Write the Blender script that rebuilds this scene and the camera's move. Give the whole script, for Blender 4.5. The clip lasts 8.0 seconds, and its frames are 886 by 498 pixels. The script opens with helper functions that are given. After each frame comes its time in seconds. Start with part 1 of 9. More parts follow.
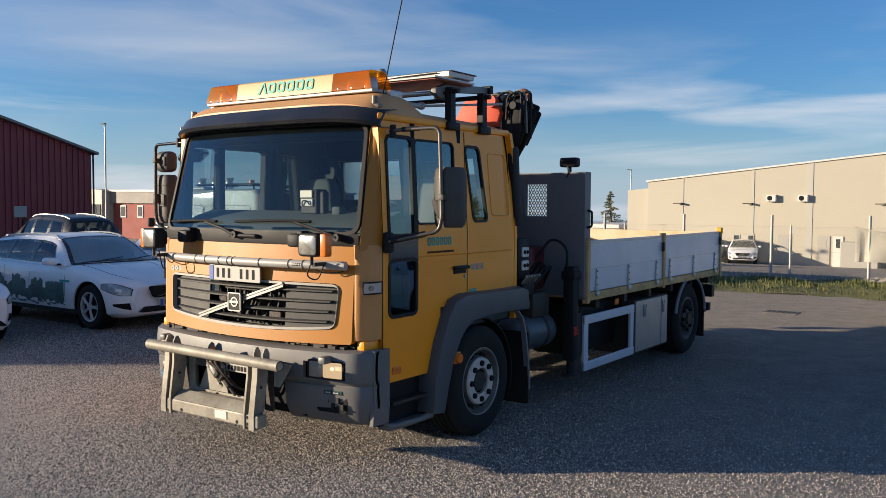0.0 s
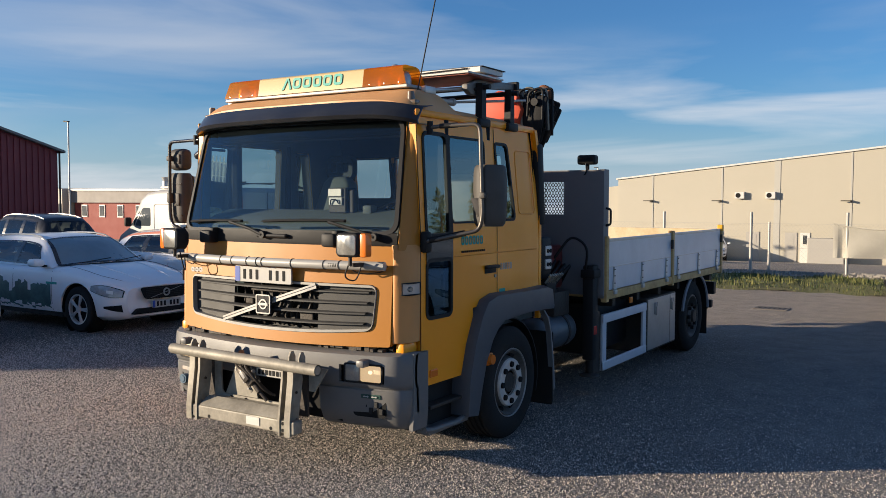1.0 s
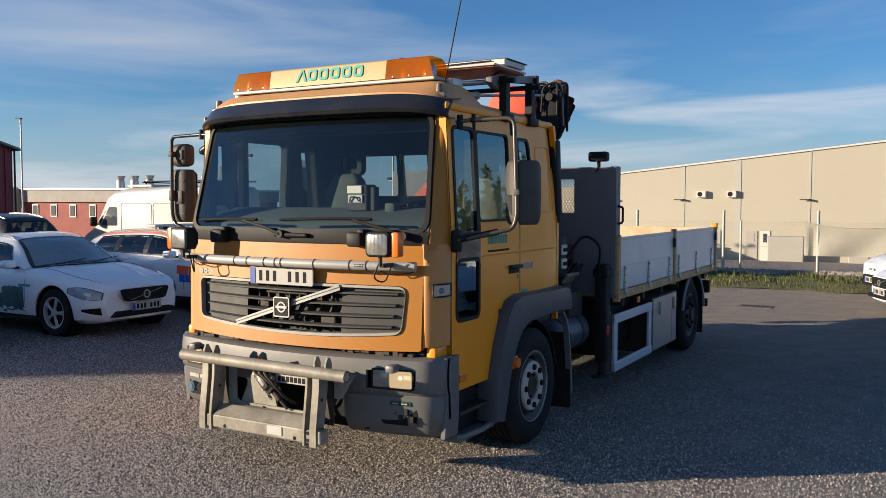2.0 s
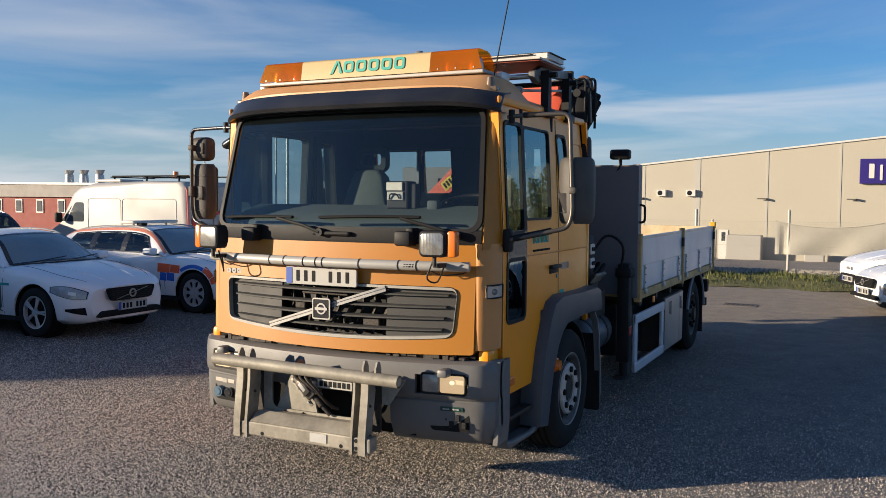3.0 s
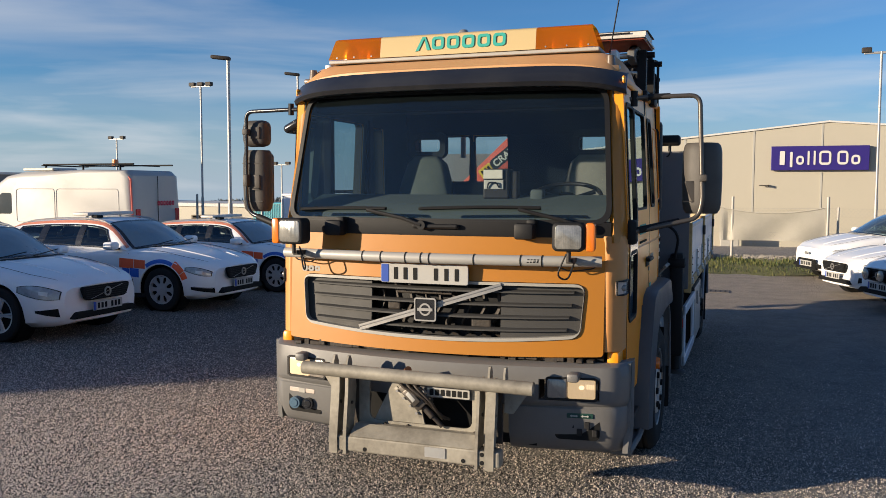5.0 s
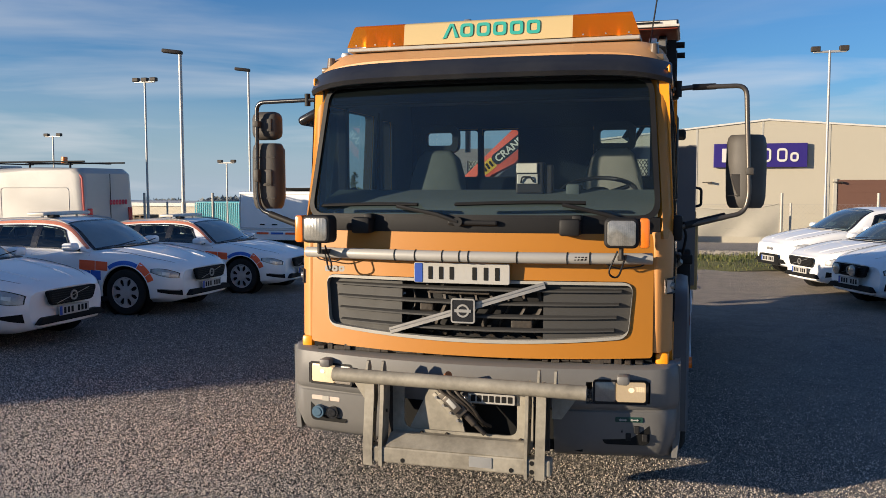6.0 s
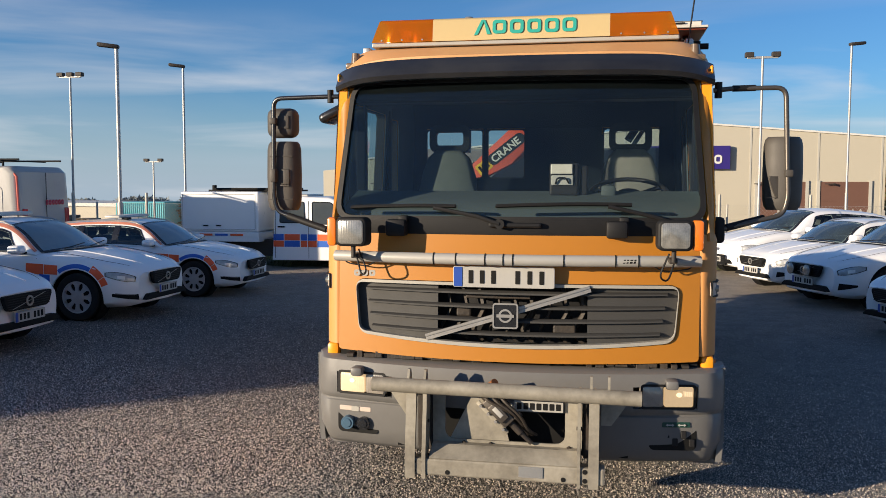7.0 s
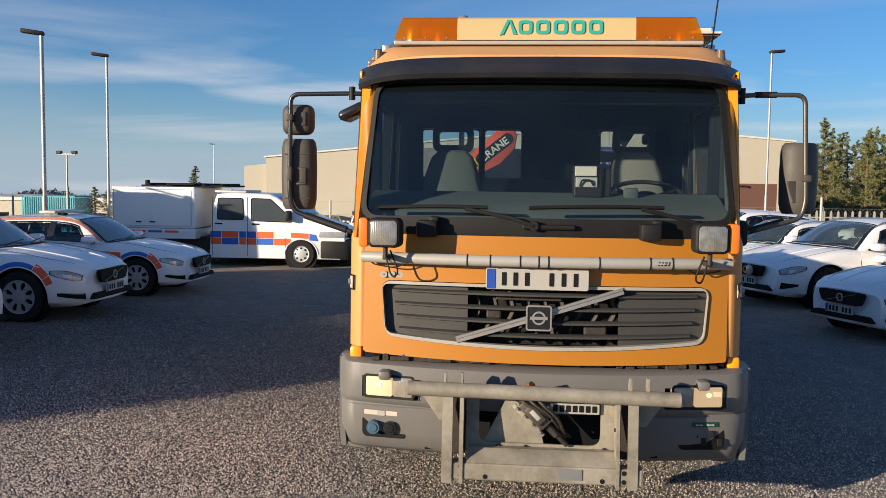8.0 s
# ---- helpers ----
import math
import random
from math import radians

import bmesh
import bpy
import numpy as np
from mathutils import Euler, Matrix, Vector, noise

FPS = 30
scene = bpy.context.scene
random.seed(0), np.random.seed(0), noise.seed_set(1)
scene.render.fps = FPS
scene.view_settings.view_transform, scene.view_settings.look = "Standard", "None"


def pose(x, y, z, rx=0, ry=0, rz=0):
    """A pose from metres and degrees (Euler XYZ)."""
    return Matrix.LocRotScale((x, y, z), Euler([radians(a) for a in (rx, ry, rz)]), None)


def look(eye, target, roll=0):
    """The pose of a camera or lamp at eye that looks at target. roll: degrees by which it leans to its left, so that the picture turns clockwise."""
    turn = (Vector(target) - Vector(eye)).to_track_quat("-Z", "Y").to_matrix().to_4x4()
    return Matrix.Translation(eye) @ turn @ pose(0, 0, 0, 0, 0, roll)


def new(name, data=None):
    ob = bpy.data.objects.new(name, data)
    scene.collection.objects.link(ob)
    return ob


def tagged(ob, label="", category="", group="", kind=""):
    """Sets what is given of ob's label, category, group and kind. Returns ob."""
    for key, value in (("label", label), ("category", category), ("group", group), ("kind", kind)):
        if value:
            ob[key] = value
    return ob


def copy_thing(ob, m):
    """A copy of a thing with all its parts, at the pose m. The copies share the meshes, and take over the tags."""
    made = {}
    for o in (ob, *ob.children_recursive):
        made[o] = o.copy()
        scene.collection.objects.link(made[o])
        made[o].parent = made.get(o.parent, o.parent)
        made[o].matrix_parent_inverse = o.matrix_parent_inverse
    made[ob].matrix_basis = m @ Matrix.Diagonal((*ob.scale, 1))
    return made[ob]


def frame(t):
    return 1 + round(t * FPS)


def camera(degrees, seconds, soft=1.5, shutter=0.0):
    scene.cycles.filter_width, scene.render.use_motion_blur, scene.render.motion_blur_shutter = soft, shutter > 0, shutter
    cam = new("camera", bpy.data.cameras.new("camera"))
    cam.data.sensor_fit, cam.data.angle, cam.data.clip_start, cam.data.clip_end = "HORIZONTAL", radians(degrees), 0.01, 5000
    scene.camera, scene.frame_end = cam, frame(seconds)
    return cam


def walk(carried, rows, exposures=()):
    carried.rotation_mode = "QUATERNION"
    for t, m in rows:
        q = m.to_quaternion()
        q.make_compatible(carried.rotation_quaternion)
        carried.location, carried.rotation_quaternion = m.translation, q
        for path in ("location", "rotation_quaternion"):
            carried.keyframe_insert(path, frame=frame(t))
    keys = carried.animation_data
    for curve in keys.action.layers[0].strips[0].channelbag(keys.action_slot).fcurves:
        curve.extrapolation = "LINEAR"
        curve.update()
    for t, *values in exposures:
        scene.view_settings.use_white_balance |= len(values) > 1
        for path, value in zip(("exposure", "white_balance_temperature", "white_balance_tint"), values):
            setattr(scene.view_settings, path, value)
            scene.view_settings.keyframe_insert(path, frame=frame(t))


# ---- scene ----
EXPOSURE = 0.74
cam = camera(54.7, 8.0, soft=0.45)
PATH = [
    (0, (4.707, -4.266, 1.809), (3.558, -2.632, 1.705), 0.3),
    (0.5, (4.478, -4.337, 1.798), (3.362, -2.681, 1.694), 0.1),
    (1, (4.216, -4.433, 1.809), (3.138, -2.752, 1.701), 0.1),
    (1.5, (3.955, -4.433, 1.796), (2.919, -2.726, 1.687), 0.0),
    (3, (3.055, -4.586, 1.798), (2.163, -2.8, 1.682), 0.4),
    (3.5, (2.7, -4.561, 1.787), (1.862, -2.75, 1.664), 0.4),
    (4, (2.384, -4.596, 1.78), (1.597, -2.762, 1.649), 0.2),
    (4.5, (2.049, -4.686, 1.807), (1.312, -2.832, 1.67), 0.2),
    (6, (1.137, -4.579, 1.779), (0.589, -2.661, 1.632), -0.1),
    (6.5, (0.809, -4.615, 1.787), (0.348, -2.674, 1.644), 0.0),
    (7, (0.482, -4.566, 1.782), (0.112, -2.606, 1.636), 0.1),
    (7.5, (0.177, -4.548, 1.769), (-0.097, -2.572, 1.629), 0.5),
    (8, (-0.15, -4.592, 1.796), (-0.319, -2.605, 1.645), 0.8),
]
walk(cam, [(t, look(eye, target, roll)) for t, eye, target, roll in PATH], [(t, EXPOSURE + d) for t, d in ((0, 0.13), (3, 0.06), (6, 0.03), (8, 0.03))])

# ---- light: low sun from behind the camera's left, blue sky with thin cloud ----
SUN_AZ, SUN_EL = 38.0, 10.5     # the light travels towards this angle from +x
SKY, SUN = 0.096, 4.7
scene.view_settings.exposure = EXPOSURE
travel = Vector((math.cos(radians(SUN_AZ)), math.sin(radians(SUN_AZ)), -math.tan(radians(SUN_EL)))).normalized()
sun = new("sun", bpy.data.lights.new("sun", "SUN"))
sun.data.energy, sun.data.angle, sun.data.color = SUN, radians(0.55), (1.0, 0.83, 0.62)
sun.matrix_world = Matrix.Translation((-30, -25, 12)) @ travel.to_track_quat("-Z", "Y").to_matrix().to_4x4()

world = bpy.data.worlds.new("sky")
scene.world = world
world.use_nodes = True
wn, wl = world.node_tree.nodes, world.node_tree.links
wn.clear()
w_out, w_bg, w_sky = wn.new("ShaderNodeOutputWorld"), wn.new("ShaderNodeBackground"), wn.new("ShaderNodeTexSky")
w_sky.sky_type, w_sky.sun_disc = "NISHITA", False
w_sky.sun_elevation, w_sky.sun_rotation = radians(SUN_EL), math.atan2(-travel.x, -travel.y)
w_sky.air_density, w_sky.dust_density, w_sky.ozone_density = 1.0, 0.1, 6.0
w_bg.inputs["Strength"].default_value = SKY
w_tc, w_map = wn.new("ShaderNodeTexCoord"), wn.new("ShaderNodeMapping")
w_map.inputs["Rotation"].default_value = (0.06, 0.10, 1.3)
w_map.inputs["Scale"].default_value = (1.1, 1.6, 7.5)
w_n1, w_n2 = wn.new("ShaderNodeTexNoise"), wn.new("ShaderNodeTexNoise")
w_n1.inputs["Scale"].default_value, w_n1.inputs["Detail"].default_value, w_n1.inputs["Distortion"].default_value = 1.7, 7.0, 0.7
w_n2.inputs["Scale"].default_value, w_n2.inputs["Detail"].default_value = 0.8, 3.0
w_ramp = wn.new("ShaderNodeValToRGB")
w_ramp.color_ramp.elements[0].position, w_ramp.color_ramp.elements[1].position = 0.45, 0.84
w_mul, w_mix = wn.new("ShaderNodeMath"), wn.new("ShaderNodeMixRGB")
w_mul.operation = "MULTIPLY"
w_mix.inputs["Color2"].default_value = (3.1, 3.4, 3.95, 1)
wl.new(w_tc.outputs["Generated"], w_map.inputs["Vector"])
wl.new(w_map.outputs["Vector"], w_n1.inputs["Vector"])
wl.new(w_map.outputs["Vector"], w_n2.inputs["Vector"])
wl.new(w_n1.outputs["Fac"], w_ramp.inputs["Fac"])
wl.new(w_ramp.outputs["Color"], w_mul.inputs[0])
w_r2 = wn.new("ShaderNodeMapRange")
w_r2.inputs["From Min"].default_value, w_r2.inputs["From Max"].default_value, w_r2.inputs["To Min"].default_value, w_r2.inputs["To Max"].default_value = 0.30, 0.68, 0.15, 0.95
wl.new(w_n2.outputs["Fac"], w_r2.inputs["Value"])
wl.new(w_r2.outputs["Result"], w_mul.inputs[1])
w_thin, w_sep0, w_m2 = wn.new("ShaderNodeMapRange"), wn.new("ShaderNodeSeparateXYZ"), wn.new("ShaderNodeMath")
w_m2.operation = "MULTIPLY"
for k, v in (("From Min", 0.28), ("From Max", 0.70), ("To Min", 1.0), ("To Max", 0.85)):
    w_thin.inputs[k].default_value = v
wl.new(w_tc.outputs["Generated"], w_sep0.inputs["Vector"])
wl.new(w_sep0.outputs["Z"], w_thin.inputs["Value"])
wl.new(w_mul.outputs["Value"], w_m2.inputs[0])
wl.new(w_thin.outputs["Result"], w_m2.inputs[1])
wl.new(w_m2.outputs["Value"], w_mix.inputs["Fac"])
w_tint = wn.new("ShaderNodeMixRGB")
w_tint.blend_type = "MULTIPLY"
w_tint.inputs["Fac"].default_value = 1.0
w_tint.inputs["Color2"].default_value = (0.89, 0.88, 0.90, 1)
wl.new(w_sky.outputs["Color"], w_tint.inputs["Color1"])
wl.new(w_tint.outputs["Color"], w_mix.inputs["Color1"])
w_sep, w_up, w_hz = wn.new("ShaderNodeSeparateXYZ"), wn.new("ShaderNodeMapRange"), wn.new("ShaderNodeMixRGB")
wl.new(w_tc.outputs["Generated"], w_sep.inputs["Vector"])
w_up.interpolation_type = "SMOOTHSTEP"
for k, v in (("From Min", -0.02), ("From Max", 0.13), ("To Min", 0.70), ("To Max", 0.0)):
    w_up.inputs[k].default_value = v
w_hz.inputs["Color2"].default_value = (2.5, 3.25, 4.1, 1)
wl.new(w_sep.outputs["Z"], w_up.inputs["Value"])
wl.new(w_up.outputs["Result"], w_hz.inputs["Fac"])
wl.new(w_mix.outputs["Color"], w_hz.inputs["Color1"])
# thin layered cloud just above the skyline
w_nb, w_mp, w_rb, w_bk = wn.new("ShaderNodeTexNoise"), wn.new("ShaderNodeMapping"), wn.new("ShaderNodeMapRange"), wn.new("ShaderNodeMixRGB")
w_mp.inputs["Scale"].default_value, w_mp.inputs["Rotation"].default_value = (2.0, 2.0, 17.0), (0.04, 0.03, 0.5)
w_nb.inputs["Scale"].default_value, w_nb.inputs["Detail"].default_value, w_nb.inputs["Distortion"].default_value = 1.3, 7.0, 0.5
wl.new(w_tc.outputs["Generated"], w_mp.inputs["Vector"])
wl.new(w_mp.outputs["Vector"], w_nb.inputs["Vector"])
for k, v in (("From Min", 0.47), ("From Max", 0.68), ("To Min", 0.0), ("To Max", 0.55)):
    w_rb.inputs[k].default_value = v
wl.new(w_nb.outputs["Fac"], w_rb.inputs["Value"])
w_low, w_bm = wn.new("ShaderNodeMapRange"), wn.new("ShaderNodeMath")
w_bm.operation = "MULTIPLY"
w_low.interpolation_type = "SMOOTHSTEP"
for k, v in (("From Min", 0.09), ("From Max", 0.21), ("To Min", 1.0), ("To Max", 0.0)):
    w_low.inputs[k].default_value = v
wl.new(w_sep.outputs["Z"], w_low.inputs["Value"])
wl.new(w_rb.outputs["Result"], w_bm.inputs[0])
wl.new(w_low.outputs["Result"], w_bm.inputs[1])
w_bk.inputs["Color2"].default_value = (4.6, 4.65, 4.85, 1)
wl.new(w_bm.outputs["Value"], w_bk.inputs["Fac"])
wl.new(w_hz.outputs["Color"], w_bk.inputs["Color1"])
wl.new(w_bk.outputs["Color"], w_bg.inputs["Color"])
wl.new(w_bg.outputs["Background"], w_out.inputs["Surface"])


# ---- materials ----
def mat(name, color, rough=0.5, metal=0.0, dark=None, scale=6.0, amount=0.5, bump=0.0, bump_scale=60.0, coat=0.0, spread=0.0, grime=0.0):
    """A painted, moulded or metal surface: two noises of wear between color and dark, roughness that follows, fine relief."""
    m = bpy.data.materials.new(name)
    m.use_nodes = True
    n, l = m.node_tree.nodes, m.node_tree.links
    b = n["Principled BSDF"]
    b.inputs["Metallic"].default_value, b.inputs["Roughness"].default_value = metal, rough
    b.inputs["Coat Weight"].default_value, b.inputs["Coat Roughness"].default_value = coat, 0.06
    b.inputs["Specular IOR Level"].default_value = 0.28 if max(color) < 0.03 and not coat else 0.45
    dark = dark or tuple(c * 0.72 for c in color)
    tc = n.new("ShaderNodeTexCoord")
    n1, n2 = n.new("ShaderNodeTexNoise"), n.new("ShaderNodeTexNoise")
    n1.inputs["Scale"].default_value, n1.inputs["Detail"].default_value, n1.inputs["Roughness"].default_value = scale, 6.0, 0.62
    n2.inputs["Scale"].default_value, n2.inputs["Detail"].default_value = scale * 9, 3.0
    for q in (n1, n2):
        l.new(tc.outputs["Object"], q.inputs["Vector"])
    r1 = n.new("ShaderNodeValToRGB")
    r1.color_ramp.elements[0].position, r1.color_ramp.elements[1].position = 0.40, 0.72
    l.new(n1.outputs["Fac"], r1.inputs["Fac"])
    add = n.new("ShaderNodeMath")
    add.operation = "MULTIPLY_ADD"
    add.inputs[1].default_value, add.inputs[2].default_value = amount * 0.45, 0.0
    l.new(n2.outputs["Fac"], add.inputs[0])
    mul = n.new("ShaderNodeMath")
    mul.operation = "MULTIPLY_ADD"
    mul.inputs[1].default_value = amount * 0.6
    l.new(r1.outputs["Color"], mul.inputs[0])
    l.new(add.outputs["Value"], mul.inputs[2])
    mix = n.new("ShaderNodeMixRGB")
    mix.inputs["Color1"].default_value, mix.inputs["Color2"].default_value = (*color, 1), (*dark, 1)
    l.new(mul.outputs["Value"], mix.inputs["Fac"])
    last = mix
    if spread:
        info, hsv, rng = n.new("ShaderNodeObjectInfo"), n.new("ShaderNodeHueSaturation"), n.new("ShaderNodeMapRange")
        rng.inputs["To Min"].default_value, rng.inputs["To Max"].default_value = 1 - spread, 1 + spread
        l.new(info.outputs["Random"], rng.inputs["Value"])
        l.new(rng.outputs["Result"], hsv.inputs["Value"])
        l.new(last.outputs["Color"], hsv.inputs["Color"])
        last = hsv
    l.new(last.outputs["Color"], b.inputs["Base Color"])
    rr = n.new("ShaderNodeMapRange")
    rr.inputs["To Min"].default_value, rr.inputs["To Max"].default_value = max(0.02, rough - 0.08), min(1.0, rough + 0.16)
    l.new(n1.outputs["Fac"], rr.inputs["Value"])
    l.new(rr.outputs["Result"], b.inputs["Roughness"])
    if bump:
        n3, bp = n.new("ShaderNodeTexNoise"), n.new("ShaderNodeBump")
        n3.inputs["Scale"].default_value, n3.inputs["Detail"].default_value = bump_scale, 4.0
        bp.inputs["Strength"].default_value, bp.inputs["Distance"].default_value = bump, 0.02
        l.new(tc.outputs["Object"], n3.inputs["Vector"])
        l.new(n3.outputs["Fac"], bp.inputs["Height"])
        l.new(bp.outputs["Normal"], b.inputs["Normal"])
    return m


def glass(name, tint, rough=0.01, mixin=0.75, dust=0.0, bias=0.015, gloss=(1, 1, 1)):
    """A thin pane: mostly clear with a tint, and a mirror gloss that grows towards grazing."""
    m = bpy.data.materials.new(name)
    m.use_nodes = True
    n, l = m.node_tree.nodes, m.node_tree.links
    n.clear()
    out, mx, tr, gl, fr = (n.new("ShaderNode" + k) for k in ("OutputMaterial", "MixShader", "BsdfTransparent", "BsdfGlossy", "Fresnel"))
    tr.inputs["Color"].default_value = (*tint, 1)
    gl.inputs["Roughness"].default_value = rough
    gl.inputs["Color"].default_value = (*gloss, 1)
    fr.inputs["IOR"].default_value = 1.5
    sc = n.new("ShaderNodeMath")
    sc.operation = "MULTIPLY_ADD"
    sc.inputs[1].default_value, sc.inputs[2].default_value, sc.use_clamp = mixin, bias, True
    l.new(fr.outputs["Fac"], sc.inputs[0])
    l.new(sc.outputs["Value"], mx.inputs["Fac"])
    l.new(tr.outputs["BSDF"], mx.inputs[1])
    l.new(gl.outputs["BSDF"], mx.inputs[2])
    if dust:
        tc, nz, rg_, df, m2 = (n.new("ShaderNode" + k) for k in ("TexCoord", "TexNoise", "MapRange", "BsdfDiffuse", "MixShader"))
        # Bluish film: dust, with the glass's sky reflection put into its colour.
        df.inputs["Color"].default_value = (0.46, 0.64, 0.70, 1)
        nz.inputs["Scale"].default_value, nz.inputs["Detail"].default_value = 3.0, 6.0
        rg_.inputs["To Min"].default_value, rg_.inputs["To Max"].default_value = 0.4 * dust, 1.6 * dust
        l.new(tc.outputs["Object"], nz.inputs["Vector"])
        l.new(nz.outputs["Fac"], rg_.inputs["Value"])
        l.new(rg_.outputs["Result"], m2.inputs["Fac"])
        l.new(mx.outputs["Shader"], m2.inputs[1])
        l.new(df.outputs["BSDF"], m2.inputs[2])
        mx = m2
    l.new(mx.outputs["Shader"], out.inputs["Surface"])
    return m


def lamp_glow(name, color, strength, base=(0.8, 0.75, 0.6)):
    m = mat(name, base, 0.15, scale=14, amount=0.7)
    b = m.node_tree.nodes["Principled BSDF"]
    b.inputs["Emission Color"].default_value, b.inputs["Emission Strength"].default_value = (*color, 1), strength
    return m


SILV = mat("dull_silver_surround", (0.36, 0.345, 0.305), 0.5, dark=(0.26, 0.245, 0.215), scale=9, amount=0.6)
# Front orange toned down for sun; side yellow raised against its shade.
ORANGE = mat("faded_orange_toned_for_sun", (0.43, 0.168, 0.012), 0.46, dark=(0.37, 0.145, 0.016), scale=2.2, amount=0.5, bump=0.02, coat=0.08)
YELLOW = mat("amber_yellow_raised_for_shade", (0.96, 0.335, 0.008), 0.34, dark=(0.86, 0.31, 0.010), scale=2.5, amount=0.4, bump=0.015, coat=0.12)
FADED = mat("sun_bleached_panel", (0.60, 0.275, 0.085), 0.48, dark=(0.52, 0.235, 0.07), scale=4, amount=0.5)
CREAM = mat("cream_lightbar_sign", (0.54, 0.41, 0.20), 0.4, dark=(0.50, 0.38, 0.20), scale=3, amount=0.3)
DISC = mat("pale_wheel_disc", (0.66, 0.60, 0.54), 0.45, 0.1, dark=(0.36, 0.32, 0.28), scale=8, amount=0.7)
GUARD = mat("pale_anodised_guard", (0.60, 0.64, 0.70), 0.42, 0.3, dark=(0.45, 0.48, 0.53), scale=4, amount=0.5)
TANK = mat("grey_air_tank_paint", (0.085, 0.10, 0.115), 0.4, 0.2, dark=(0.05, 0.055, 0.06), scale=5, amount=0.6)
PALE_R = mat("bleached_roof_paint", (0.62, 0.325, 0.135), 0.45, dark=(0.54, 0.27, 0.10), scale=2.5, amount=0.5, bump=0.02)
AMBER = mat("amber_lens", (0.62, 0.185, 0.006), 0.20, dark=(0.46, 0.115, 0.004), scale=5, amount=0.6, coat=0.15)
AMBER_S = mat("orange_indicator_lens", (0.80, 0.19, 0.015), 0.2, amount=0.3, coat=0.5)
RED_L = mat("red_lens", (0.5, 0.03, 0.02), 0.2, amount=0.3, coat=0.4)
TEAL = mat("teal_letters", (0.02, 0.34, 0.28), 0.5, amount=0.3)
BUMPER = mat("grey_bumper_plastic", (0.155, 0.151, 0.145), 0.42, dark=(0.11, 0.107, 0.102), scale=3, amount=0.6, bump=0.06, bump_scale=220)
ARCH = mat("dark_arch_plastic", (0.085, 0.089, 0.098), 0.38, dark=(0.060, 0.062, 0.068), scale=3, amount=0.6, bump=0.05, bump_scale=200)
BLACK = mat("black_plastic", (0.009, 0.009, 0.010), 0.55, dark=(0.020, 0.019, 0.018), scale=5, amount=0.5, bump=0.05, bump_scale=150)
BLACKG = mat("gloss_black_trim", (0.012, 0.013, 0.016), 0.22, dark=(0.03, 0.03, 0.03), scale=4, amount=0.4, coat=0.4)
VISOR = mat("dark_visor_acrylic", (0.012, 0.013, 0.017), 0.30, dark=(0.05, 0.048, 0.045), scale=3, amount=0.5, coat=0.3)
RUBBER = mat("tyre_rubber", (0.012, 0.012, 0.012), 0.85, dark=(0.032, 0.030, 0.027), scale=7, amount=0.6, bump=0.15, bump_scale=90)
GRILLE = mat("grey_grille_plastic", (0.047, 0.046, 0.044), 0.6, dark=(0.032, 0.031, 0.030), scale=5, amount=0.5, bump=0.05, bump_scale=200)
CHROME = mat("dulled_chrome", (0.36, 0.35, 0.335), 0.34, 0.55, dark=(0.40, 0.39, 0.37), scale=9, amount=0.5)
ALU = mat("brushed_aluminium", (0.50, 0.50, 0.49), 0.42, 0.85, dark=(0.34, 0.34, 0.33), scale=4, amount=0.6, bump=0.03)
ALU_W = mat("white_tube_paint", (0.38, 0.37, 0.345), 0.42, 0.1, dark=(0.40, 0.38, 0.34), scale=8, amount=0.5)
STEEL_G = mat("galvanised_plough_steel", (0.38, 0.35, 0.285), 0.55, 0.15, dark=(0.075, 0.065, 0.05), scale=4.2, amount=0.85, bump=0.04, bump_scale=40)
STEEL_D = mat("dark_dirty_steel", (0.030, 0.028, 0.026), 0.6, 0.2, dark=(0.065, 0.045, 0.03), scale=7, amount=0.8, bump=0.2, bump_scale=40)
WHEEL_S = mat("silver_painted_wheel", (0.15, 0.137, 0.122), 0.5, 0.2, dark=(0.035, 0.034, 0.03), scale=7, amount=0.9, bump=0.08)
PANEL_B = mat("grey_blue_dropside_panel", (0.55, 0.60, 0.66), 0.38, 0.15, dark=(0.40, 0.43, 0.47), scale=2.5, amount=0.6, bump=0.03)
FRAME_Y = mat("rusty_cream_bed_frame", (0.62, 0.42, 0.17), 0.6, dark=(0.30, 0.15, 0.05), scale=9, amount=0.9, bump=0.1)
PLY = mat("worn_cream_bed_liner", (0.64, 0.56, 0.38), 0.6, dark=(0.38, 0.24, 0.10), scale=4, amount=0.8, bump=0.08)
HEADB = mat("dark_grey_headboard_paint", (0.155, 0.155, 0.165), 0.5, dark=(0.21, 0.20, 0.19), scale=3, amount=0.5, bump=0.03)
CRANE_R = mat("faded_red_crane_paint", (0.62, 0.075, 0.028), 0.6, dark=(0.50, 0.085, 0.045), scale=4, amount=0.6)
WHITE_P = mat("weathered_white_sheet", (0.66, 0.63, 0.57), 0.4, dark=(0.42, 0.38, 0.32), scale=4, amount=0.7)
PLATE_W = mat("white_number_plate", (0.40, 0.39, 0.365), 0.4, amount=0.3)
PLATE_B = mat("blue_plate_strip", (0.02, 0.07, 0.36), 0.4, amount=0.2)
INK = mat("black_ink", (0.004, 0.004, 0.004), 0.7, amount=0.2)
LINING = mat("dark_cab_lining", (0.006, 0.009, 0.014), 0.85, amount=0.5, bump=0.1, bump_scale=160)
DASH = mat("dashboard_grey", (0.060, 0.078, 0.080), 0.75, amount=0.5, bump=0.1, bump_scale=160)
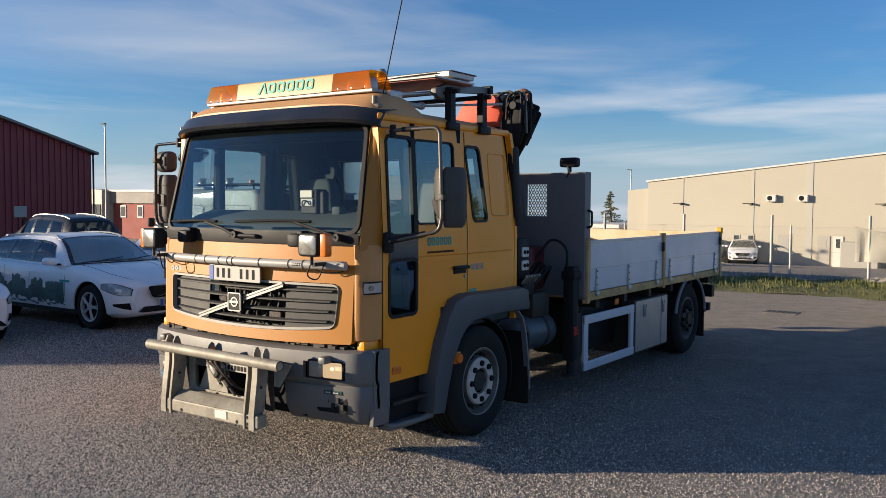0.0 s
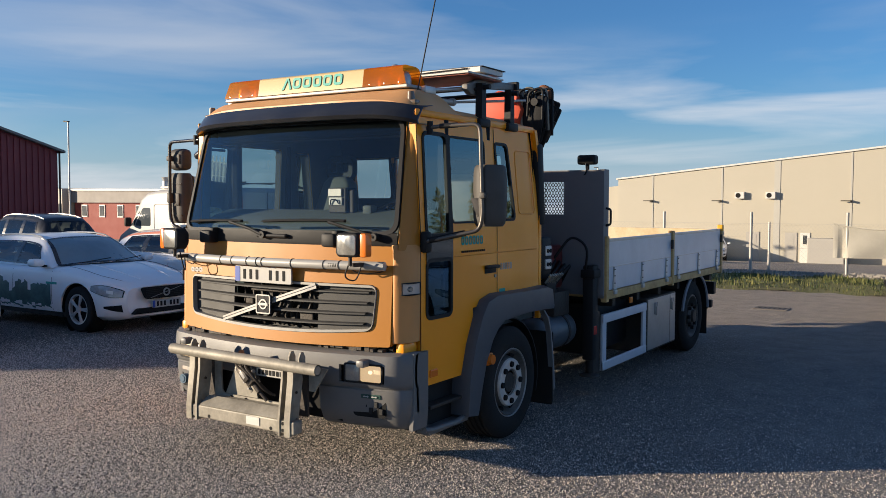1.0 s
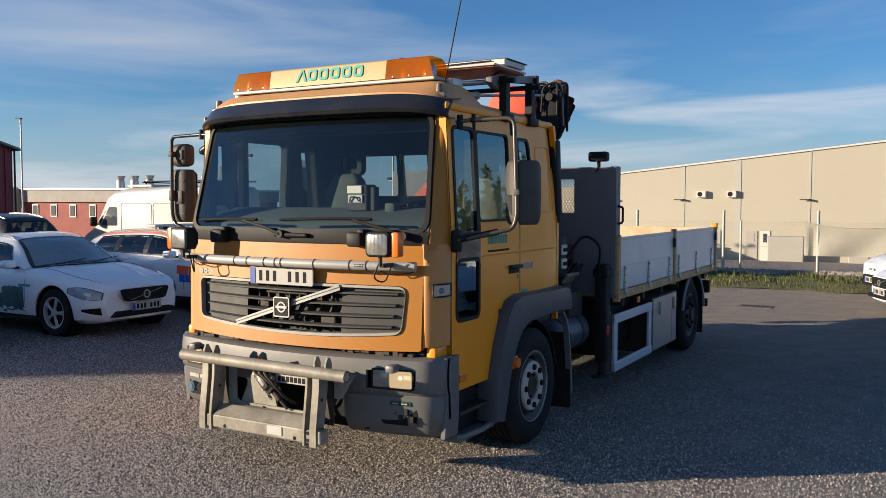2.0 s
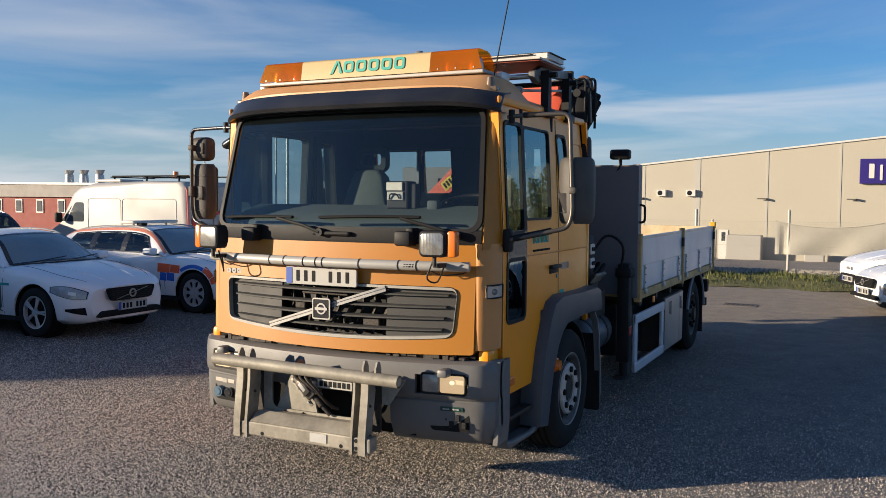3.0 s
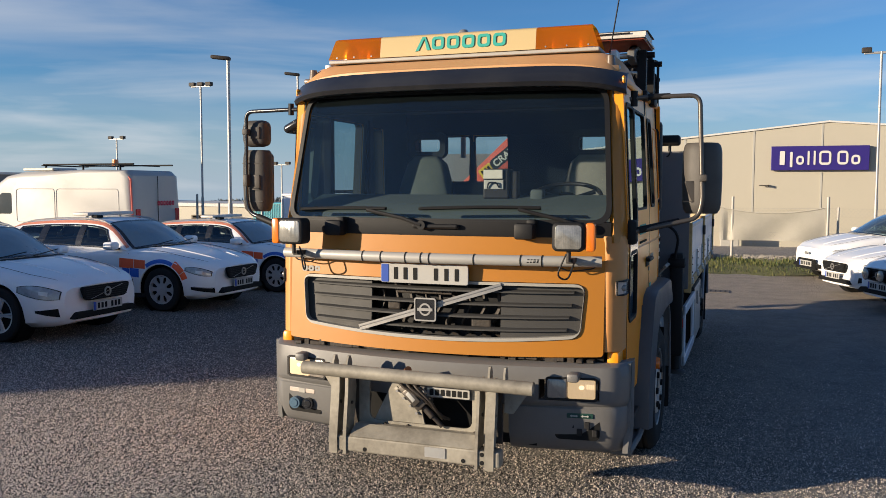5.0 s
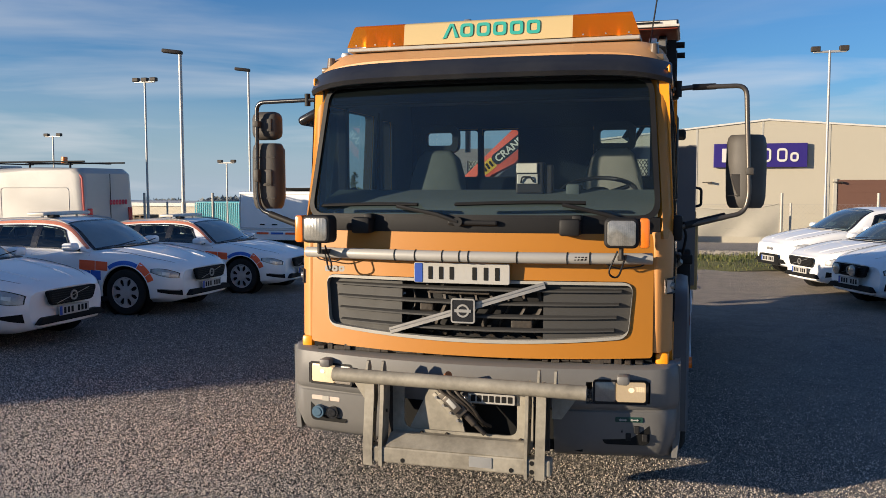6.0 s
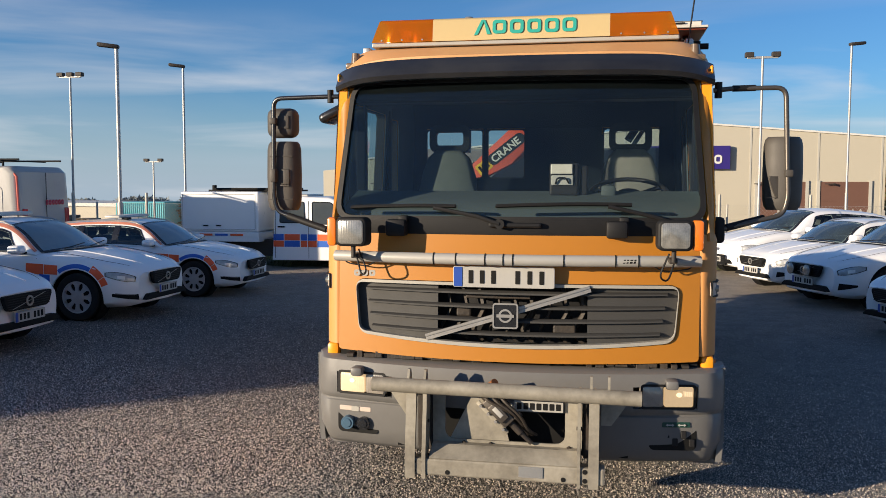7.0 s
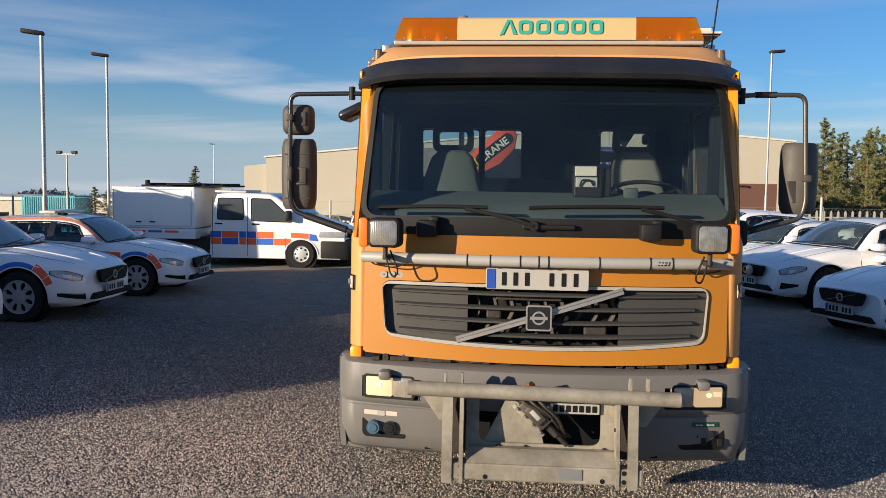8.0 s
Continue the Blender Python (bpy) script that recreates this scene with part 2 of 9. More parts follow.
SEAT = mat("grey_seat_fabric", (0.17, 0.168, 0.15), 0.9, dark=(0.115, 0.112, 0.10), scale=8, amount=0.6, bump=0.3, bump_scale=300)
LENS = mat("headlamp_glass", (0.36, 0.35, 0.32), 0.16, 0.35, dark=(0.12, 0.118, 0.11), scale=16, amount=1.0, bump=0.03, bump_scale=60, coat=1.0)
LENS_W = lamp_glow("lit_headlamp", (1.0, 0.72, 0.42), 0.9, (0.45, 0.40, 0.33))
LENS_L = lamp_glow("lit_low_beam", (1.0, 0.66, 0.32), 0.34, (0.46, 0.385, 0.285))
LENS_H = mat("fogged_high_beam", (0.36, 0.32, 0.27), 0.14, 0.2, dark=(0.20, 0.18, 0.16), scale=18, amount=0.9, coat=1.0)


def ribbed(m, scale):
    """Adds upright flutes to a lens."""
    n, l = m.node_tree.nodes, m.node_tree.links
    tc, wv, bp = n.new("ShaderNodeTexCoord"), n.new("ShaderNodeTexWave"), n.new("ShaderNodeBump")
    wv.inputs["Scale"].default_value, wv.inputs["Distortion"].default_value = scale, 0.6
    bp.inputs["Strength"].default_value, bp.inputs["Distance"].default_value = 0.12, 0.004
    l.new(tc.outputs["Object"], wv.inputs["Vector"])
    l.new(wv.outputs["Fac"], bp.inputs["Height"])
    l.new(bp.outputs["Normal"], n["Principled BSDF"].inputs["Normal"])


def see_through(m, tint, let, pass_):
    """Lets part of the light through a coloured plastic lens, scattered and straight."""
    n, l = m.node_tree.nodes, m.node_tree.links
    b, out = n["Principled BSDF"], n["Material Output"]
    ts, tp, m1, m2 = (n.new("ShaderNode" + k) for k in ("BsdfTranslucent", "BsdfTransparent", "MixShader", "MixShader"))
    ts.inputs["Color"].default_value = tp.inputs["Color"].default_value = (*tint, 1)
    m1.inputs["Fac"].default_value, m2.inputs["Fac"].default_value = let, pass_
    l.new(b.outputs["BSDF"], m1.inputs[1])
    l.new(ts.outputs["BSDF"], m1.inputs[2])
    l.new(m1.outputs["Shader"], m2.inputs[1])
    l.new(tp.outputs["BSDF"], m2.inputs[2])
    l.new(m2.outputs["Shader"], out.inputs["Surface"])


see_through(AMBER, (1.0, 0.34, 0.02), 0.45, 0.30)
ribbed(LENS, 34)
ribbed(LENS_L, 30)
ribbed(LENS_H, 24)
LENS_P = mat("pale_indicator_lens", (0.60, 0.50, 0.42), 0.2, dark=(0.45, 0.36, 0.30), scale=12, amount=0.5, coat=0.8)
SCREEN_G = glass("windscreen_glass", (0.62, 0.72, 0.74), 0.01, 1.5, 0.008, -0.022, (0.60, 0.85, 1.0))
SIDE_G = glass("side_window_glass", (0.50, 0.61, 0.63), 0.01, 0.95, 0.0, 0.09, (0.72, 0.92, 1.0))
REAR_G = glass("rear_window_glass", (0.60, 0.68, 0.70), 0.01, 1.0)
CAR_W = mat("white_car_paint", (0.87, 0.87, 0.865), 0.28, dark=(0.78, 0.775, 0.76), scale=2.0, amount=0.4, coat=0.5)
CAR_G = mat("dark_car_glass", (0.05, 0.062, 0.07), 0.05, dark=(0.09, 0.10, 0.105), scale=2.5, amount=0.6, coat=1.0)
CAR_K = mat("black_car_paint", (0.010, 0.011, 0.013), 0.35, amount=0.4, coat=0.25)
ALLOY = mat("silver_alloy_wheel", (0.62, 0.62, 0.61), 0.32, 0.35, dark=(0.46, 0.45, 0.44), scale=9, amount=0.4)
EDGING = mat("pale_orange_edging", (0.66, 0.24, 0.15), 0.4, amount=0.3)
MARK_O = mat("fluorescent_orange_marking", (0.95, 0.13, 0.035), 0.4, amount=0.2)
SOCK = mat("faded_blue_cap", (0.05, 0.11, 0.17), 0.5, amount=0.4)
ARM = mat("bronze_grey_arm", (0.13, 0.115, 0.10), 0.35, 0.6, amount=0.5)
MARK_B = mat("blue_marking", (0.03, 0.13, 0.52), 0.4, amount=0.2)
CAR_GL = glass("clear_car_glass", (0.32, 0.41, 0.42), 0.01, 1.0)
# The strong teal film stands in for sky reflected in the car glass.
CAR_WS = glass("car_windscreen_glass", (0.30, 0.40, 0.42), 0.02, 1.6, 0.05)
# Pale frost colour also stands for the sky's reflection on the windscreens.
CAR_F = mat("frosted_windscreen_sky_sheen", (0.22, 0.28, 0.30), 0.26, dark=(0.13, 0.175, 0.19), scale=2.0, amount=0.7, coat=0.6)
LAMP_C = mat("clear_car_lamp", (0.40, 0.41, 0.42), 0.15, 0.1, dark=(0.17, 0.175, 0.18), scale=14, amount=0.7, coat=1.0)
CAP = mat("grey_wheel_cap", (0.46, 0.45, 0.44), 0.4, 0.2, dark=(0.30, 0.29, 0.28), scale=9, amount=0.6)
MARKER = mat("smoked_marker_lens", (0.20, 0.135, 0.075), 0.25, dark=(0.06, 0.045, 0.035), scale=12, amount=0.8, coat=0.6)
MIRR = mat("dusty_mirror_plastic", (0.070, 0.062, 0.054), 0.55, dark=(0.042, 0.039, 0.035), scale=5, amount=0.6, bump=0.06, bump_scale=160)
MARK_K = mat("dark_graphic_print", (0.025, 0.06, 0.06), 0.4, dark=(0.10, 0.22, 0.21), scale=6, amount=1.0)


# ---- mesh helpers ----
def part(name, bm, material, parent, label="", smooth=0.0):
    """Links a bmesh as one mesh object under a thing or a part. smooth: the angle below which edges shade round."""
    bmesh.ops.recalc_face_normals(bm, faces=bm.faces)
    me = bpy.data.meshes.new(name)
    if smooth:
        for f in bm.faces:
            f.smooth = True
        for e in bm.edges:
            e.smooth = len(e.link_faces) == 2 and e.calc_face_angle(0) < radians(smooth)
    bm.to_mesh(me)
    bm.free()
    for m in material if isinstance(material, (list, tuple)) else [material]:
        me.materials.append(m)
    ob = new(name, me)
    if parent is not None:
        ob.parent = parent
    if label:
        ob["label"] = label
    return ob


def thing(name, label, category, group="", kind="", at=(0, 0, 0)):
    ob = new(name)
    ob.empty_display_size = 0.2
    ob.location = at
    return tagged(ob, label, category, group, kind)


def B():
    return bmesh.new()


def box(bm, x0, x1, y0, y1, z0, z1, bevel=0.0, seg=2, turn=None):
    """A box between the limits, its edges rounded by bevel; turn: a matrix about its centre."""
    c = Vector(((x0 + x1) / 2, (y0 + y1) / 2, (z0 + z1) / 2))
    m = Matrix.Translation(c) @ (turn or Matrix()) @ Matrix.Diagonal((abs(x1 - x0), abs(y1 - y0), abs(z1 - z0), 1))
    got = bmesh.ops.create_cube(bm, size=1, matrix=m)["verts"]
    if bevel:
        edges = list({e for v in got for e in v.link_edges})
        bmesh.ops.bevel(bm, geom=edges, offset=bevel, segments=seg, profile=0.5, affect="EDGES")
    return bm


def rod(bm, p, q, r, r2=None, seg=14, caps=True):
    """A round bar from p to q."""
    p, q = Vector(p), Vector(q)
    d = q - p
    m = Matrix.Translation((p + q) / 2) @ d.to_track_quat("Z", "Y").to_matrix().to_4x4()
    bmesh.ops.create_cone(bm, cap_ends=caps, segments=seg, radius1=r, radius2=r if r2 is None else r2, depth=d.length, matrix=m)
    return bm


def pipe(bm, pts, r, seg=10, closed=False):
    """A round tube swept along points."""
    pts = [Vector(p) for p in pts]
    n = len(pts)
    rings, up = [], None
    for i, p in enumerate(pts):
        a = pts[(i - 1) % n] if closed or i else p
        b = pts[(i + 1) % n] if closed or i < n - 1 else p
        d = (b - a).normalized()
        if up is None:
            up = d.orthogonal().normalized()
        up = (up - d * up.dot(d)).normalized()
        side = d.cross(up)
        rings.append([bm.verts.new(p + r * (math.cos(k * math.tau / seg) * up + math.sin(k * math.tau / seg) * side)) for k in range(seg)])
    for i in range(n if closed else n - 1):
        s, t = rings[i], rings[(i + 1) % n]
        for k in range(seg):
            bm.faces.new((s[k], s[(k + 1) % seg], t[(k + 1) % seg], t[k]))
    if not closed:
        bm.faces.new(rings[0][::-1])
        bm.faces.new(rings[-1])
    return bm


def arc_pts(pts, r, n=5):
    """A polyline with its inner corners rounded by radius r."""
    pts = [Vector(p) for p in pts]
    out = [pts[0]]
    for a, b, c in zip(pts, pts[1:], pts[2:]):
        u, v = (a - b), (c - b)
        k = min(r, u.length * 0.49, v.length * 0.49)
        s, e = b + u.normalized() * k, b + v.normalized() * k
        for i in range(n + 1):
            t = i / n
            out.append((1 - t) ** 2 * s + 2 * t * (1 - t) * b + t * t * e)
    out.append(pts[-1])
    return out


def rrect(w, h, r, n=4):
    """A rounded rectangle round the origin as 2-D points."""
    r = min(r, w / 2 - 1e-4, h / 2 - 1e-4)
    return [(sx * (w / 2 - r) + r * math.cos(a0 + k * math.pi / 2 / n), sy * (h / 2 - r) + r * math.sin(a0 + k * math.pi / 2 / n))
            for sx, sy, a0 in ((1, 1, 0), (-1, 1, math.pi / 2), (-1, -1, math.pi), (1, -1, 1.5 * math.pi)) for k in range(n + 1)]


def slab(bm, poly, m, depth, bevel=0.0):
    """A 2-D outline laid by matrix m (its x, y) and thickened along m's z by depth."""
    vs = [bm.verts.new(m @ Vector((x, y, 0))) for x, y in poly]
    ws = [bm.verts.new(m @ Vector((x, y, depth))) for x, y in poly]
    n = len(poly)
    fa = bm.faces.new(vs[::-1])
    fb = bm.faces.new(ws)
    for i in range(n):
        bm.faces.new((vs[i], vs[(i + 1) % n], ws[(i + 1) % n], ws[i]))
    if bevel:
        bmesh.ops.bevel(bm, geom=list(fb.edges), offset=bevel, segments=2, profile=0.5, affect="EDGES")
    return bm


def ring(bm, outer, inner, m, depth):
    """A frame between two outlines of as many points, thickened by depth."""
    n = len(outer)
    lay = [[bm.verts.new(m @ Vector((x, y, z))) for x, y in o] for o, z in ((outer, 0), (inner, 0), (inner, depth), (outer, depth))]
    for a, b in ((0, 1), (1, 2), (2, 3), (3, 0)):
        for i in range(n):
            bm.faces.new((lay[a][i], lay[a][(i + 1) % n], lay[b][(i + 1) % n], lay[b][i]))
    return bm


def lathe(bm, profile, m, seg=32):
    """A profile of (radius, height) turned about m's z axis."""
    rings = [[bm.verts.new(m @ Vector((r * math.cos(k * math.tau / seg), r * math.sin(k * math.tau / seg), h))) for k in range(seg)] for r, h in profile]
    for s, t in zip(rings, rings[1:]):
        for k in range(seg):
            bm.faces.new((s[k], s[(k + 1) % seg], t[(k + 1) % seg], t[k]))
    return bm


def sheet(bm, fn, us, vs, skip=None):
    """A grid surface fn(u, v); skip(u, v) leaves out the cells whose middle it names."""
    g = [[bm.verts.new(fn(u, v)) for v in vs] for u in us]
    for i in range(len(us) - 1):
        for j in range(len(vs) - 1):
            if skip and skip((us[i] + us[i + 1]) / 2, (vs[j] + vs[j + 1]) / 2):
                continue
            bm.faces.new((g[i][j], g[i + 1][j], g[i + 1][j + 1], g[i][j + 1]))
    return bm


def thick(bm, t):
    """Gives an open sheet a thickness t."""
    bmesh.ops.recalc_face_normals(bm, faces=bm.faces)
    bmesh.ops.solidify(bm, geom=list(bm.faces), thickness=t)
    return bm


def push(bm, d):
    """Gives an open sheet a thickness by drawing it along d."""
    got = bmesh.ops.extrude_face_region(bm, geom=list(bm.faces), use_keep_orig=True)["geom"]
    bmesh.ops.translate(bm, verts=[v for v in got if isinstance(v, bmesh.types.BMVert)], vec=Vector(d))
    return bm


def lin(a, b, n):
    return [a + (b - a) * i / (n - 1) for i in range(n)]


def merge(*lists):
    return sorted({round(v, 4) for q in lists for v in q})


FRONTWARD = Matrix(((1, 0, 0, 0), (0, 0, -1, 0), (0, 1, 0, 0), (0, 0, 0, 1)))   # outline x, y -> world x, z; depth -> -y


def facing(x, y, z, turn=0.0):
    """A pose whose outline plane stands upright, facing -y, turned about z by degrees."""
    return Matrix.Translation((x, y, z)) @ Matrix.Rotation(radians(turn), 4, "Z") @ FRONTWARD


# ---- the truck: centred on x = 0, front at y = 0, wheels on z = 0 ----
def front_y(x, z):
    """The bowed front of the cab."""
    return -0.085 + 0.10 * (x / 0.97) ** 2 + 0.06 * (z - 1.2)


def screen_y(x, z):
    """The raked, bowed windscreen."""
    return -0.055 + 0.10 * (x / 1.0) ** 2 + 0.235 * (z - 1.6)


def side_x(z):
    """Half the cab's width at height z: upright to the belt, drawn in above it."""
    return 1.068 if z < 1.55 else 1.068 - 0.042 * (z - 1.55) / 0.8


def loop(corners, r, per):
    """A closed outline through corners (2-D), rounded by r, with per points on each side and corner alike."""
    pts, n = [], len(corners)
    c = [Vector(q) for q in corners]
    for i in range(n):
        a, b, d = c[i - 1], c[i], c[(i + 1) % n]
        u, v = (a - b).normalized(), (d - b).normalized()
        s, e = b + u * r, b + v * r
        for k in range(5):
            t = k / 5
            pts.append(tuple((1 - t) ** 2 * s + 2 * t * (1 - t) * b + t * t * e))
        nxt = d + (b - d).normalized() * r
        for k in range(per):
            pts.append(tuple(e.lerp(nxt, k / per)))
    return pts


def bars(bm, m, widths, height, gap, slope=0.0, depth=0.004):
    """A row of upright bars, for writing that is not spelt out."""
    x = 0.0
    for i, w in enumerate(widths):
        slab(bm, [(x, 0), (x + w, 0), (x + w + slope * height, height), (x + slope * height, height)], m, depth)
        x += w + gap
    return bm


def open_bars(bm, m, n, width, height, gap, stroke, depth=0.003):
    """A row of hollow blocks, the size of characters."""
    for i in range(n):
        o = rrect(width, height, width * 0.3, 3)
        q = rrect(width - 2 * stroke, height - 2 * stroke, width * 0.2, 3)
        ring(bm, o, q, m @ Matrix.Translation((i * (width + gap), 0, 0)), depth)
    return bm


truck = thing("truck", "yellow-orange flatbed truck with plough mount, roof lightbar and crane", "truck")

# cab: front panel with the opening for the grille
GR = [(0.862, 1.262), (-0.862, 1.262), (-0.838, 0.985), (0.838, 0.985)]


def grille_outline(grow=0.0, per=14):
    pts = loop([(x + math.copysign(grow, x), z + (grow if z > 1.1 else -grow)) for x, z in GR], 0.05 + grow, per)
    return [(x, z - (0.045 + 0.2 * grow) * (1 - (x / 0.86) ** 2) if z < 1.1 else z) for x, z in pts]


bm = B()
outer = loop([(0.972, 1.525), (-0.972, 1.525), (-0.972, 0.875), (0.972, 0.875)], 0.02, 14)
outer = [(x, z - 0.022 * (1 - (x / 0.97) ** 2) if z < 1.0 else z) for x, z in outer]
inner = grille_outline(0.012)
vo = [bm.verts.new((x, front_y(x, z), z)) for x, z in outer]
mid = [bm.verts.new((x * 0.5 + a * 0.5, front_y(x * 0.5 + a * 0.5, (z + c) / 2), (z + c) / 2)) for (x, z), (a, c) in zip(outer, inner)]
vi = [bm.verts.new((x, front_y(x, z), z)) for x, z in inner]
vr = [bm.verts.new((x, front_y(x, z) + 0.05, z)) for x, z in inner]
vb = [bm.verts.new((x, front_y(x, z) + 0.07, z)) for x, z in outer]
for a, b in ((vo, mid), (mid, vi), (vi, vr), (vb, vo)):
    for i in range(len(a)):
        bm.faces.new((a[i], a[(i + 1) % len(a)], b[(i + 1) % len(a)], b[i]))
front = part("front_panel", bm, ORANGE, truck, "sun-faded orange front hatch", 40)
bm = B()
o, i_ = grille_outline(0.009), grille_outline(-0.007)
lay = [[bm.verts.new((x, front_y(x, z) + d, z)) for x, z in q] for q, d in ((o, -0.002), (o, -0.012), (i_, -0.012), (i_, 0.03))]
for a, b in zip(lay, lay[1:]):
    for i in range(len(a)):
        bm.faces.new((a[i], a[(i + 1) % len(a)], b[(i + 1) % len(a)], b[i]))
part("grille_frame", bm, SILV, front, "dull chrome grille surround", 50)
# grille: blank wings, dark middle, curved slats
bm = B()
sheet(bm, lambda x, z: (x, front_y(x, z) + 0.16, z), lin(-0.42, 0.42, 9), lin(0.93, 1.28, 4))
part("radiator", bm, BLACK, front, "black radiator behind the grille")
for s in (-1, 1):
    bm = B()
    sheet(bm, lambda x, z: (s * x, front_y(x, z) + 0.034, z), lin(0.40, 0.868, 9), lin(0.935, 1.272, 6))
    push(bm, (0, 0.02, 0))
    part("grille_blank", bm, GRILLE, front, "", 40)
for i, z in enumerate((1.222, 1.152, 1.085, 1.018)):
    bm = B()
    w = 0.81 - 0.012 * i
    sec = [(0.004, 0.010), (-0.012, 0.003), (-0.012, -0.007), (0.03, -0.012), (0.03, 0.012)]
    sheet(bm, lambda x, k: (x, front_y(x, z) + sec[int(k) % 5][0] + 0.012, z + sec[int(k) % 5][1] * (1 - 0.35 * abs(x / 0.86) ** 3) - 0.020 * (1 - (x / 0.86) ** 2) * ((i + 1) / 4)), lin(-w, w, 17), [0, 1, 2, 3, 4, 5])
    bmesh.ops.remove_doubles(bm, verts=bm.verts, dist=1e-5)
    part("grille_slat", bm, GRILLE, front)
for k in range(9):
    bm = B()
    x = -0.36 + 0.09 * k
    pipe(bm, arc_pts([(x, 0.03, 1.24), (x + 0.03, 0.01, 1.12), (x - 0.04, 0.02, 1.0), (x + 0.02, 0.04, 0.95)], 0.03, 3), 0.009 + 0.004 * (k % 3), 6)
    part("hose", bm, STEEL_D, front, "", 60)
bm = B()
box(bm, 0.22, 0.34, -0.03, 0.05, 1.0, 1.06, 0.01)
box(bm, -0.30, -0.22, -0.03, 0.05, 1.08, 1.14, 0.01)
box(bm, -0.25, 0.1, -0.02, 0.05, 1.18, 1.21, 0.005)
part("bracket", bm, STEEL_D, front, "dirty brackets behind the grille")
bm = B()
pa, pb = Vector((-0.455, 0, 0.972)), Vector((0.415, 0, 1.252))
nrm = Vector((-(pb - pa).z, 0, (pb - pa).x)).normalized()
for lo, hi, d in ((-0.017, -0.004, 0.0), (0.004, 0.017, 0.0), (-0.005, 0.005, 0.006)):
    g = []
    for t in lin(0, 1, 13):
        c = pa.lerp(pb, t)
        y = front_y(c.x, c.z) - 0.022 + d
        g.append([bm.verts.new(((c + nrm * q).x, y + e, (c + nrm * q).z)) for q, e in ((lo, 0.02), (lo, 0), (hi, 0), (hi, 0.02))])
    for u, v in zip(g, g[1:]):
        for k in range(3):
            bm.faces.new((u[k], u[k + 1], v[k + 1], v[k]))
part("diagonal_bar", bm, CHROME, front, "chrome diagonal grille bar")
bm = B()
slab(bm, rrect(0.128, 0.128, 0.012), facing(-0.022, front_y(0, 1.1) - 0.018, 1.105), 0.024, 0.004)
badge = part("badge", bm, BLACKG, front, "square black badge with chrome rim")
bm = B()
ring(bm, rrect(0.134, 0.134, 0.014), rrect(0.118, 0.118, 0.008), facing(-0.022, front_y(0, 1.1) - 0.036, 1.105), 0.010)
circ = [(0.036 * math.cos(k * math.tau / 24), 0.036 * math.sin(k * math.tau / 24)) for k in range(24)]
ring(bm, circ, [(x * 0.72, y * 0.72) for x, y in circ], facing(-0.022, front_y(0, 1.1) - 0.042, 1.105), 0.004)
slab(bm, [(-0.046, -0.008), (0.046, -0.008), (0.046, 0.008), (-0.046, 0.008)], facing(-0.022, front_y(0, 1.1) - 0.044, 1.105), 0.004)
part("badge_rim", bm, CHROME, badge, "", 30)
bm = B()
open_bars(bm, facing(-0.86, front_y(-0.8, 1.3) - 0.001, 1.305), 5, 0.036, 0.034, 0.007, 0.012, 0.006)
part("lettering", bm, PLATE_W, front, "small raised silver maker's lettering")
# number plate
bm = B()
slab(bm, rrect(0.535, 0.112, 0.012), facing(-0.035, -0.112, 1.307), 0.012, 0.003)
plate = part("number_plate", bm, PLATE_W, truck, "white number plate with blue strip")
bm = B()
slab(bm, rrect(0.045, 0.104, 0.006), facing(-0.275, -0.125, 1.307), 0.002)
part("blue_strip", bm, PLATE_B, plate)
for i, x in enumerate((-0.222, -0.162, -0.102, 0.025, 0.088, 0.150)):
    bm = B()
    slab(bm, rrect(0.024, 0.070, 0.004), facing(x + 0.015, -0.1245, 1.307), 0.002)
    part("plate_bar", bm, INK, plate)
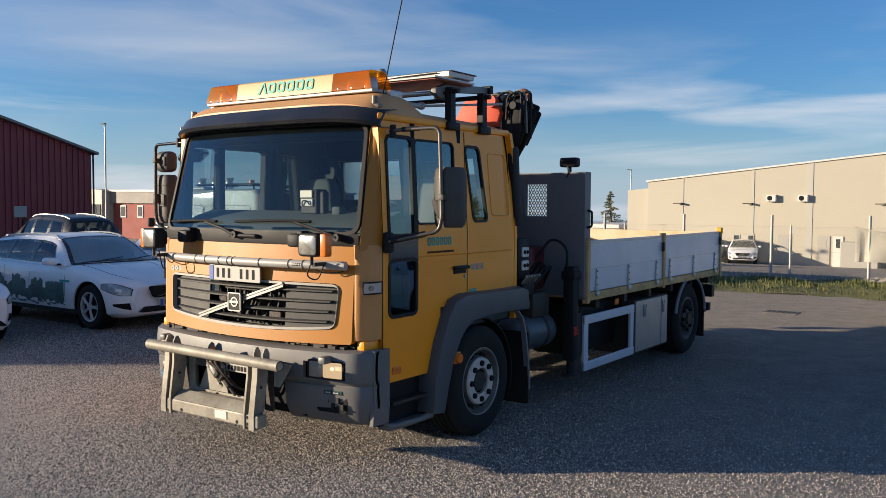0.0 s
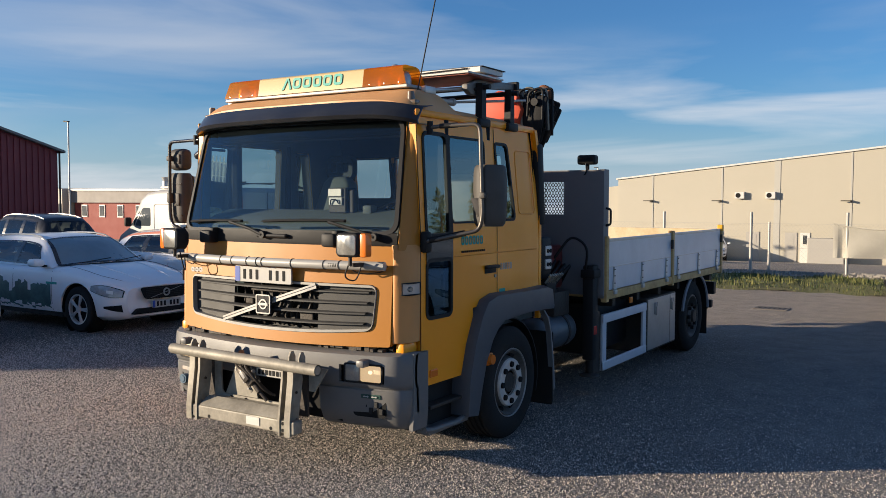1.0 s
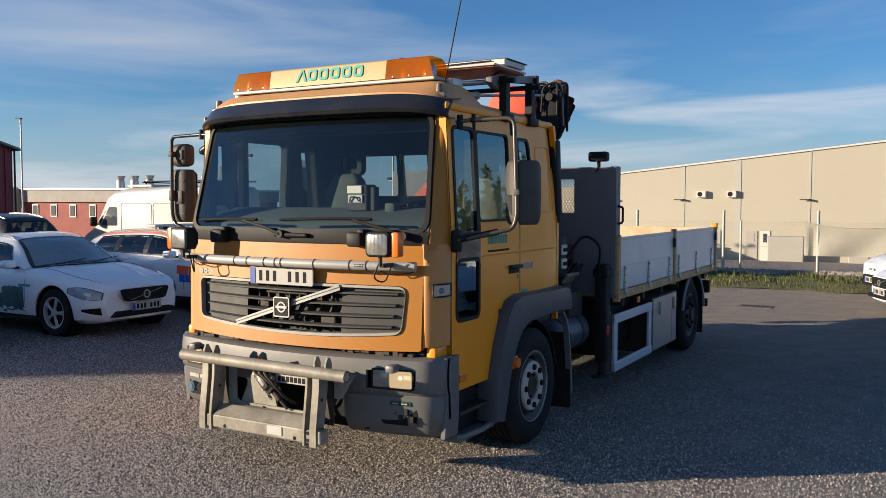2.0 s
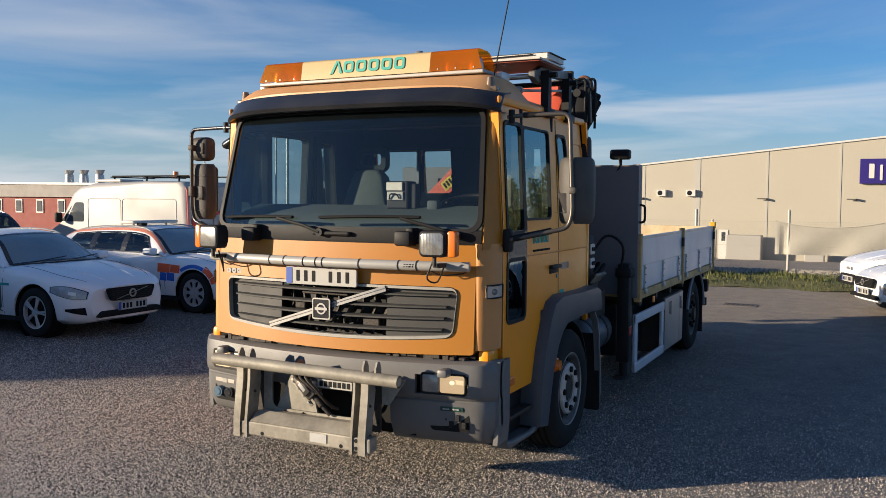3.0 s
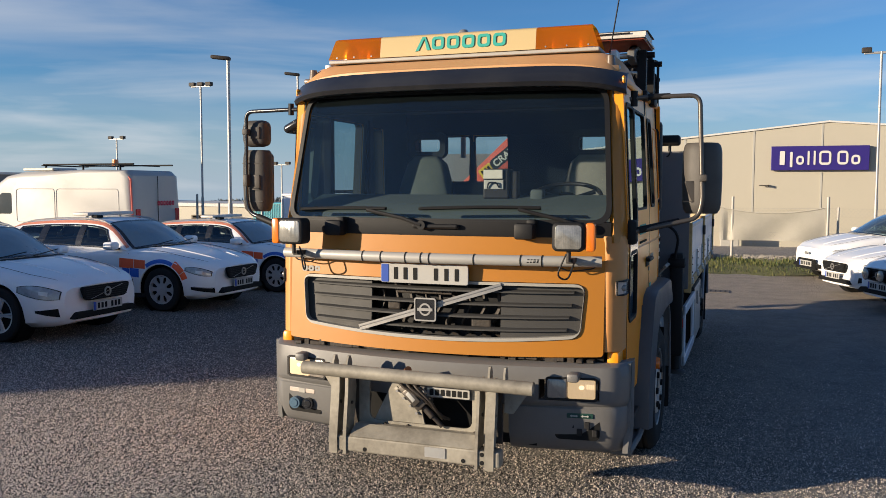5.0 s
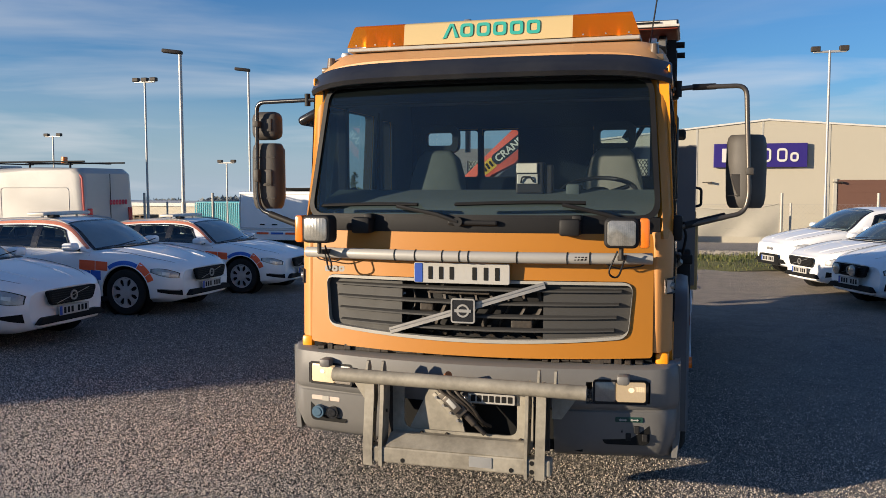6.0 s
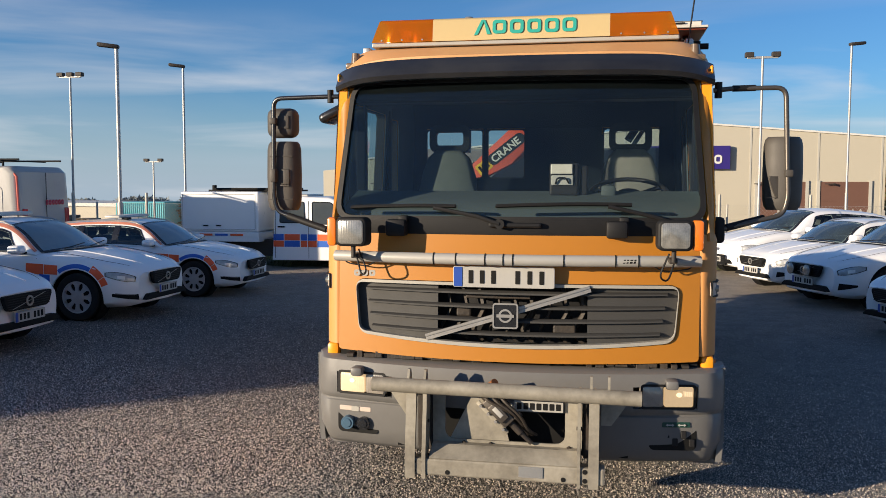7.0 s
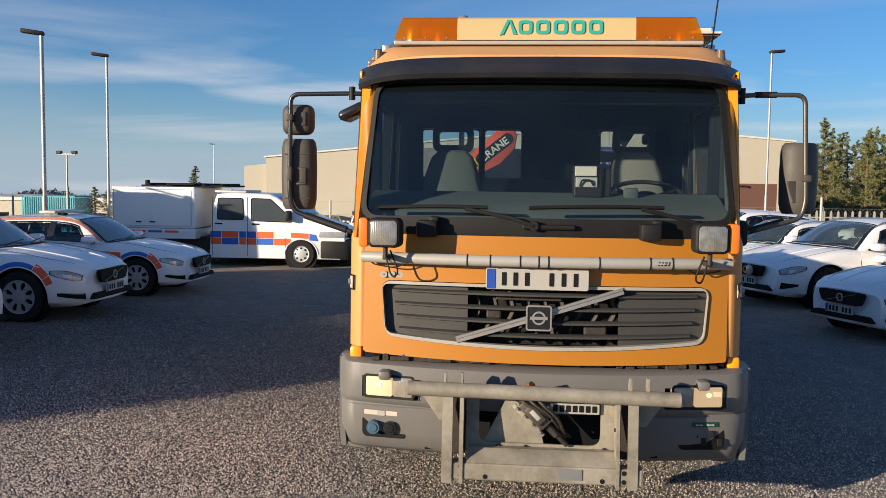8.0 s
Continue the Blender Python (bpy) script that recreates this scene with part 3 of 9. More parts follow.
# corner panels
for s in (-1, 1):
    bm = B()
    prof = [(0.984, 0.018), (0.998, 0.022), (1.03, 0.045), (1.058, 0.085), (1.068, 0.135), (1.068, 0.198)]
    sheet(bm, lambda k, z: (s * (prof[k][0] - 0.012 * (z > 1.5)), prof[k][1] + 0.02 * (z - 1.2), z), range(6), [0.90, 0.93, 1.2, 1.5, 1.535])
    push(bm, (-s * 0.02, 0.01, 0))
    cp = part("corner_panel", bm, FADED, truck, "bleached orange corner panel", 60)
    bm = B()
    sheet(bm, lambda k, z: (s * (prof[k][0] + 0.004), prof[k][1] - 0.004, z), range(2, 6), [1.215, 1.25, 1.285])
    push(bm, (-s * 0.008, 0.004, 0))
    side_lens = part("side_indicator", bm, LENS_P, cp, "clear side indicator lens")
    bm = B()
    pipe(bm, [(s * (prof[k][0] + 0.006), prof[k][1] - 0.006, z) for k, z in ((2, 1.288), (3, 1.288), (4, 1.288), (5, 1.288), (5, 1.212), (4, 1.212), (3, 1.212), (2, 1.212))], 0.006, 6, closed=True)
    part("lens_rim", bm, BLACK, side_lens, "dark lens rim")
    bm = B()
    rod(bm, (s * 1.052, 0.092, 1.25), (s * 1.076, 0.088, 1.25), 0.022, 0.016, 12)
    part("bulb", bm, LENS, side_lens, "", 40)
    bm = B()
    box(bm, s * 0.985, s * 1.055, 0.03, 0.19, 0.80, 0.90, 0.02)
    part("sill_end", bm, YELLOW, truck, "", 40)
    # windscreen pillar: from the screen's edge back to the door
    bm = B()

    def pillar(k, z):
        xs, ys = side_x(z) - 0.004, 0.20
        xe, ye = 1.012 - 0.055 * (z - 1.6) / 0.75, screen_y(1.0, z)
        q = (0, 0.35, 0.7, 1.0)[k]
        return (s * (xe + (xs - xe) * q ** 0.6), ye + (ys + 0.02 - ye) * q ** 1.3, z)
    sheet(bm, pillar, range(4), lin(1.50, 2.40, 7))
    push(bm, (-s * 0.025, 0.02, 0))
    # Takes the front's darker orange; the raised side yellow is too bright in sun.
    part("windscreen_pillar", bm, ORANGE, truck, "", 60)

# scuttle below the windscreen, wipers
bm = B()
sheet(bm, lambda x, k: (x, (front_y(x, 1.525) + 0.004, front_y(x, 1.535) - 0.006, screen_y(x, 1.606) - 0.012, screen_y(x, 1.63) + 0.02)[k], (1.515, 1.54, 1.610, 1.614)[k]), lin(-1.0, 1.0, 21), range(4))
scuttle = part("scuttle", bm, BLACK, truck, "dusty black plastic scuttle below the windscreen", 30)
bm = B()
box(bm, -0.12, 0.16, -0.10, -0.06, 1.565, 1.592, 0.012)
part("scuttle_handle", bm, BLACK, scuttle)
for x in (-0.62, 0.545):
    bm = B()
    box(bm, x - 0.055, x + 0.055, -0.12, -0.02, 1.515, 1.605, 0.016)
    box(bm, x + 0.01, x + 0.06, -0.09, -0.02, 1.59, 1.625, 0.01)
    part("hinge_cover", bm, BLACK, scuttle, "", 40)
for x0, x1, zb in ((-0.06, -0.90, 1.638), (0.86, -0.085, 1.650)):
    bm = B()
    rod(bm, (x0, screen_y(x0, 1.6) - 0.02, 1.585), (x0, screen_y(x0, 1.6) - 0.055, 1.585), 0.026)
    pipe(bm, [(x0, screen_y(x0, 1.6) - 0.05, 1.585), (x0 - 0.12, screen_y(x0 - 0.1, 1.62) - 0.05, 1.625), (x0 - 0.36, screen_y(x0 - 0.36, 1.66) - 0.035, zb + 0.03)], 0.011, 8)
    wiper = part("wiper", bm, BLACK, truck, "black wiper arm", 40)
    bm = B()
    for d, r in ((-0.014, 0.011), (-0.030, 0.006)):
        pipe(bm, [(x, screen_y(x, zb) + d, zb + 0.028 + 0.012 * math.sin((x - x1) / (x0 - x1) * 3.0)) for x in lin(x1, x0 - 0.24, 9)], r, 6)
    part("blade", bm, BLACK, wiper)

# windscreen: glass, black edge, visor
bm = B()


def screen_pt(u, z):
    w = 0.985 - 0.055 * (z - 1.6) / 0.75
    return (u * w, screen_y(u * w, z), z)


sheet(bm, screen_pt, lin(-1, 1, 21), lin(1.607, 2.36, 8))
screen = part("windscreen", bm, SCREEN_G, truck, "dusty clear windscreen", 60)
screen.visible_shadow = False
bm = B()
rim_o = loop([(1.0, 1.598), (1.0, 2.372), (-1.0, 2.372), (-1.0, 1.598)], 0.10, 12)
rim_i = loop([(0.972, 1.622), (0.972, 2.352), (-0.972, 2.352), (-0.972, 1.622)], 0.085, 12)
lay = []
for q, d in ((rim_o, 0.012), (rim_o, -0.010), (rim_i, -0.010), (rim_i, 0.012)):
    lay.append([bm.verts.new(Vector(screen_pt(u, z)) + Vector((0.02 * u, d, 0))) for u, z in q])
for a, b in zip(lay, lay[1:]):
    for i in range(len(a)):
        bm.faces.new((a[i], a[(i + 1) % len(a)], b[(i + 1) % len(a)], b[i]))
part("windscreen_seal", bm, BLACK, screen, "black rubber windscreen seal", 60)
bm = B()
vis = [(2.372, 0.0), (2.366, -0.13), (2.390, -0.152), (2.480, -0.105), (2.506, 0.03)]
sheet(bm, lambda u, k: (u * (1.045 - 0.004 * (k > 2) - 0.012 * (k == 4)), screen_y(u * 0.98, vis[k][0]) + vis[k][1] + 0.10 * abs(u) ** 9 + 0.02, vis[k][0] - 0.045 * abs(u) ** 7), [math.sin(t * math.pi / 2) for t in lin(-1, 1, 41)], range(5))
push(bm, (0, 0.012, 0))
part("sun_visor", bm, VISOR, truck, "dark smoked external sun visor", 50)

# roof: cowl at the front, ribbed top, sloping sides
bm = B()


def roof_pt(u, y):
    a = abs(u)
    front_rise = max(0.0, 1 - ((y - 0.40) / 0.28) ** 2) if y < 0.40 else 1.0
    back = 1.0 if y < 1.55 else max(0.0, 1 - ((y - 1.55) / 0.36) ** 2.2)
    fall = min(1.0, max(0.0, (y - 0.57) / 0.22))
    top = 2.585 - 0.105 * fall * fall * (3 - 2 * fall) - 0.015 * max(0, y - 0.8)
    edge = 2.405 + 0.085 * max(0.0, 1 - (y - 0.12) / 0.35) * max(0.0, 1 - a ** 8)
    side = math.sqrt(max(0.0, 1 - max(0.0, (a - 0.80) / 0.20) ** 2.4))
    z = edge + (top - edge) * side * (0.10 + 0.90 * front_rise) * (0.45 + 0.55 * back)
    w = 1.032 - 0.03 * max(0.0, (0.3 - y) / 0.2)
    bow = (0.10 * (a ** 2) - 0.02) * max(0.0, 1 - (y - 0.12) / 0.4)
    return (u * w, y + max(0.0, bow), z)


sheet(bm, roof_pt, [math.sin(t * math.pi / 2) for t in lin(-1, 1, 41)], merge(lin(0.12, 0.45, 10), lin(0.45, 0.57, 3), lin(0.57, 0.80, 7), lin(0.80, 1.5, 4), lin(1.5, 1.93, 8)))
push(bm, (0, 0, -0.02))
roof = part("roof", bm, PALE_R, truck, "bleached orange cab roof", 50)
for s in (-1, 1):
    bm = B()
    box(bm, s * 1.018, s * 1.038, 0.20, 1.90, 2.375, 2.425, 0.012)
    part("rain_gutter", bm, YELLOW, roof, "", 40)
    bm = B()
    rod(bm, (s * 0.945, 0.27, 2.475), (s * 0.945, 0.27, 2.545), 0.030, 0.022)
    box(bm, s * 0.91, s * 1.0, 0.24, 0.30, 2.455, 2.49, 0.01)
    part("marker_lamp", bm, MARKER, roof, "small smoked roof marker lamp", 40)

# cab sides: door, window openings with black frames, rear panel
WIN = {"vent": (0.285, 0.555, 1.60, 2.265), "main": (0.60, 1.075, 1.675, 2.262), "low": (0.285, 0.575, 1.045, 1.415)}
QW = (1.29, 1.475, 1.69, 2.245)
SEAM = 1.235


def inside(y, z, r):
    return r[0] < y < r[1] and r[2] < z < r[3]


for s in (-1, 1):
    def side_pt(y, z, out=0.0):
        return (s * (side_x(z) + out), y, z)
    bm = B()
    ys = merge([0.205, 0.60, 0.88, SEAM], [v for w in WIN.values() for v in w[:2]])
    zs = merge([0.585, 0.85, 1.05, 2.395], lin(1.5, 2.3, 5), [v for w in WIN.values() for v in w[2:]])
    sheet(bm, side_pt, ys, zs, lambda y, z: any(inside(y, z, w) for w in WIN.values()) or (y > 0.88 and z < 1.05))
    push(bm, (-s * 0.05, 0, 0))
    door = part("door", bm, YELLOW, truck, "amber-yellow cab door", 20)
    # one black surround for the vent and the low window, one for the main
    def win_frame(y0, y1, z0, z1, wd, r, name, label):
        q = B()
        c = ((y0 + y1) / 2, (z0 + z1) / 2)
        o_, n_ = rrect(y1 - y0 + 2 * wd, z1 - z0 + 2 * wd, r + wd, 5), rrect(y1 - y0 - 0.004, z1 - z0 - 0.004, r, 5)
        rows_ = []
        for pts, d in ((o_, -0.002), (o_, 0.007), (n_, 0.007), (n_, -0.05)):
            rows_.append([q.verts.new(side_pt(c[0] + a, c[1] + b, d)) for a, b in pts])
        for a, b in zip(rows_, rows_[1:]):
            for i in range(len(a)):
                q.faces.new((a[i], a[(i + 1) % len(a)], b[(i + 1) % len(a)], b[i]))
        return part(name, q, BLACK, door, label, 30)
    for k, (y0, y1, z0, z1) in WIN.items():
        win_frame(y0, y1, z0, z1, 0.022 if k != "main" else 0.012, 0.035, "window_frame", "")
        q = B()
        sheet(q, lambda y, z: side_pt(y, z, -0.005), [y0 - 0.01, y1 + 0.01], [z0 - 0.01, z1 + 0.01])
        part("door_window", q, SIDE_G, door, "tinted door window")
    q = B()
    sheet(q, lambda y, z: side_pt(y, z, 0.003), [0.268, 0.598], [1.41, 1.605])
    push(q, (s * 0.004, 0, 0))
    part("black_strip", q, BLACKG, door)
    q = B()
    sheet(q, lambda y, z: side_pt(y, z, 0.004), [0.553, 0.602], [1.60, 2.0, 2.275])
    push(q, (s * 0.004, 0, 0))
    part("window_bar", q, BLACK, door, "black bar between the door windows")
    q = B()
    sheet(q, lambda y, z: side_pt(y, z, -0.055), ys, zs, lambda y, z: any(inside(y, z, w) for w in WIN.values()) or (y > 0.88 and z < 1.05))
    push(q, (-s * 0.004, 0, 0))
    part("door_lining", q, DASH, door)
    # handle, lock, seams and swage line
    q = B()
    box(q, s * 1.068, s * 1.074, 1.045, 1.215, 1.285, 1.345, 0.002)
    box(q, s * 1.072, s * 1.102, 1.03, 1.235, 1.318, 1.344, 0.011)
    part("door_handle", q, BLACK, door, "black door handle", 30)
    q = B()
    rod(q, (s * 1.066, 1.20, 1.26), (s * 1.076, 1.20, 1.26), 0.014)
    part("lock", q, CHROME, door)
    for a in (0.205, SEAM):
        q = B()
        sheet(q, lambda y, z: side_pt(y, z, 0.0015), [a - 0.004, a + 0.004], [0.60 if a < 1 else 1.10, 1.6, 2.36])
        push(q, (s * 0.001, 0, 0))
        part("door_seam", q, INK, door)
    q = B()
    sheet(q, lambda y, k: side_pt(y, 1.435 + (0.006, 0, -0.006)[k], (0, 0.006, 0)[k]), lin(0.62, 1.90, 3), range(3))
    part("swage_line", q, YELLOW, door)
    q = B()
    box(q, s * 1.066, s * 1.078, 0.31, 0.40, 0.635, 0.685, 0.004)
    part("reflector", q, AMBER_S, door, "small orange reflector")
    if s > 0:
        q = B()
        m = Matrix(((0, 0, 1, 1.0690), (1, 0, 0, 0.735), (0, 1, 0, 1.54), (0, 0, 0, 1)))
        for k in range(6):
            q = B()
            open_bars(q, m @ Matrix.Translation((k * 0.052, 0, 0)), 1, 0.040, 0.062, 0.012, 0.012, 0.002)
            part("sign_letter_shape", q, TEAL, door, "teal company lettering on the door")
        q = B()
        bars(q, m @ Matrix.Translation((-0.02, -0.085, 0)), [0.016] * 13, 0.014, 0.010)
        part("small_lettering", q, INK, door)
    # fixed rear panel
    bm = B()
    ys = merge([SEAM + 0.002, 1.92], QW[:2], lin(1.56, 1.92, 4))
    zs = merge([1.05, 2.395], lin(1.5, 2.3, 5), QW[2:])

    def rear_pt(y, z, out=0.0):
        if QW[0] - 0.001 < y < QW[1] + 0.001:
            y -= 0.09 * (min(max(z, QW[2]), QW[3]) - (QW[2] + QW[3]) / 2) / 0.55
        return (s * (side_x(z) + out - 0.02 * max(0, (y - 1.7) / 0.22) ** 2), y + (0.06 if y > 1.9 and z < 2.1 else 0) , z)
    sheet(bm, rear_pt, ys, zs, lambda y, z: inside(y, z, QW))
    push(bm, (-s * 0.05, 0, 0))
    q = B()
    sheet(q, lambda y, z: rear_pt(y, z, -0.055), ys, zs, lambda y, z: inside(y, z, QW))
    push(q, (-s * 0.004, 0, 0))
    lining = q
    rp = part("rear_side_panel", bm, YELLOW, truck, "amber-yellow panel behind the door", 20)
    part("side_lining", lining, DASH, rp)
    q = B()
    c = ((QW[0] + QW[1]) / 2, (QW[2] + QW[3]) / 2)
    sh = lambda a, b: (c[0] + a - 0.09 * b / 0.55, c[1] + b)
    rows_ = []
    o_, n_ = rrect(0.218, 0.598, 0.05, 5), rrect(0.178, 0.556, 0.038, 5)
    for pts, d in ((o_, -0.002), (o_, 0.008), (n_, 0.008), (n_, -0.05)):
        rows_.append([q.verts.new(side_pt(*sh(a, b), d)) for a, b in pts])
    for a, b in zip(rows_, rows_[1:]):
        for i in range(len(a)):
            q.faces.new((a[i], a[(i + 1) % len(a)], b[(i + 1) % len(a)], b[i]))
    part("quarter_window_frame", q, BLACK, rp, "", 30)
    q = B()
    sheet(q, lambda y, z: side_pt(*sh(y - c[0], z - c[1]), -0.004), [QW[0] - 0.012, QW[1] + 0.012], [QW[2] - 0.012, QW[3] + 0.012])
    part("quarter_window", q, SIDE_G, rp, "narrow tinted side window")
    q = B()
    pr = loop([(1.88, 1.72), (1.83, 2.22), (1.56, 2.22), (1.60, 1.72)], 0.05, 3)
    pipe(q, [side_pt(a - 0.01 * 0, b, 0.0) for a, b in pr], 0.005, 5, closed=True)
    part("pressed_outline", q, YELLOW, rp)
    if s > 0:
        q = B()
        m = Matrix(((0, 0, 1, 1.0690), (1, 0, 0, 1.30), (0, 1, 0, 1.325), (0, 0, 0, 1)))
        open_bars(q, m, 5, 0.026, 0.052, 0.012, 0.009, 0.002)
        part("model_lettering", q, CHROME, rp, "small silver model lettering")
        q = B()
        box(q, 1.067, 1.0705, 1.27, 1.36, 1.105, 1.155)
        part("sticker", q, TEAL, rp, "teal and white sticker")
    # black corner trim at the back of the cab
    q = B()
    box(q, s * 0.95, s * 1.062, 1.955, 2.07, 1.62, 2.30, 0.03, turn=Matrix.Rotation(radians(5), 4, "X"))
    part("rear_corner_trim", q, BLACK, truck, "black rear corner duct", 40)

# back wall with its two windows, floor, lining
bm = B()
RW = [(-0.88, -0.435, 1.84, 2.215), (-0.405, -0.115, 1.84, 2.215), (0.46, 0.88, 1.84, 2.215)]
xs = merge([-1.05, 1.05], [v for w in RW for v in w[:2]])
zs = merge([0.85, 1.84, 2.215, 2.40])
sheet(bm, lambda x, z: (x, 1.985 - 0.10 * max(0, (z - 1.8) / 0.6) ** 2, z), xs, zs, lambda x, z: any(inside(x, z, w) for w in RW))
push(bm, (0, 0.04, 0))
back = part("back_wall", bm, YELLOW, truck, "", 10)
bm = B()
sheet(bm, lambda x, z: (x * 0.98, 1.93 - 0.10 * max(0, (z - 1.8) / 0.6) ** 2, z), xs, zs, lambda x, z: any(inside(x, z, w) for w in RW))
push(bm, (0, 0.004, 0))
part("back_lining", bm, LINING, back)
for w in RW:
    bm = B()
    m = facing((w[0] + w[1]) / 2, 1.955, (w[2] + w[3]) / 2)
    ring(bm, rrect(w[1] - w[0] + 0.024, w[3] - w[2] + 0.03, 0.03), rrect(w[1] - w[0] - 0.018, w[3] - w[2] - 0.02, 0.02), m, 0.012)
    part("rear_window_frame", bm, BLACK, back)
    bm = B()
    sheet(bm, lambda x, z: (x, 1.952, z), [w[0] - 0.004, w[1] + 0.004], [w[2] - 0.006, w[3] + 0.006])
    part("rear_window", bm, REAR_G, back, "dusty rear window")
# Unseen tunnel added, so the low door windows look dark inside.
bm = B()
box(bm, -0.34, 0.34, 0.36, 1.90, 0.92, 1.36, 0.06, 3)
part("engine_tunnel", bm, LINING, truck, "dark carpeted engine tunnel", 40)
bm = B()
box(bm, -1.02, 1.02, 0.15, 1.97, 0.86, 0.92)
part("cab_floor", bm, DASH, truck)
bm = B()
sheet(bm, lambda x, k: (x, (0.11, 0.15, 0.32, 0.47, 0.52, 0.53)[k] + 0.06 * (x ** 2 - 0.6), (1.57, 1.645, 1.70, 1.742, 1.70, 1.15)[k] + 0.014 * (k in (2, 3))), lin(-1.0, 1.0, 25), range(6))
dash = part("dashboard", bm, DASH, truck, "dark grey dashboard", 40)
bm = B()
box(bm, 0.170, 0.335, 0.34, 0.46, 1.73, 1.915, 0.012)
box(bm, 0.342, 0.385, 0.36, 0.42, 1.73, 1.90, 0.010)
part("tachograph", bm, BLACK, dash, "black instrument box on the dashboard")
bm = B()
box(bm, 0.178, 0.300, 0.326, 0.342, 1.853, 1.908, 0.004)
part("display", bm, WHITE_P, dash, "small pale display")
bm = B()
box(bm, 0.182, 0.304, 0.328, 0.342, 1.790, 1.846, 0.004)
keys = part("keypad", bm, PLATE_W, dash, "pale keypad below the display")
bm = B()
pipe(bm, arc_pts([(0.205, 0.322, 1.795), (0.215, 0.312, 1.83), (0.265, 0.312, 1.83), (0.280, 0.322, 1.80)], 0.012, 4), 0.005, 6)
part("curled_lead", bm, INK, keys, "", 50)
bm = B()
box(bm, 0.46, 0.54, 0.36, 0.44, 1.72, 1.79, 0.015)
part("dash_box", bm, DASH, dash, "", 40)
bm = B()
m = pose(0.62, 0.60, 1.735, 24)
lathe(bm, [(0.225 + 0.014 * math.cos(a), 0.014 * math.sin(a)) for a in lin(0, math.tau, 9)], m, 32)
for a in (0, 120, 240):
    rod(bm, m @ Vector((0, 0, -0.02)), m @ Vector((0.2 * math.cos(radians(a + 30)), 0.2 * math.sin(radians(a + 30)), 0)), 0.014, seg=8)
rod(bm, m @ Vector((0, 0, -0.05)), m @ Vector((0, 0, 0.01)), 0.07)
rod(bm, (0.62, 0.60, 1.72), (0.62, 0.44, 1.47), 0.035)
part("steering_wheel", bm, BLACK, truck, "black steering wheel", 50)
for x in (-0.60, 0.645):
    bm = B()
    box(bm, x - 0.21, x + 0.21, 0.78, 1.30, 1.28, 1.42, 0.05, 3)
    seat = part("seat", bm, SEAT, truck, "grey fabric cab seat", 60)
    bm = B()
    slab(bm, [(-0.20, 0), (0.20, 0), (0.205, 0.30), (0.185, 0.46), (0.145, 0.58), (0.09, 0.63), (-0.09, 0.63), (-0.145, 0.58), (-0.185, 0.46), (-0.205, 0.30)], facing(x, 1.36, 1.40) @ Matrix.Rotation(radians(-9), 4, "X"), 0.11, 0.035)
    part("backrest", bm, SEAT, seat, "", 60)
    bm = B()
    o_, n_ = rrect(0.285, 0.20, 0.06), rrect(0.198, 0.092, 0.022)
    ring(bm, o_, n_, facing(x, 1.47, 2.115), 0.07)
    part("headrest", bm, BLACK, seat, "open black headrest", 50)
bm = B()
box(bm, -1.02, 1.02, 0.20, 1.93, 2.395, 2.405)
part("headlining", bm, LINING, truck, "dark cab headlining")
bm = B()
box(bm, -0.98, 0.98, 0.34, 0.56, 2.27, 2.39, 0.03)
part("header_shelf", bm, BLACK, truck, "dark shelf above the windscreen")
for y in (0.58, 1.16):
    for s in (-1, 1):
        bm = B()
        box(bm, s * 0.97, s * 1.03, y - 0.03, y + 0.03, 1.5, 2.39, 0.01)
        part("inner_pillar", bm, LINING, truck)
GREEN_L = mat("dark_green_label", (0.012, 0.055, 0.042), 0.4, amount=0.4)
# bumper: bowed shell with lamp openings, step mouldings, lower apron
bm = B()
BX = [math.sin(t * math.pi / 2) for t in lin(-1, 1, 37)]
bprof = [(0.10, 0.838), (0.0, 0.842), (-0.035, 0.825), (-0.045, 0.76), (-0.045, 0.645), (-0.035, 0.615), (-0.022, 0.608), (-0.022, 0.596), (-0.030, 0.59), (-0.020, 0.45), (0.02, 0.36), (0.05, 0.335), (0.14, 0.33)]


def bump_pt(u, k):
    x = 1.115 * u
    y = -0.115 + 0.10 * (x / 0.97) ** 2 + max(0.0, (abs(x) - 1.0) / 0.115) ** 2.5 * 0.10
    d, z = bprof[k]
    return (x - math.copysign(0.02, x) * (z < 0.45) * abs(u) ** 4, y + d, z - 0.012 * (1 - u * u) * (z > 0.6))


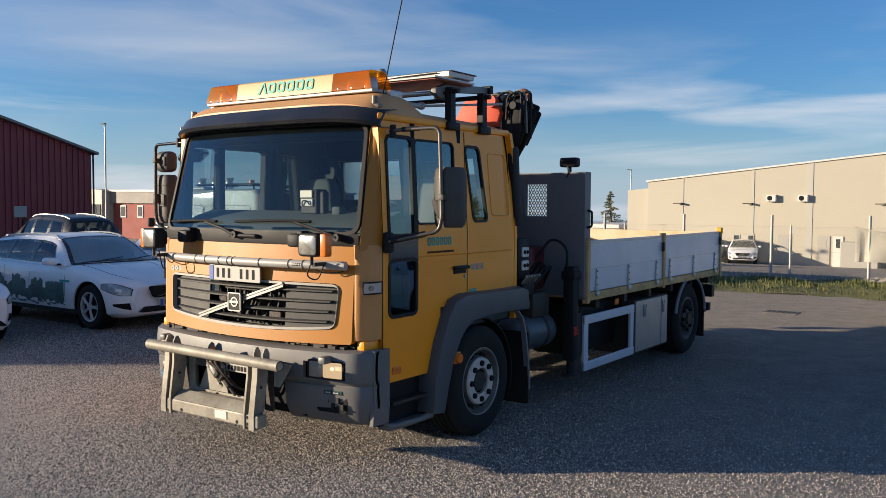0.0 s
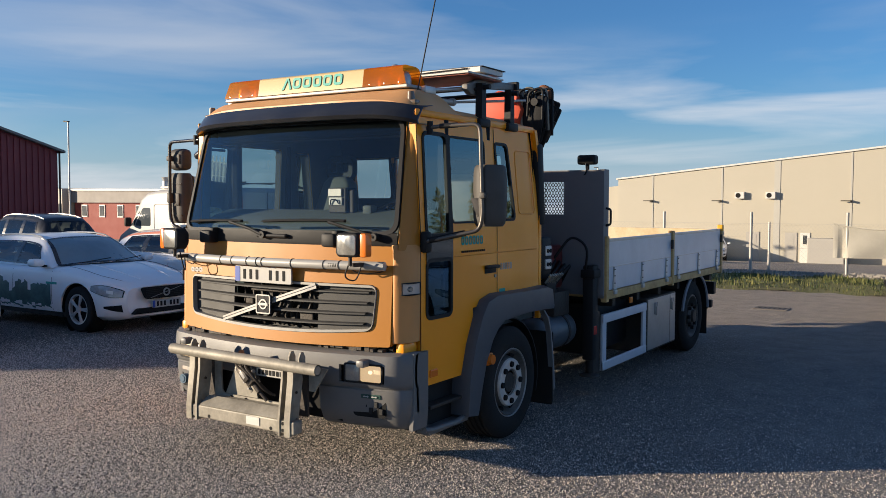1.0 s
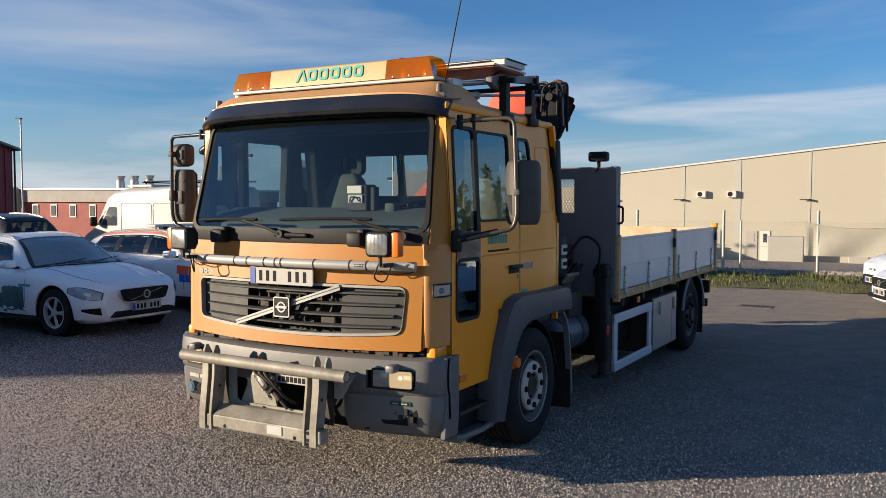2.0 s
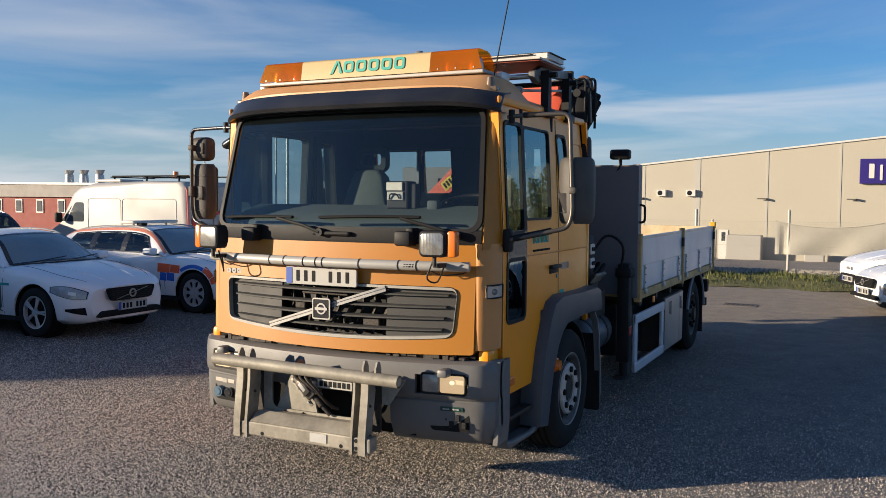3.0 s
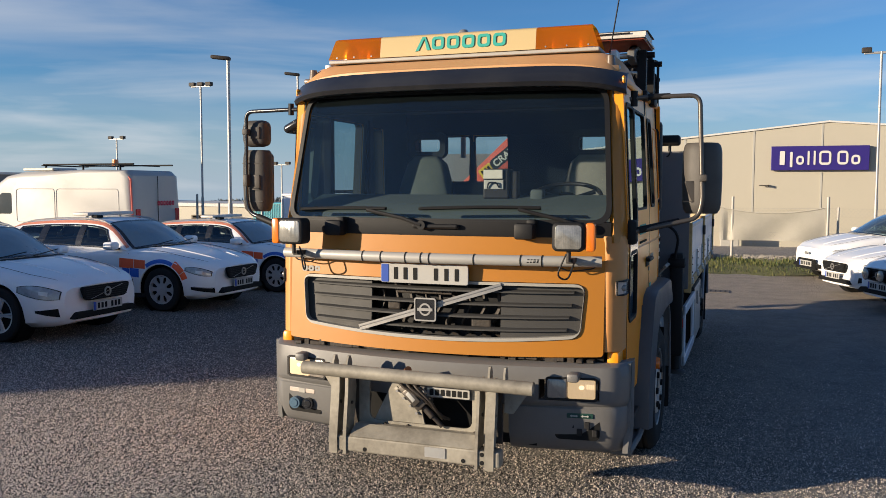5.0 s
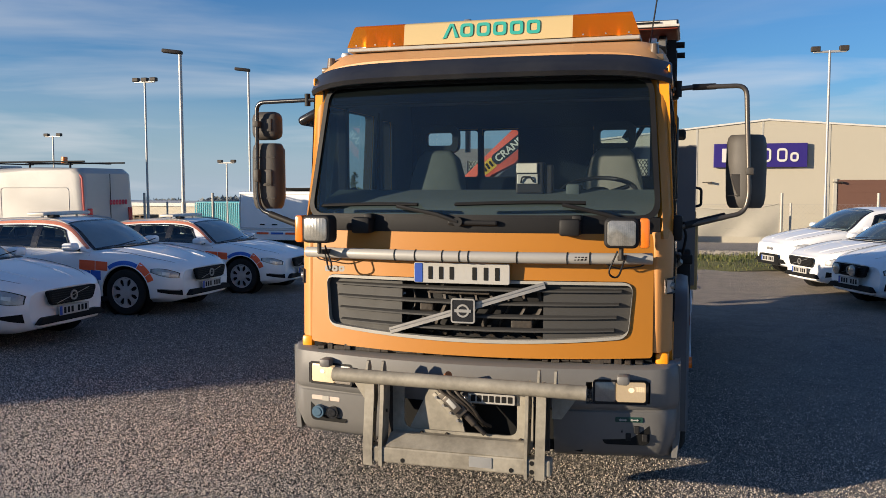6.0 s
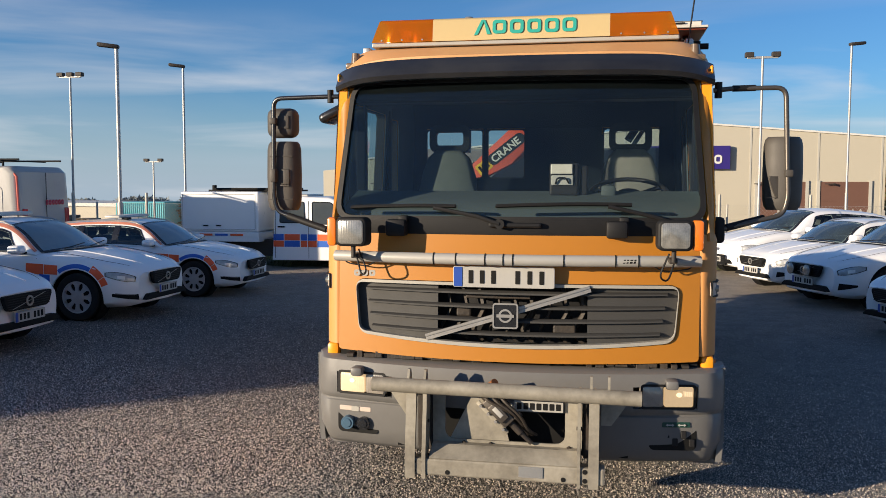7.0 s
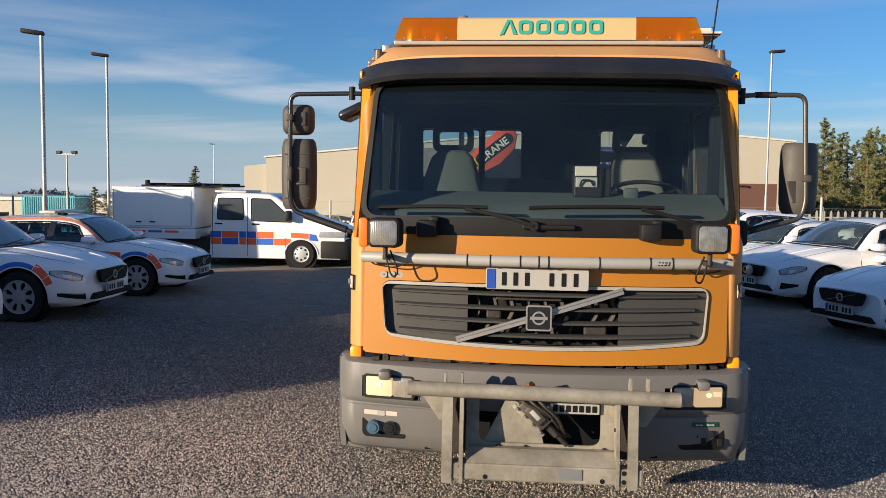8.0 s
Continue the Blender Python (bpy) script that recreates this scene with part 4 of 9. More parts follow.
sheet(bm, bump_pt, BX, range(len(bprof)), lambda u, k: abs(u) < 0.43 and 5 <= k or (0.60 < abs(u) < 0.845 and 3 < k < 4))
push(bm, (0, 0.025, 0))
bumper = part("bumper", bm, BUMPER, truck, "scuffed dark grey plastic bumper", 45)
for s in (-1, 1):
    bm = B()
    sheet(bm, lambda k, z: (s * (1.115 - 0.01 * (z < 0.45)), (0.06, 0.14, 0.225)[k], z), range(3), [0.33, 0.45, 0.60, 0.80, 0.835])
    push(bm, (-s * 0.03, 0, 0))
    part("bumper_end", bm, BUMPER, bumper, "", 30)
    # headlamp: black housing and two-part lens
    bm = B()
    o_, n_ = rrect(0.285, 0.130, 0.018), rrect(0.262, 0.108, 0.012)
    tilt = s * 9.0
    ring(bm, o_, n_, facing(s * 0.815, -0.076, 0.703, tilt), 0.016)
    head = part("headlamp", bm, BLACK, bumper, "rectangular headlamp with fogged lens")
    bm = B()
    slab(bm, rrect(0.150, 0.106, 0.012), facing(s * 0.868, -0.065, 0.703, tilt), 0.018, 0.006)
    lowb = part("low_beam", bm, LENS_L, head, "lit low beam lens", 40)
    bm = B()
    slab(bm, [(0.015 * math.cos(k * math.tau / 20), 0.012 + 0.012 * math.sin(k * math.tau / 20)) for k in range(20)], facing(s * 0.872, -0.084, 0.703, tilt), 0.003)
    part("bulb_glow", bm, LENS_W, lowb, "lit bulb", 40)
    bm = B()
    slab(bm, rrect(0.122, 0.108, 0.012), facing(s * 0.731, -0.087, 0.703, tilt), 0.016, 0.006)
    part("high_beam", bm, LENS_H, head, "clear lens", 40)
    bm = B()
    box(bm, s * 0.80, s * 0.865, -0.15, -0.055, 0.750, 0.80, 0.015)
    part("washer_nozzle", bm, BUMPER, head, "", 40)
    # recess with a trailer socket or steps below
    # Black panel stands in for the shaded depth of the recess.
    bm = B()
    slab(bm, rrect(0.245, 0.125, 0.03), facing(s * 0.845, -0.052, 0.478, s * 8), 0.006)
    low = part("lower_opening", bm, INK, bumper, "flat black panel for the bumper's shaded recess")
    bm = B()
    slab(bm, rrect(0.19 if s < 0 else 0.145, 0.026 if s < 0 else 0.028, 0.006), facing(s * 0.86, -0.055, 0.553, s * 9), 0.012, 0.003)
    strip = part("marker_strip", bm, LENS_P if s < 0 else GREEN_L, low, "")
    for d in (-0.03, 0.03):
        if s > 0:
            bm = B()
            slab(bm, [(-0.022, 0), (-0.012, 0.007), (-0.012, 0.003), (0.012, 0.003), (0.012, 0.007), (0.022, 0), (0.012, -0.007), (0.012, -0.003), (-0.012, -0.003), (-0.012, -0.007)], facing(s * 0.86 + d, -0.071 + 0.16 * d, 0.553, s * 9), 0.003)
            part("arrow", bm, PLATE_W, strip, "white double arrow")
    if s < 0:
        bm = B()
        slab(bm, rrect(0.045, 0.027, 0.003), facing(-0.86, -0.068, 0.553, -9), 0.003)
        part("strip_centre", bm, SILV, strip)
    if s < 0:
        for dx, mt in ((-0.055, SOCK), (0.035, BLACKG)):
            bm = B()
            rod(bm, (-0.845 + dx, -0.05, 0.478), (-0.845 + dx, -0.095, 0.478), 0.036)
            rod(bm, (-0.845 + dx, -0.095, 0.478), (-0.845 + dx, -0.10, 0.478), 0.026, 0.022)
            part("socket", bm, mt, low, "round trailer socket", 40)
    else:
        for k in range(5):
            bm = B()
            x = 0.76 + 0.042 * k
            box(bm, x, x + 0.028, -0.066, -0.05, 0.44 + 0.04 * (k % 2), 0.48 + 0.04 * (k % 2), 0.004)
            part("step_tread", bm, BLACK, low)
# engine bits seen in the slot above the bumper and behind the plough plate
# Ink-black sheet puts the slot's deep shade into colour.
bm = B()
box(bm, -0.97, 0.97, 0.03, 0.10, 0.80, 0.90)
part("slot_shade_backing", bm, INK, truck)
rng = random.Random(4)
for k in range(34):
    bm = B()
    x = -0.9 + 1.8 * k / 33
    a = 0.012 + 0.02 * rng.random()
    box(bm, x - a, x + a * 1.6, -0.05 + 0.03 * rng.random(), 0.04, 0.84 - 0.01 * rng.random(), 0.855 + 0.022 * rng.random(), 0.004, 1)
    part("wiring_bracket", bm, STEEL_D, truck)

# light tube across the front with clips, two driving lamps
bm = B()
TY = lambda x: -0.165 + 0.115 * (x / 0.97) ** 2
pipe(bm, [(x, TY(x), 1.402) for x in lin(-0.97, 0.965, 15)], 0.030, 14)
tube = part("light_tube", bm, ALU_W, truck, "white painted tube bar across the front", 50)
for x in (-0.40, -0.28, -0.125, -0.03, 0.02, 0.28, 0.54, 0.655):
    bm = B()
    lathe(bm, [(0.0305, -0.0028), (0.0325, -0.0028), (0.0325, 0.0028), (0.0305, 0.0028)], Matrix.Translation((x, TY(x), 1.402)) @ Matrix.Rotation(math.pi / 2, 4, "Y"), 16)
    part("clip", bm, INK, tube)
bm = B()
bars(bm, facing(0.575, TY(0.6) - 0.0305, 1.393, 8), [0.012, 0.010, 0.014, 0.010], 0.020, 0.006, 0.25, 0.002)
part("tube_mark", bm, INK, tube, "small dark maker's mark")
for s in (-1, 1):
    bm = B()
    box(bm, s * 0.80, s * 0.84, -0.20, -0.03, 1.40, 1.425, 0.004)
    rod(bm, (s * 0.82, -0.22, 1.41), (s * 0.82, -0.22, 1.475), 0.012)
    part("lamp_bracket", bm, STEEL_D, tube)
    bm = B()
    pipe(bm, arc_pts([(s * 0.80, -0.19, 1.45), (s * 0.75, -0.20, 1.33), (s * 0.80, -0.14, 1.30), (s * 0.83, -0.12, 1.40)], 0.04, 4), 0.005, 6)
    pipe(bm, arc_pts([(s * 0.70, -0.12, 1.40), (s * 0.78, -0.08, 1.345), (s * 0.92, -0.02, 1.36), (s * 0.95, 0.0, 1.40)], 0.05, 4), 0.004, 6)
    part("cable", bm, BLACK, tube)
    m = facing(s * 0.818, -0.175, 1.543, s * 4)
    bm = B()
    slab(bm, rrect(0.172, 0.152, 0.03), m, 0.085, 0.012)
    slab(bm, rrect(0.12, 0.11, 0.03), m @ Matrix.Translation((0, 0, -0.035)), 0.036)
    lamp = part("driving_lamp", bm, BLACK, truck, "square black driving lamp", 50)
    bm = B()
    slab(bm, rrect(0.140, 0.126, 0.02), m @ Matrix.Translation((0, 0, 0.083)), 0.008, 0.004)
    part("lens", bm, LENS, lamp, "ribbed clear lens", 40)
    bm = B()
    slab(bm, rrect(0.050, 0.150, 0.016), m @ Matrix.Translation((s * 0.112, 0, 0.012)), 0.062, 0.008)
    part("indicator", bm, AMBER_S, lamp, "orange indicator lens on the outside", 40)

# snow plough mount
bm = B()
rod(bm, (-0.675, -0.375, 0.772), (0.672, -0.362, 0.752), 0.037, seg=20, caps=False)
rod(bm, (-0.674, -0.375, 0.772), (0.671, -0.362, 0.752), 0.028, seg=16)
mount = part("plough_mount", bm, STEEL_G, truck, "galvanised snow plough mounting frame", 50)
for x, wide in ((-0.474, 0.052), (-0.403, 0.020), (0.374, 0.016), (0.446, 0.050)):
    bm = B()
    slab(bm, [(-0.33, 0.30), (-0.405, 0.30), (-0.405, 0.40), (-0.37, 0.66), (-0.37, 0.76), (-0.28, 0.78), (-0.26, 0.66), (-0.30, 0.42)], Matrix(((0, 0, 1, x - 0.007), (1, 0, 0, 0), (0, 1, 0, 0), (0, 0, 0, 1))), 0.014)
    up = part("upright_plate", bm, STEEL_G, mount)
    bm = B()
    sheet(bm, lambda u, k: (x + wide * u, (-0.408, -0.408, -0.374, -0.372)[k], (0.302, 0.405, 0.66, 0.735)[k]), (-0.5, 0.5), range(4))
    push(bm, (0, 0.010, 0))
    part("flange", bm, STEEL_G, up, "", 20)
    for z in (0.40, 0.58):
        bm = B()
        rod(bm, (x - 0.014, -0.325, z), (x + 0.014, -0.325, z), 0.010, seg=6)
        part("bolt", bm, STEEL_D, up)
for s in (-1, 1):
    bm = B()
    box(bm, s * 0.39, s * 0.47, -0.232, -0.215, 0.40, 0.74, 0.004)
    part("upright_web", bm, STEEL_D, mount)
    bm = B()
    slab(bm, [(0, 0), (0.16, 0), (0.05, -0.16), (0, -0.16)] if s > 0 else [(0, 0), (0, -0.16), (-0.05, -0.16), (-0.16, 0)], facing(s * 0.48, -0.22, 0.735), 0.012)
    part("gusset", bm, STEEL_G, mount)
    for dx in (-0.035, 0.05):
        bm = B()
        slab(bm, [(-0.03, 0), (0.03, 0), (0.03, 0.04), (0.012, 0.075), (-0.012, 0.075), (-0.03, 0.04)], Matrix(((0, 0, 1, s * 0.46 + dx), (1, 0, 0, -0.34), (0, 1, 0, 0.775), (0, 0, 0, 1))), 0.012)
        part("lug", bm, STEEL_G, mount)
bm = B()
box(bm, -0.50, 0.50, -0.40, -0.315, 0.318, 0.405, 0.010)
beam = part("cross_beam", bm, STEEL_G, mount, "heavy galvanised lower beam")
for x in (-0.455, -0.405, 0.405, 0.455, -0.28, 0.30):
    for z in (0.34, 0.385)[: 2 if abs(x) > 0.35 else 1]:
        bm = B()
        rod(bm, (x, -0.40, z), (x, -0.4025, z), 0.012, seg=12)
        part("pin_hole", bm, INK, beam)
bm = B()
slab(bm, rrect(0.12, 0.055, 0.004), facing(0.14, -0.401, 0.368), 0.004)
part("data_plate", bm, ALU, beam)
bm = B()
box(bm, -0.38, 0.38, -0.31, -0.20, 0.405, 0.455, 0.006)
part("bolted_rail", bm, STEEL_G, mount)
bm = B()
o_ = loop([(0.385, 0.735), (-0.385, 0.735), (-0.385, 0.44), (0.385, 0.44)], 0.01, 3)
n_ = loop([(0.300, 0.725), (-0.320, 0.725), (-0.320, 0.47), (0.300, 0.47)], 0.05, 3)
ring(bm, o_, n_, facing(0, -0.235, 0) , 0.012)
part("back_plate", bm, STEEL_G, mount)
# Black sheet behind the mount stands in for the shade there.
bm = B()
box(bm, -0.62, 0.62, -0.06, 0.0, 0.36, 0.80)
part("mount_shade_backing", bm, INK, mount)
bm = B()
slab(bm, [(-0.25, 0.44), (0.08, 0.44), (0.05, 0.56), (-0.06, 0.68), (-0.12, 0.70)], facing(-0.06, -0.215, 0.0), 0.014)
part("triangle_plate", bm, STEEL_G, mount)
bm = B()
sheet(bm, lambda x, k: (x, (-0.398, -0.375, -0.315)[k], (0.408, 0.428, 0.462)[k]), lin(-0.375, 0.375, 3), range(3))
thick(bm, 0.010)
part("trough_plate", bm, STEEL_G, mount, "", 30)
for x in (-0.22, -0.08, 0.32):
    bm = B()
    rod(bm, (x, -0.232, 0.452), (x, -0.262, 0.452), 0.014, 0.011, 6)
    part("bolt", bm, STEEL_D, mount)
VT = Matrix.Translation((-0.035, -0.262, 0.640)) @ Matrix.Rotation(radians(45), 4, "Y")    # long axis along x, falling to +x


def valve_part(name, material, label, *boxes, rods=(), parent=None):
    """Boxes and rods in the tilted valve's own axes."""
    q = B()
    for b_ in boxes:
        box(q, *b_)
    for p_, e_, r_ in rods:
        rod(q, p_, e_, r_, seg=10)
    q.transform(VT)
    return part(name, q, material, parent or mount, label, 40)


vb = valve_part("valve_block", ARM, "grey hydraulic valve block", (-0.085, 0.085, -0.045, 0.03, -0.034, 0.034, 0.006), (-0.050, 0.055, -0.062, -0.04, -0.026, 0.026, 0.005))
valve_part("valve_label", PLATE_W, "", (-0.030, 0.030, -0.0645, -0.0615, -0.012, 0.012, 0.001), parent=vb)
valve_part("valve_bracket", STEEL_G, "worn steel bracket", (-0.105, 0.115, -0.02, -0.010, -0.062, -0.040, 0.002), (-0.105, 0.115, -0.02, -0.010, 0.040, 0.058, 0.002), parent=vb)
for k in range(4):
    u = -0.08 + 0.055 * k
    valve_part("valve_cap", STEEL_D if k % 2 else CHROME, "", rods=(((u, -0.03, 0.034), (u, -0.03, 0.066), 0.011), ((u, -0.03, 0.060), (u, -0.03, 0.075), 0.015)), parent=vb)
    valve_part("hex_screw", CHROME, "", rods=(((u, -0.010, -0.051), (u, -0.034, -0.051), 0.008),), parent=vb)
valve_part("end_cap", STEEL_D, "black end cap", rods=(((-0.085, -0.01, 0), (-0.125, -0.01, 0), 0.026),), parent=vb)
valve_part("end_cap", STEEL_D, "black end cap", rods=(((0.085, -0.01, 0), (0.16, -0.01, 0), 0.020), ((0.15, -0.01, 0), (0.235, 0.0, 0), 0.013)), parent=vb)
valve_part("rusty_fitting", mat("rust_orange", (0.26, 0.10, 0.035), 0.8, 0.2, dark=(0.12, 0.05, 0.025), scale=20, amount=0.8), "rusty pipe fitting", rods=(((-0.115, -0.02, 0.03), (-0.085, -0.05, 0.085), 0.016), ((-0.12, -0.02, 0.06), (-0.12, -0.05, 0.095), 0.020)), parent=vb)
bm = B()
for k in range(3):
    pipe(bm, arc_pts([(-0.13 + 0.035 * k, -0.24, 0.745), (-0.10 + 0.045 * k, -0.33, 0.705), (0.0 + 0.04 * k, -0.325, 0.66 - 0.015 * k), (0.055 + 0.03 * k, -0.27, 0.60 - 0.03 * k), (0.11 + 0.02 * k, -0.20, 0.50)], 0.04, 4), 0.0085, 7)
part("hydraulic_hose", bm, STEEL_D, mount, "black hydraulic hoses", 50)
bm = B()
slab(bm, rrect(0.25, 0.052, 0.004), facing(0.165, -0.262, 0.665), 0.004)
mk = part("maker_plate", bm, ALU_W, mount, "white maker's plate")
for k in range(7):
    bm = B()
    slab(bm, rrect(0.024, 0.034, 0.004), facing(0.068 + 0.033 * k, -0.266, 0.665), 0.002)
    part("letter_bar", bm, INK, mk)

# light bar on the roof: two amber ends, cream sign, silver base
bm = B()
box(bm, -0.868, 0.868, 0.335, 0.56, 2.588, 2.612, 0.006)
bar = part("lightbar", bm, ALU_W, truck, "roof lightbar with amber ends and cream sign")
LB = [(0.325, 2.612), (0.345, 2.735), (0.38, 2.748), (0.51, 2.748), (0.545, 2.735), (0.565, 2.612)]
for a, b, mt, nm, lb, ends in ((-0.866, -0.505, AMBER, "amber_lens", "dark amber beacon lens", -1), (-0.505, 0.495, CREAM, "sign_panel", "cream company sign panel", 0), (0.495, 0.866, AMBER, "amber_lens", "dark amber beacon lens", 1)):
    bm = B()
    def lb_pt(k, j):
        x = (a, b)[j]
        y, z = LB[k]
        slope = 0.045 * (z - 2.612) / 0.13 if (ends < 0 and j == 0) or (ends > 0 and j == 1) else 0
        return (x - math.copysign(slope, x), y, z)
    sheet(bm, lb_pt, range(6), range(2))
    bmesh.ops.holes_fill(bm, edges=[e for e in bm.edges if e.is_boundary], sides=8)
    bmesh.ops.bevel(bm, geom=[e for e in bm.edges], offset=0.007, segments=2, profile=0.5, affect="EDGES")
    lens = part(nm, bm, mt, bar, lb, 40)
    if ends:
        for q in lin(a + 0.06, b - 0.06, 3):
            bm = B()
            rod(bm, (q, 0.324, 2.624), (q, 0.332, 2.624), 0.005, seg=8)
            part("screw", bm, CHROME, lens)
        for q in lin(a + 0.10, b - 0.10, 2):
            bm = B()
            lathe(bm, [(0.050, 0.0), (0.052, 0.03), (0.046, 0.07), (0.030, 0.095), (0.001, 0.105)], Matrix.Translation((q, 0.445, 2.614)), 20)
            part("reflector", bm, ALU, lens, "bright beacon reflector behind the lens", 50)
    else:
        bm = B()
        m = Matrix.Translation((-0.265, 0.327, 2.642)) @ Matrix.Rotation(radians(-9), 4, "X") @ FRONTWARD
        w = [0.085, 0.078, 0.070, 0.082, 0.074, 0.096]
        x = 0
        sign = part("sign_letter_shape", slab(bm, [(0, -0.005), (0.022, 0.0), (0.055, 0.075), (0.075, 0.0), (0.098, 0.0), (0.062, 0.085), (0.042, 0.085)], m, 0.003), TEAL, lens, "teal company lettering")
        for k in range(1, 6):
            bm = B()
            ring(bm, rrect(0.078, 0.080, 0.02, 3), rrect(0.042, 0.044, 0.01, 3), m @ Matrix.Translation((0.145 + (k - 1) * 0.098, 0.042, 0)), 0.003)
            part("sign_letter_shape", bm, TEAL, lens)
bm = B()
lathe(bm, [(0.001, 3.118), (0.03, 3.112), (0.05, 3.085), (0.056, 3.04), (0.056, 2.94), (0.045, 2.92), (0.022, 2.90), (0.022, 2.05), (0.001, 2.05)], Matrix.Translation((-0.594, 2.225, 0)), 20)
part("beacon", bm, CHROME, truck, "silver dome lamp on a pole behind the cab", 50)

# mirrors with their arms
def mirror(s, y, z0, z1, w, d):
    q = B()
    c = (s * 1.422, y, (z0 + z1) / 2)
    sec = rrect(w, d, 0.06, 4)
    if s > 0:
        c = (1.445, 0.44, c[2])
        sec = [(px - c[0], py - c[1]) for px, py in ((1.345, 0.475), (1.338, 0.440), (1.350, 0.405), (1.395, 0.378), (1.440, 0.364), (1.458, 0.362), (1.475, 0.368), (1.520, 0.402), (1.546, 0.445), (1.550, 0.490), (1.535, 0.515), (1.440, 0.512), (1.360, 0.500))]
    zs_ = [(z0, 0.80), (z0 + 0.02, 0.93), (z0 + 0.06, 1.0), ((z0 + z1) / 2, 1.03), (z1 - 0.05, 1.0), (z1 - 0.015, 0.93), (z1, 0.80)]
    lay_ = [[q.verts.new((c[0] + px * k, c[1] + py * k, z)) for px, py in sec] for z, k in zs_]
    for a, b in zip(lay_, lay_[1:]):
        for i in range(len(a)):
            q.faces.new((a[i], a[(i + 1) % len(a)], b[(i + 1) % len(a)], b[i]))
    q.faces.new(lay_[0][::-1])
    q.faces.new(lay_[-1])
    return q


for s in (-1, 1):
    xo = s * 1.405
    y0 = 0.36
    bm = B()
    if s > 0:
        pts = [(1.05, 0.30, 2.30), (1.14, 0.31, 2.31), (1.43, 0.35, 2.315), (1.455, 0.345, 1.72), (1.43, 0.345, 1.63), (1.10, 0.22, 1.555)]
    else:
        pts = [(-1.0, 0.22, 2.296), (-1.10, 0.225, 2.298), (-1.452, 0.272, 2.297), (-1.457, 0.272, 1.72), (-1.435, 0.27, 1.63), (-1.08, 0.20, 1.52)]
    pipe(bm, arc_pts(pts, 0.055, 5), 0.0135, 10)
    arm = part("mirror_arm", bm, ARM if s > 0 else BLACKG, truck, "bent mirror arm", 50)
    bm = B()
    if s > 0:
        rod(bm, (1.12, 0.23, 1.562), (1.33, 0.335, 1.612), 0.020)
        part("arm_sleeve", bm, BLACK, arm, "", 40)
        bm = B()
        box(bm, 1.055, 1.115, 0.20, 0.28, 1.48, 1.62, 0.02)
        part("mirror_foot", bm, BLACK, arm, "", 40)
        bm = B()
        rod(bm, (1.15, 0.31, 2.31), (1.27, 0.335, 2.314), 0.017)
        part("arm_sleeve", bm, BLACK, arm, "", 40)
        bm = B()
        rod(bm, (1.075, 0.305, 2.26), (1.075, 0.305, 2.345), 0.02)
    else:
        rod(bm, (-1.11, 0.206, 1.53), (-1.36, 0.252, 1.606), 0.02)
        part("arm_sleeve", bm, BLACK, arm, "", 40)
        bm = B()
        rod(bm, (-1.085, 0.224, 2.262), (-1.085, 0.224, 2.335), 0.018)
    part("mirror_joint", bm, BLACK, arm, "", 40)
    y = 0.40 if s > 0 else 0.36
    bm = mirror(s, y, 1.655 if s > 0 else 1.638, 2.055 if s > 0 else 2.047, 0.202, 0.13)
    mir = part("wing_mirror", bm, MIRR, truck, "tall black wing mirror housing", 50)
    bm = B()
    slab(bm, rrect(0.165, 0.35, 0.03), Matrix.Translation((-1.422 if s < 0 else 1.445, y + 0.064 if s < 0 else 0.513, 1.855)) @ Matrix.Rotation(math.pi, 4, "Z") @ FRONTWARD, 0.004)
    part("mirror_glass", bm, CHROME, mir, "mirror glass")
    bm = B()
    if s > 0:
        box(bm, 1.435, 1.478, 0.325, 0.372, 1.835, 1.875, 0.008)
        slab(bm, loop([(-0.055, 0.055), (-0.030, -0.02), (-0.008, -0.065), (0.008, -0.065), (0.022, -0.02), (0.040, 0.055)], 0.012, 3), facing(1.405, 0.384, 1.785, 18), 0.012, 0.004)
    else:
        box(bm, -1.474, -1.440, 0.252, y - 0.05, 1.805, 1.885, 0.008)
        box(bm, -1.425, -1.365, y - 0.075, y - 0.055, 1.79, 1.882, 0.008)
        box(bm, -1.425, -1.365, y - 0.078, y - 0.062, 1.782, 1.790, 0.002)
        for z in (1.700, 1.955):
            box(bm, -1.50, -1.345, y - 0.0685, y - 0.055, z, z + 0.007, 0.002)
    part("mirror_bracket", bm, MIRR, mir, "", 40)
    if s < 0:
        bm = B()
        box(bm, -1.520, -1.334, y - 0.055, y + 0.06, 2.070, 2.246, 0.045, 3)
        wam = part("wide_angle_mirror", bm, MIRR, truck, "square black wide-angle mirror", 50)
        bm = B()
        box(bm, -1.478, -1.438, 0.255, y - 0.04, 2.145, 2.185, 0.008)
        box(bm, -1.44, -1.37, y - 0.062, y - 0.05, 2.12, 2.20, 0.006)
        part("mirror_bracket", bm, MIRR, wam, "", 40)
bm = B()
box(bm, -1.185, -1.02, 0.27, 0.50, 2.175, 2.235, 0.028, 3, turn=Matrix.Rotation(radians(-26), 4, "Y"))
part("kerb_mirror", bm, BLACKG, truck, "small black kerb mirror", 50)

GREY_H = mat("grey_hanger_steel", (0.23, 0.225, 0.21), 0.5, 0.3, dark=(0.13, 0.12, 0.11), scale=8, amount=0.7)
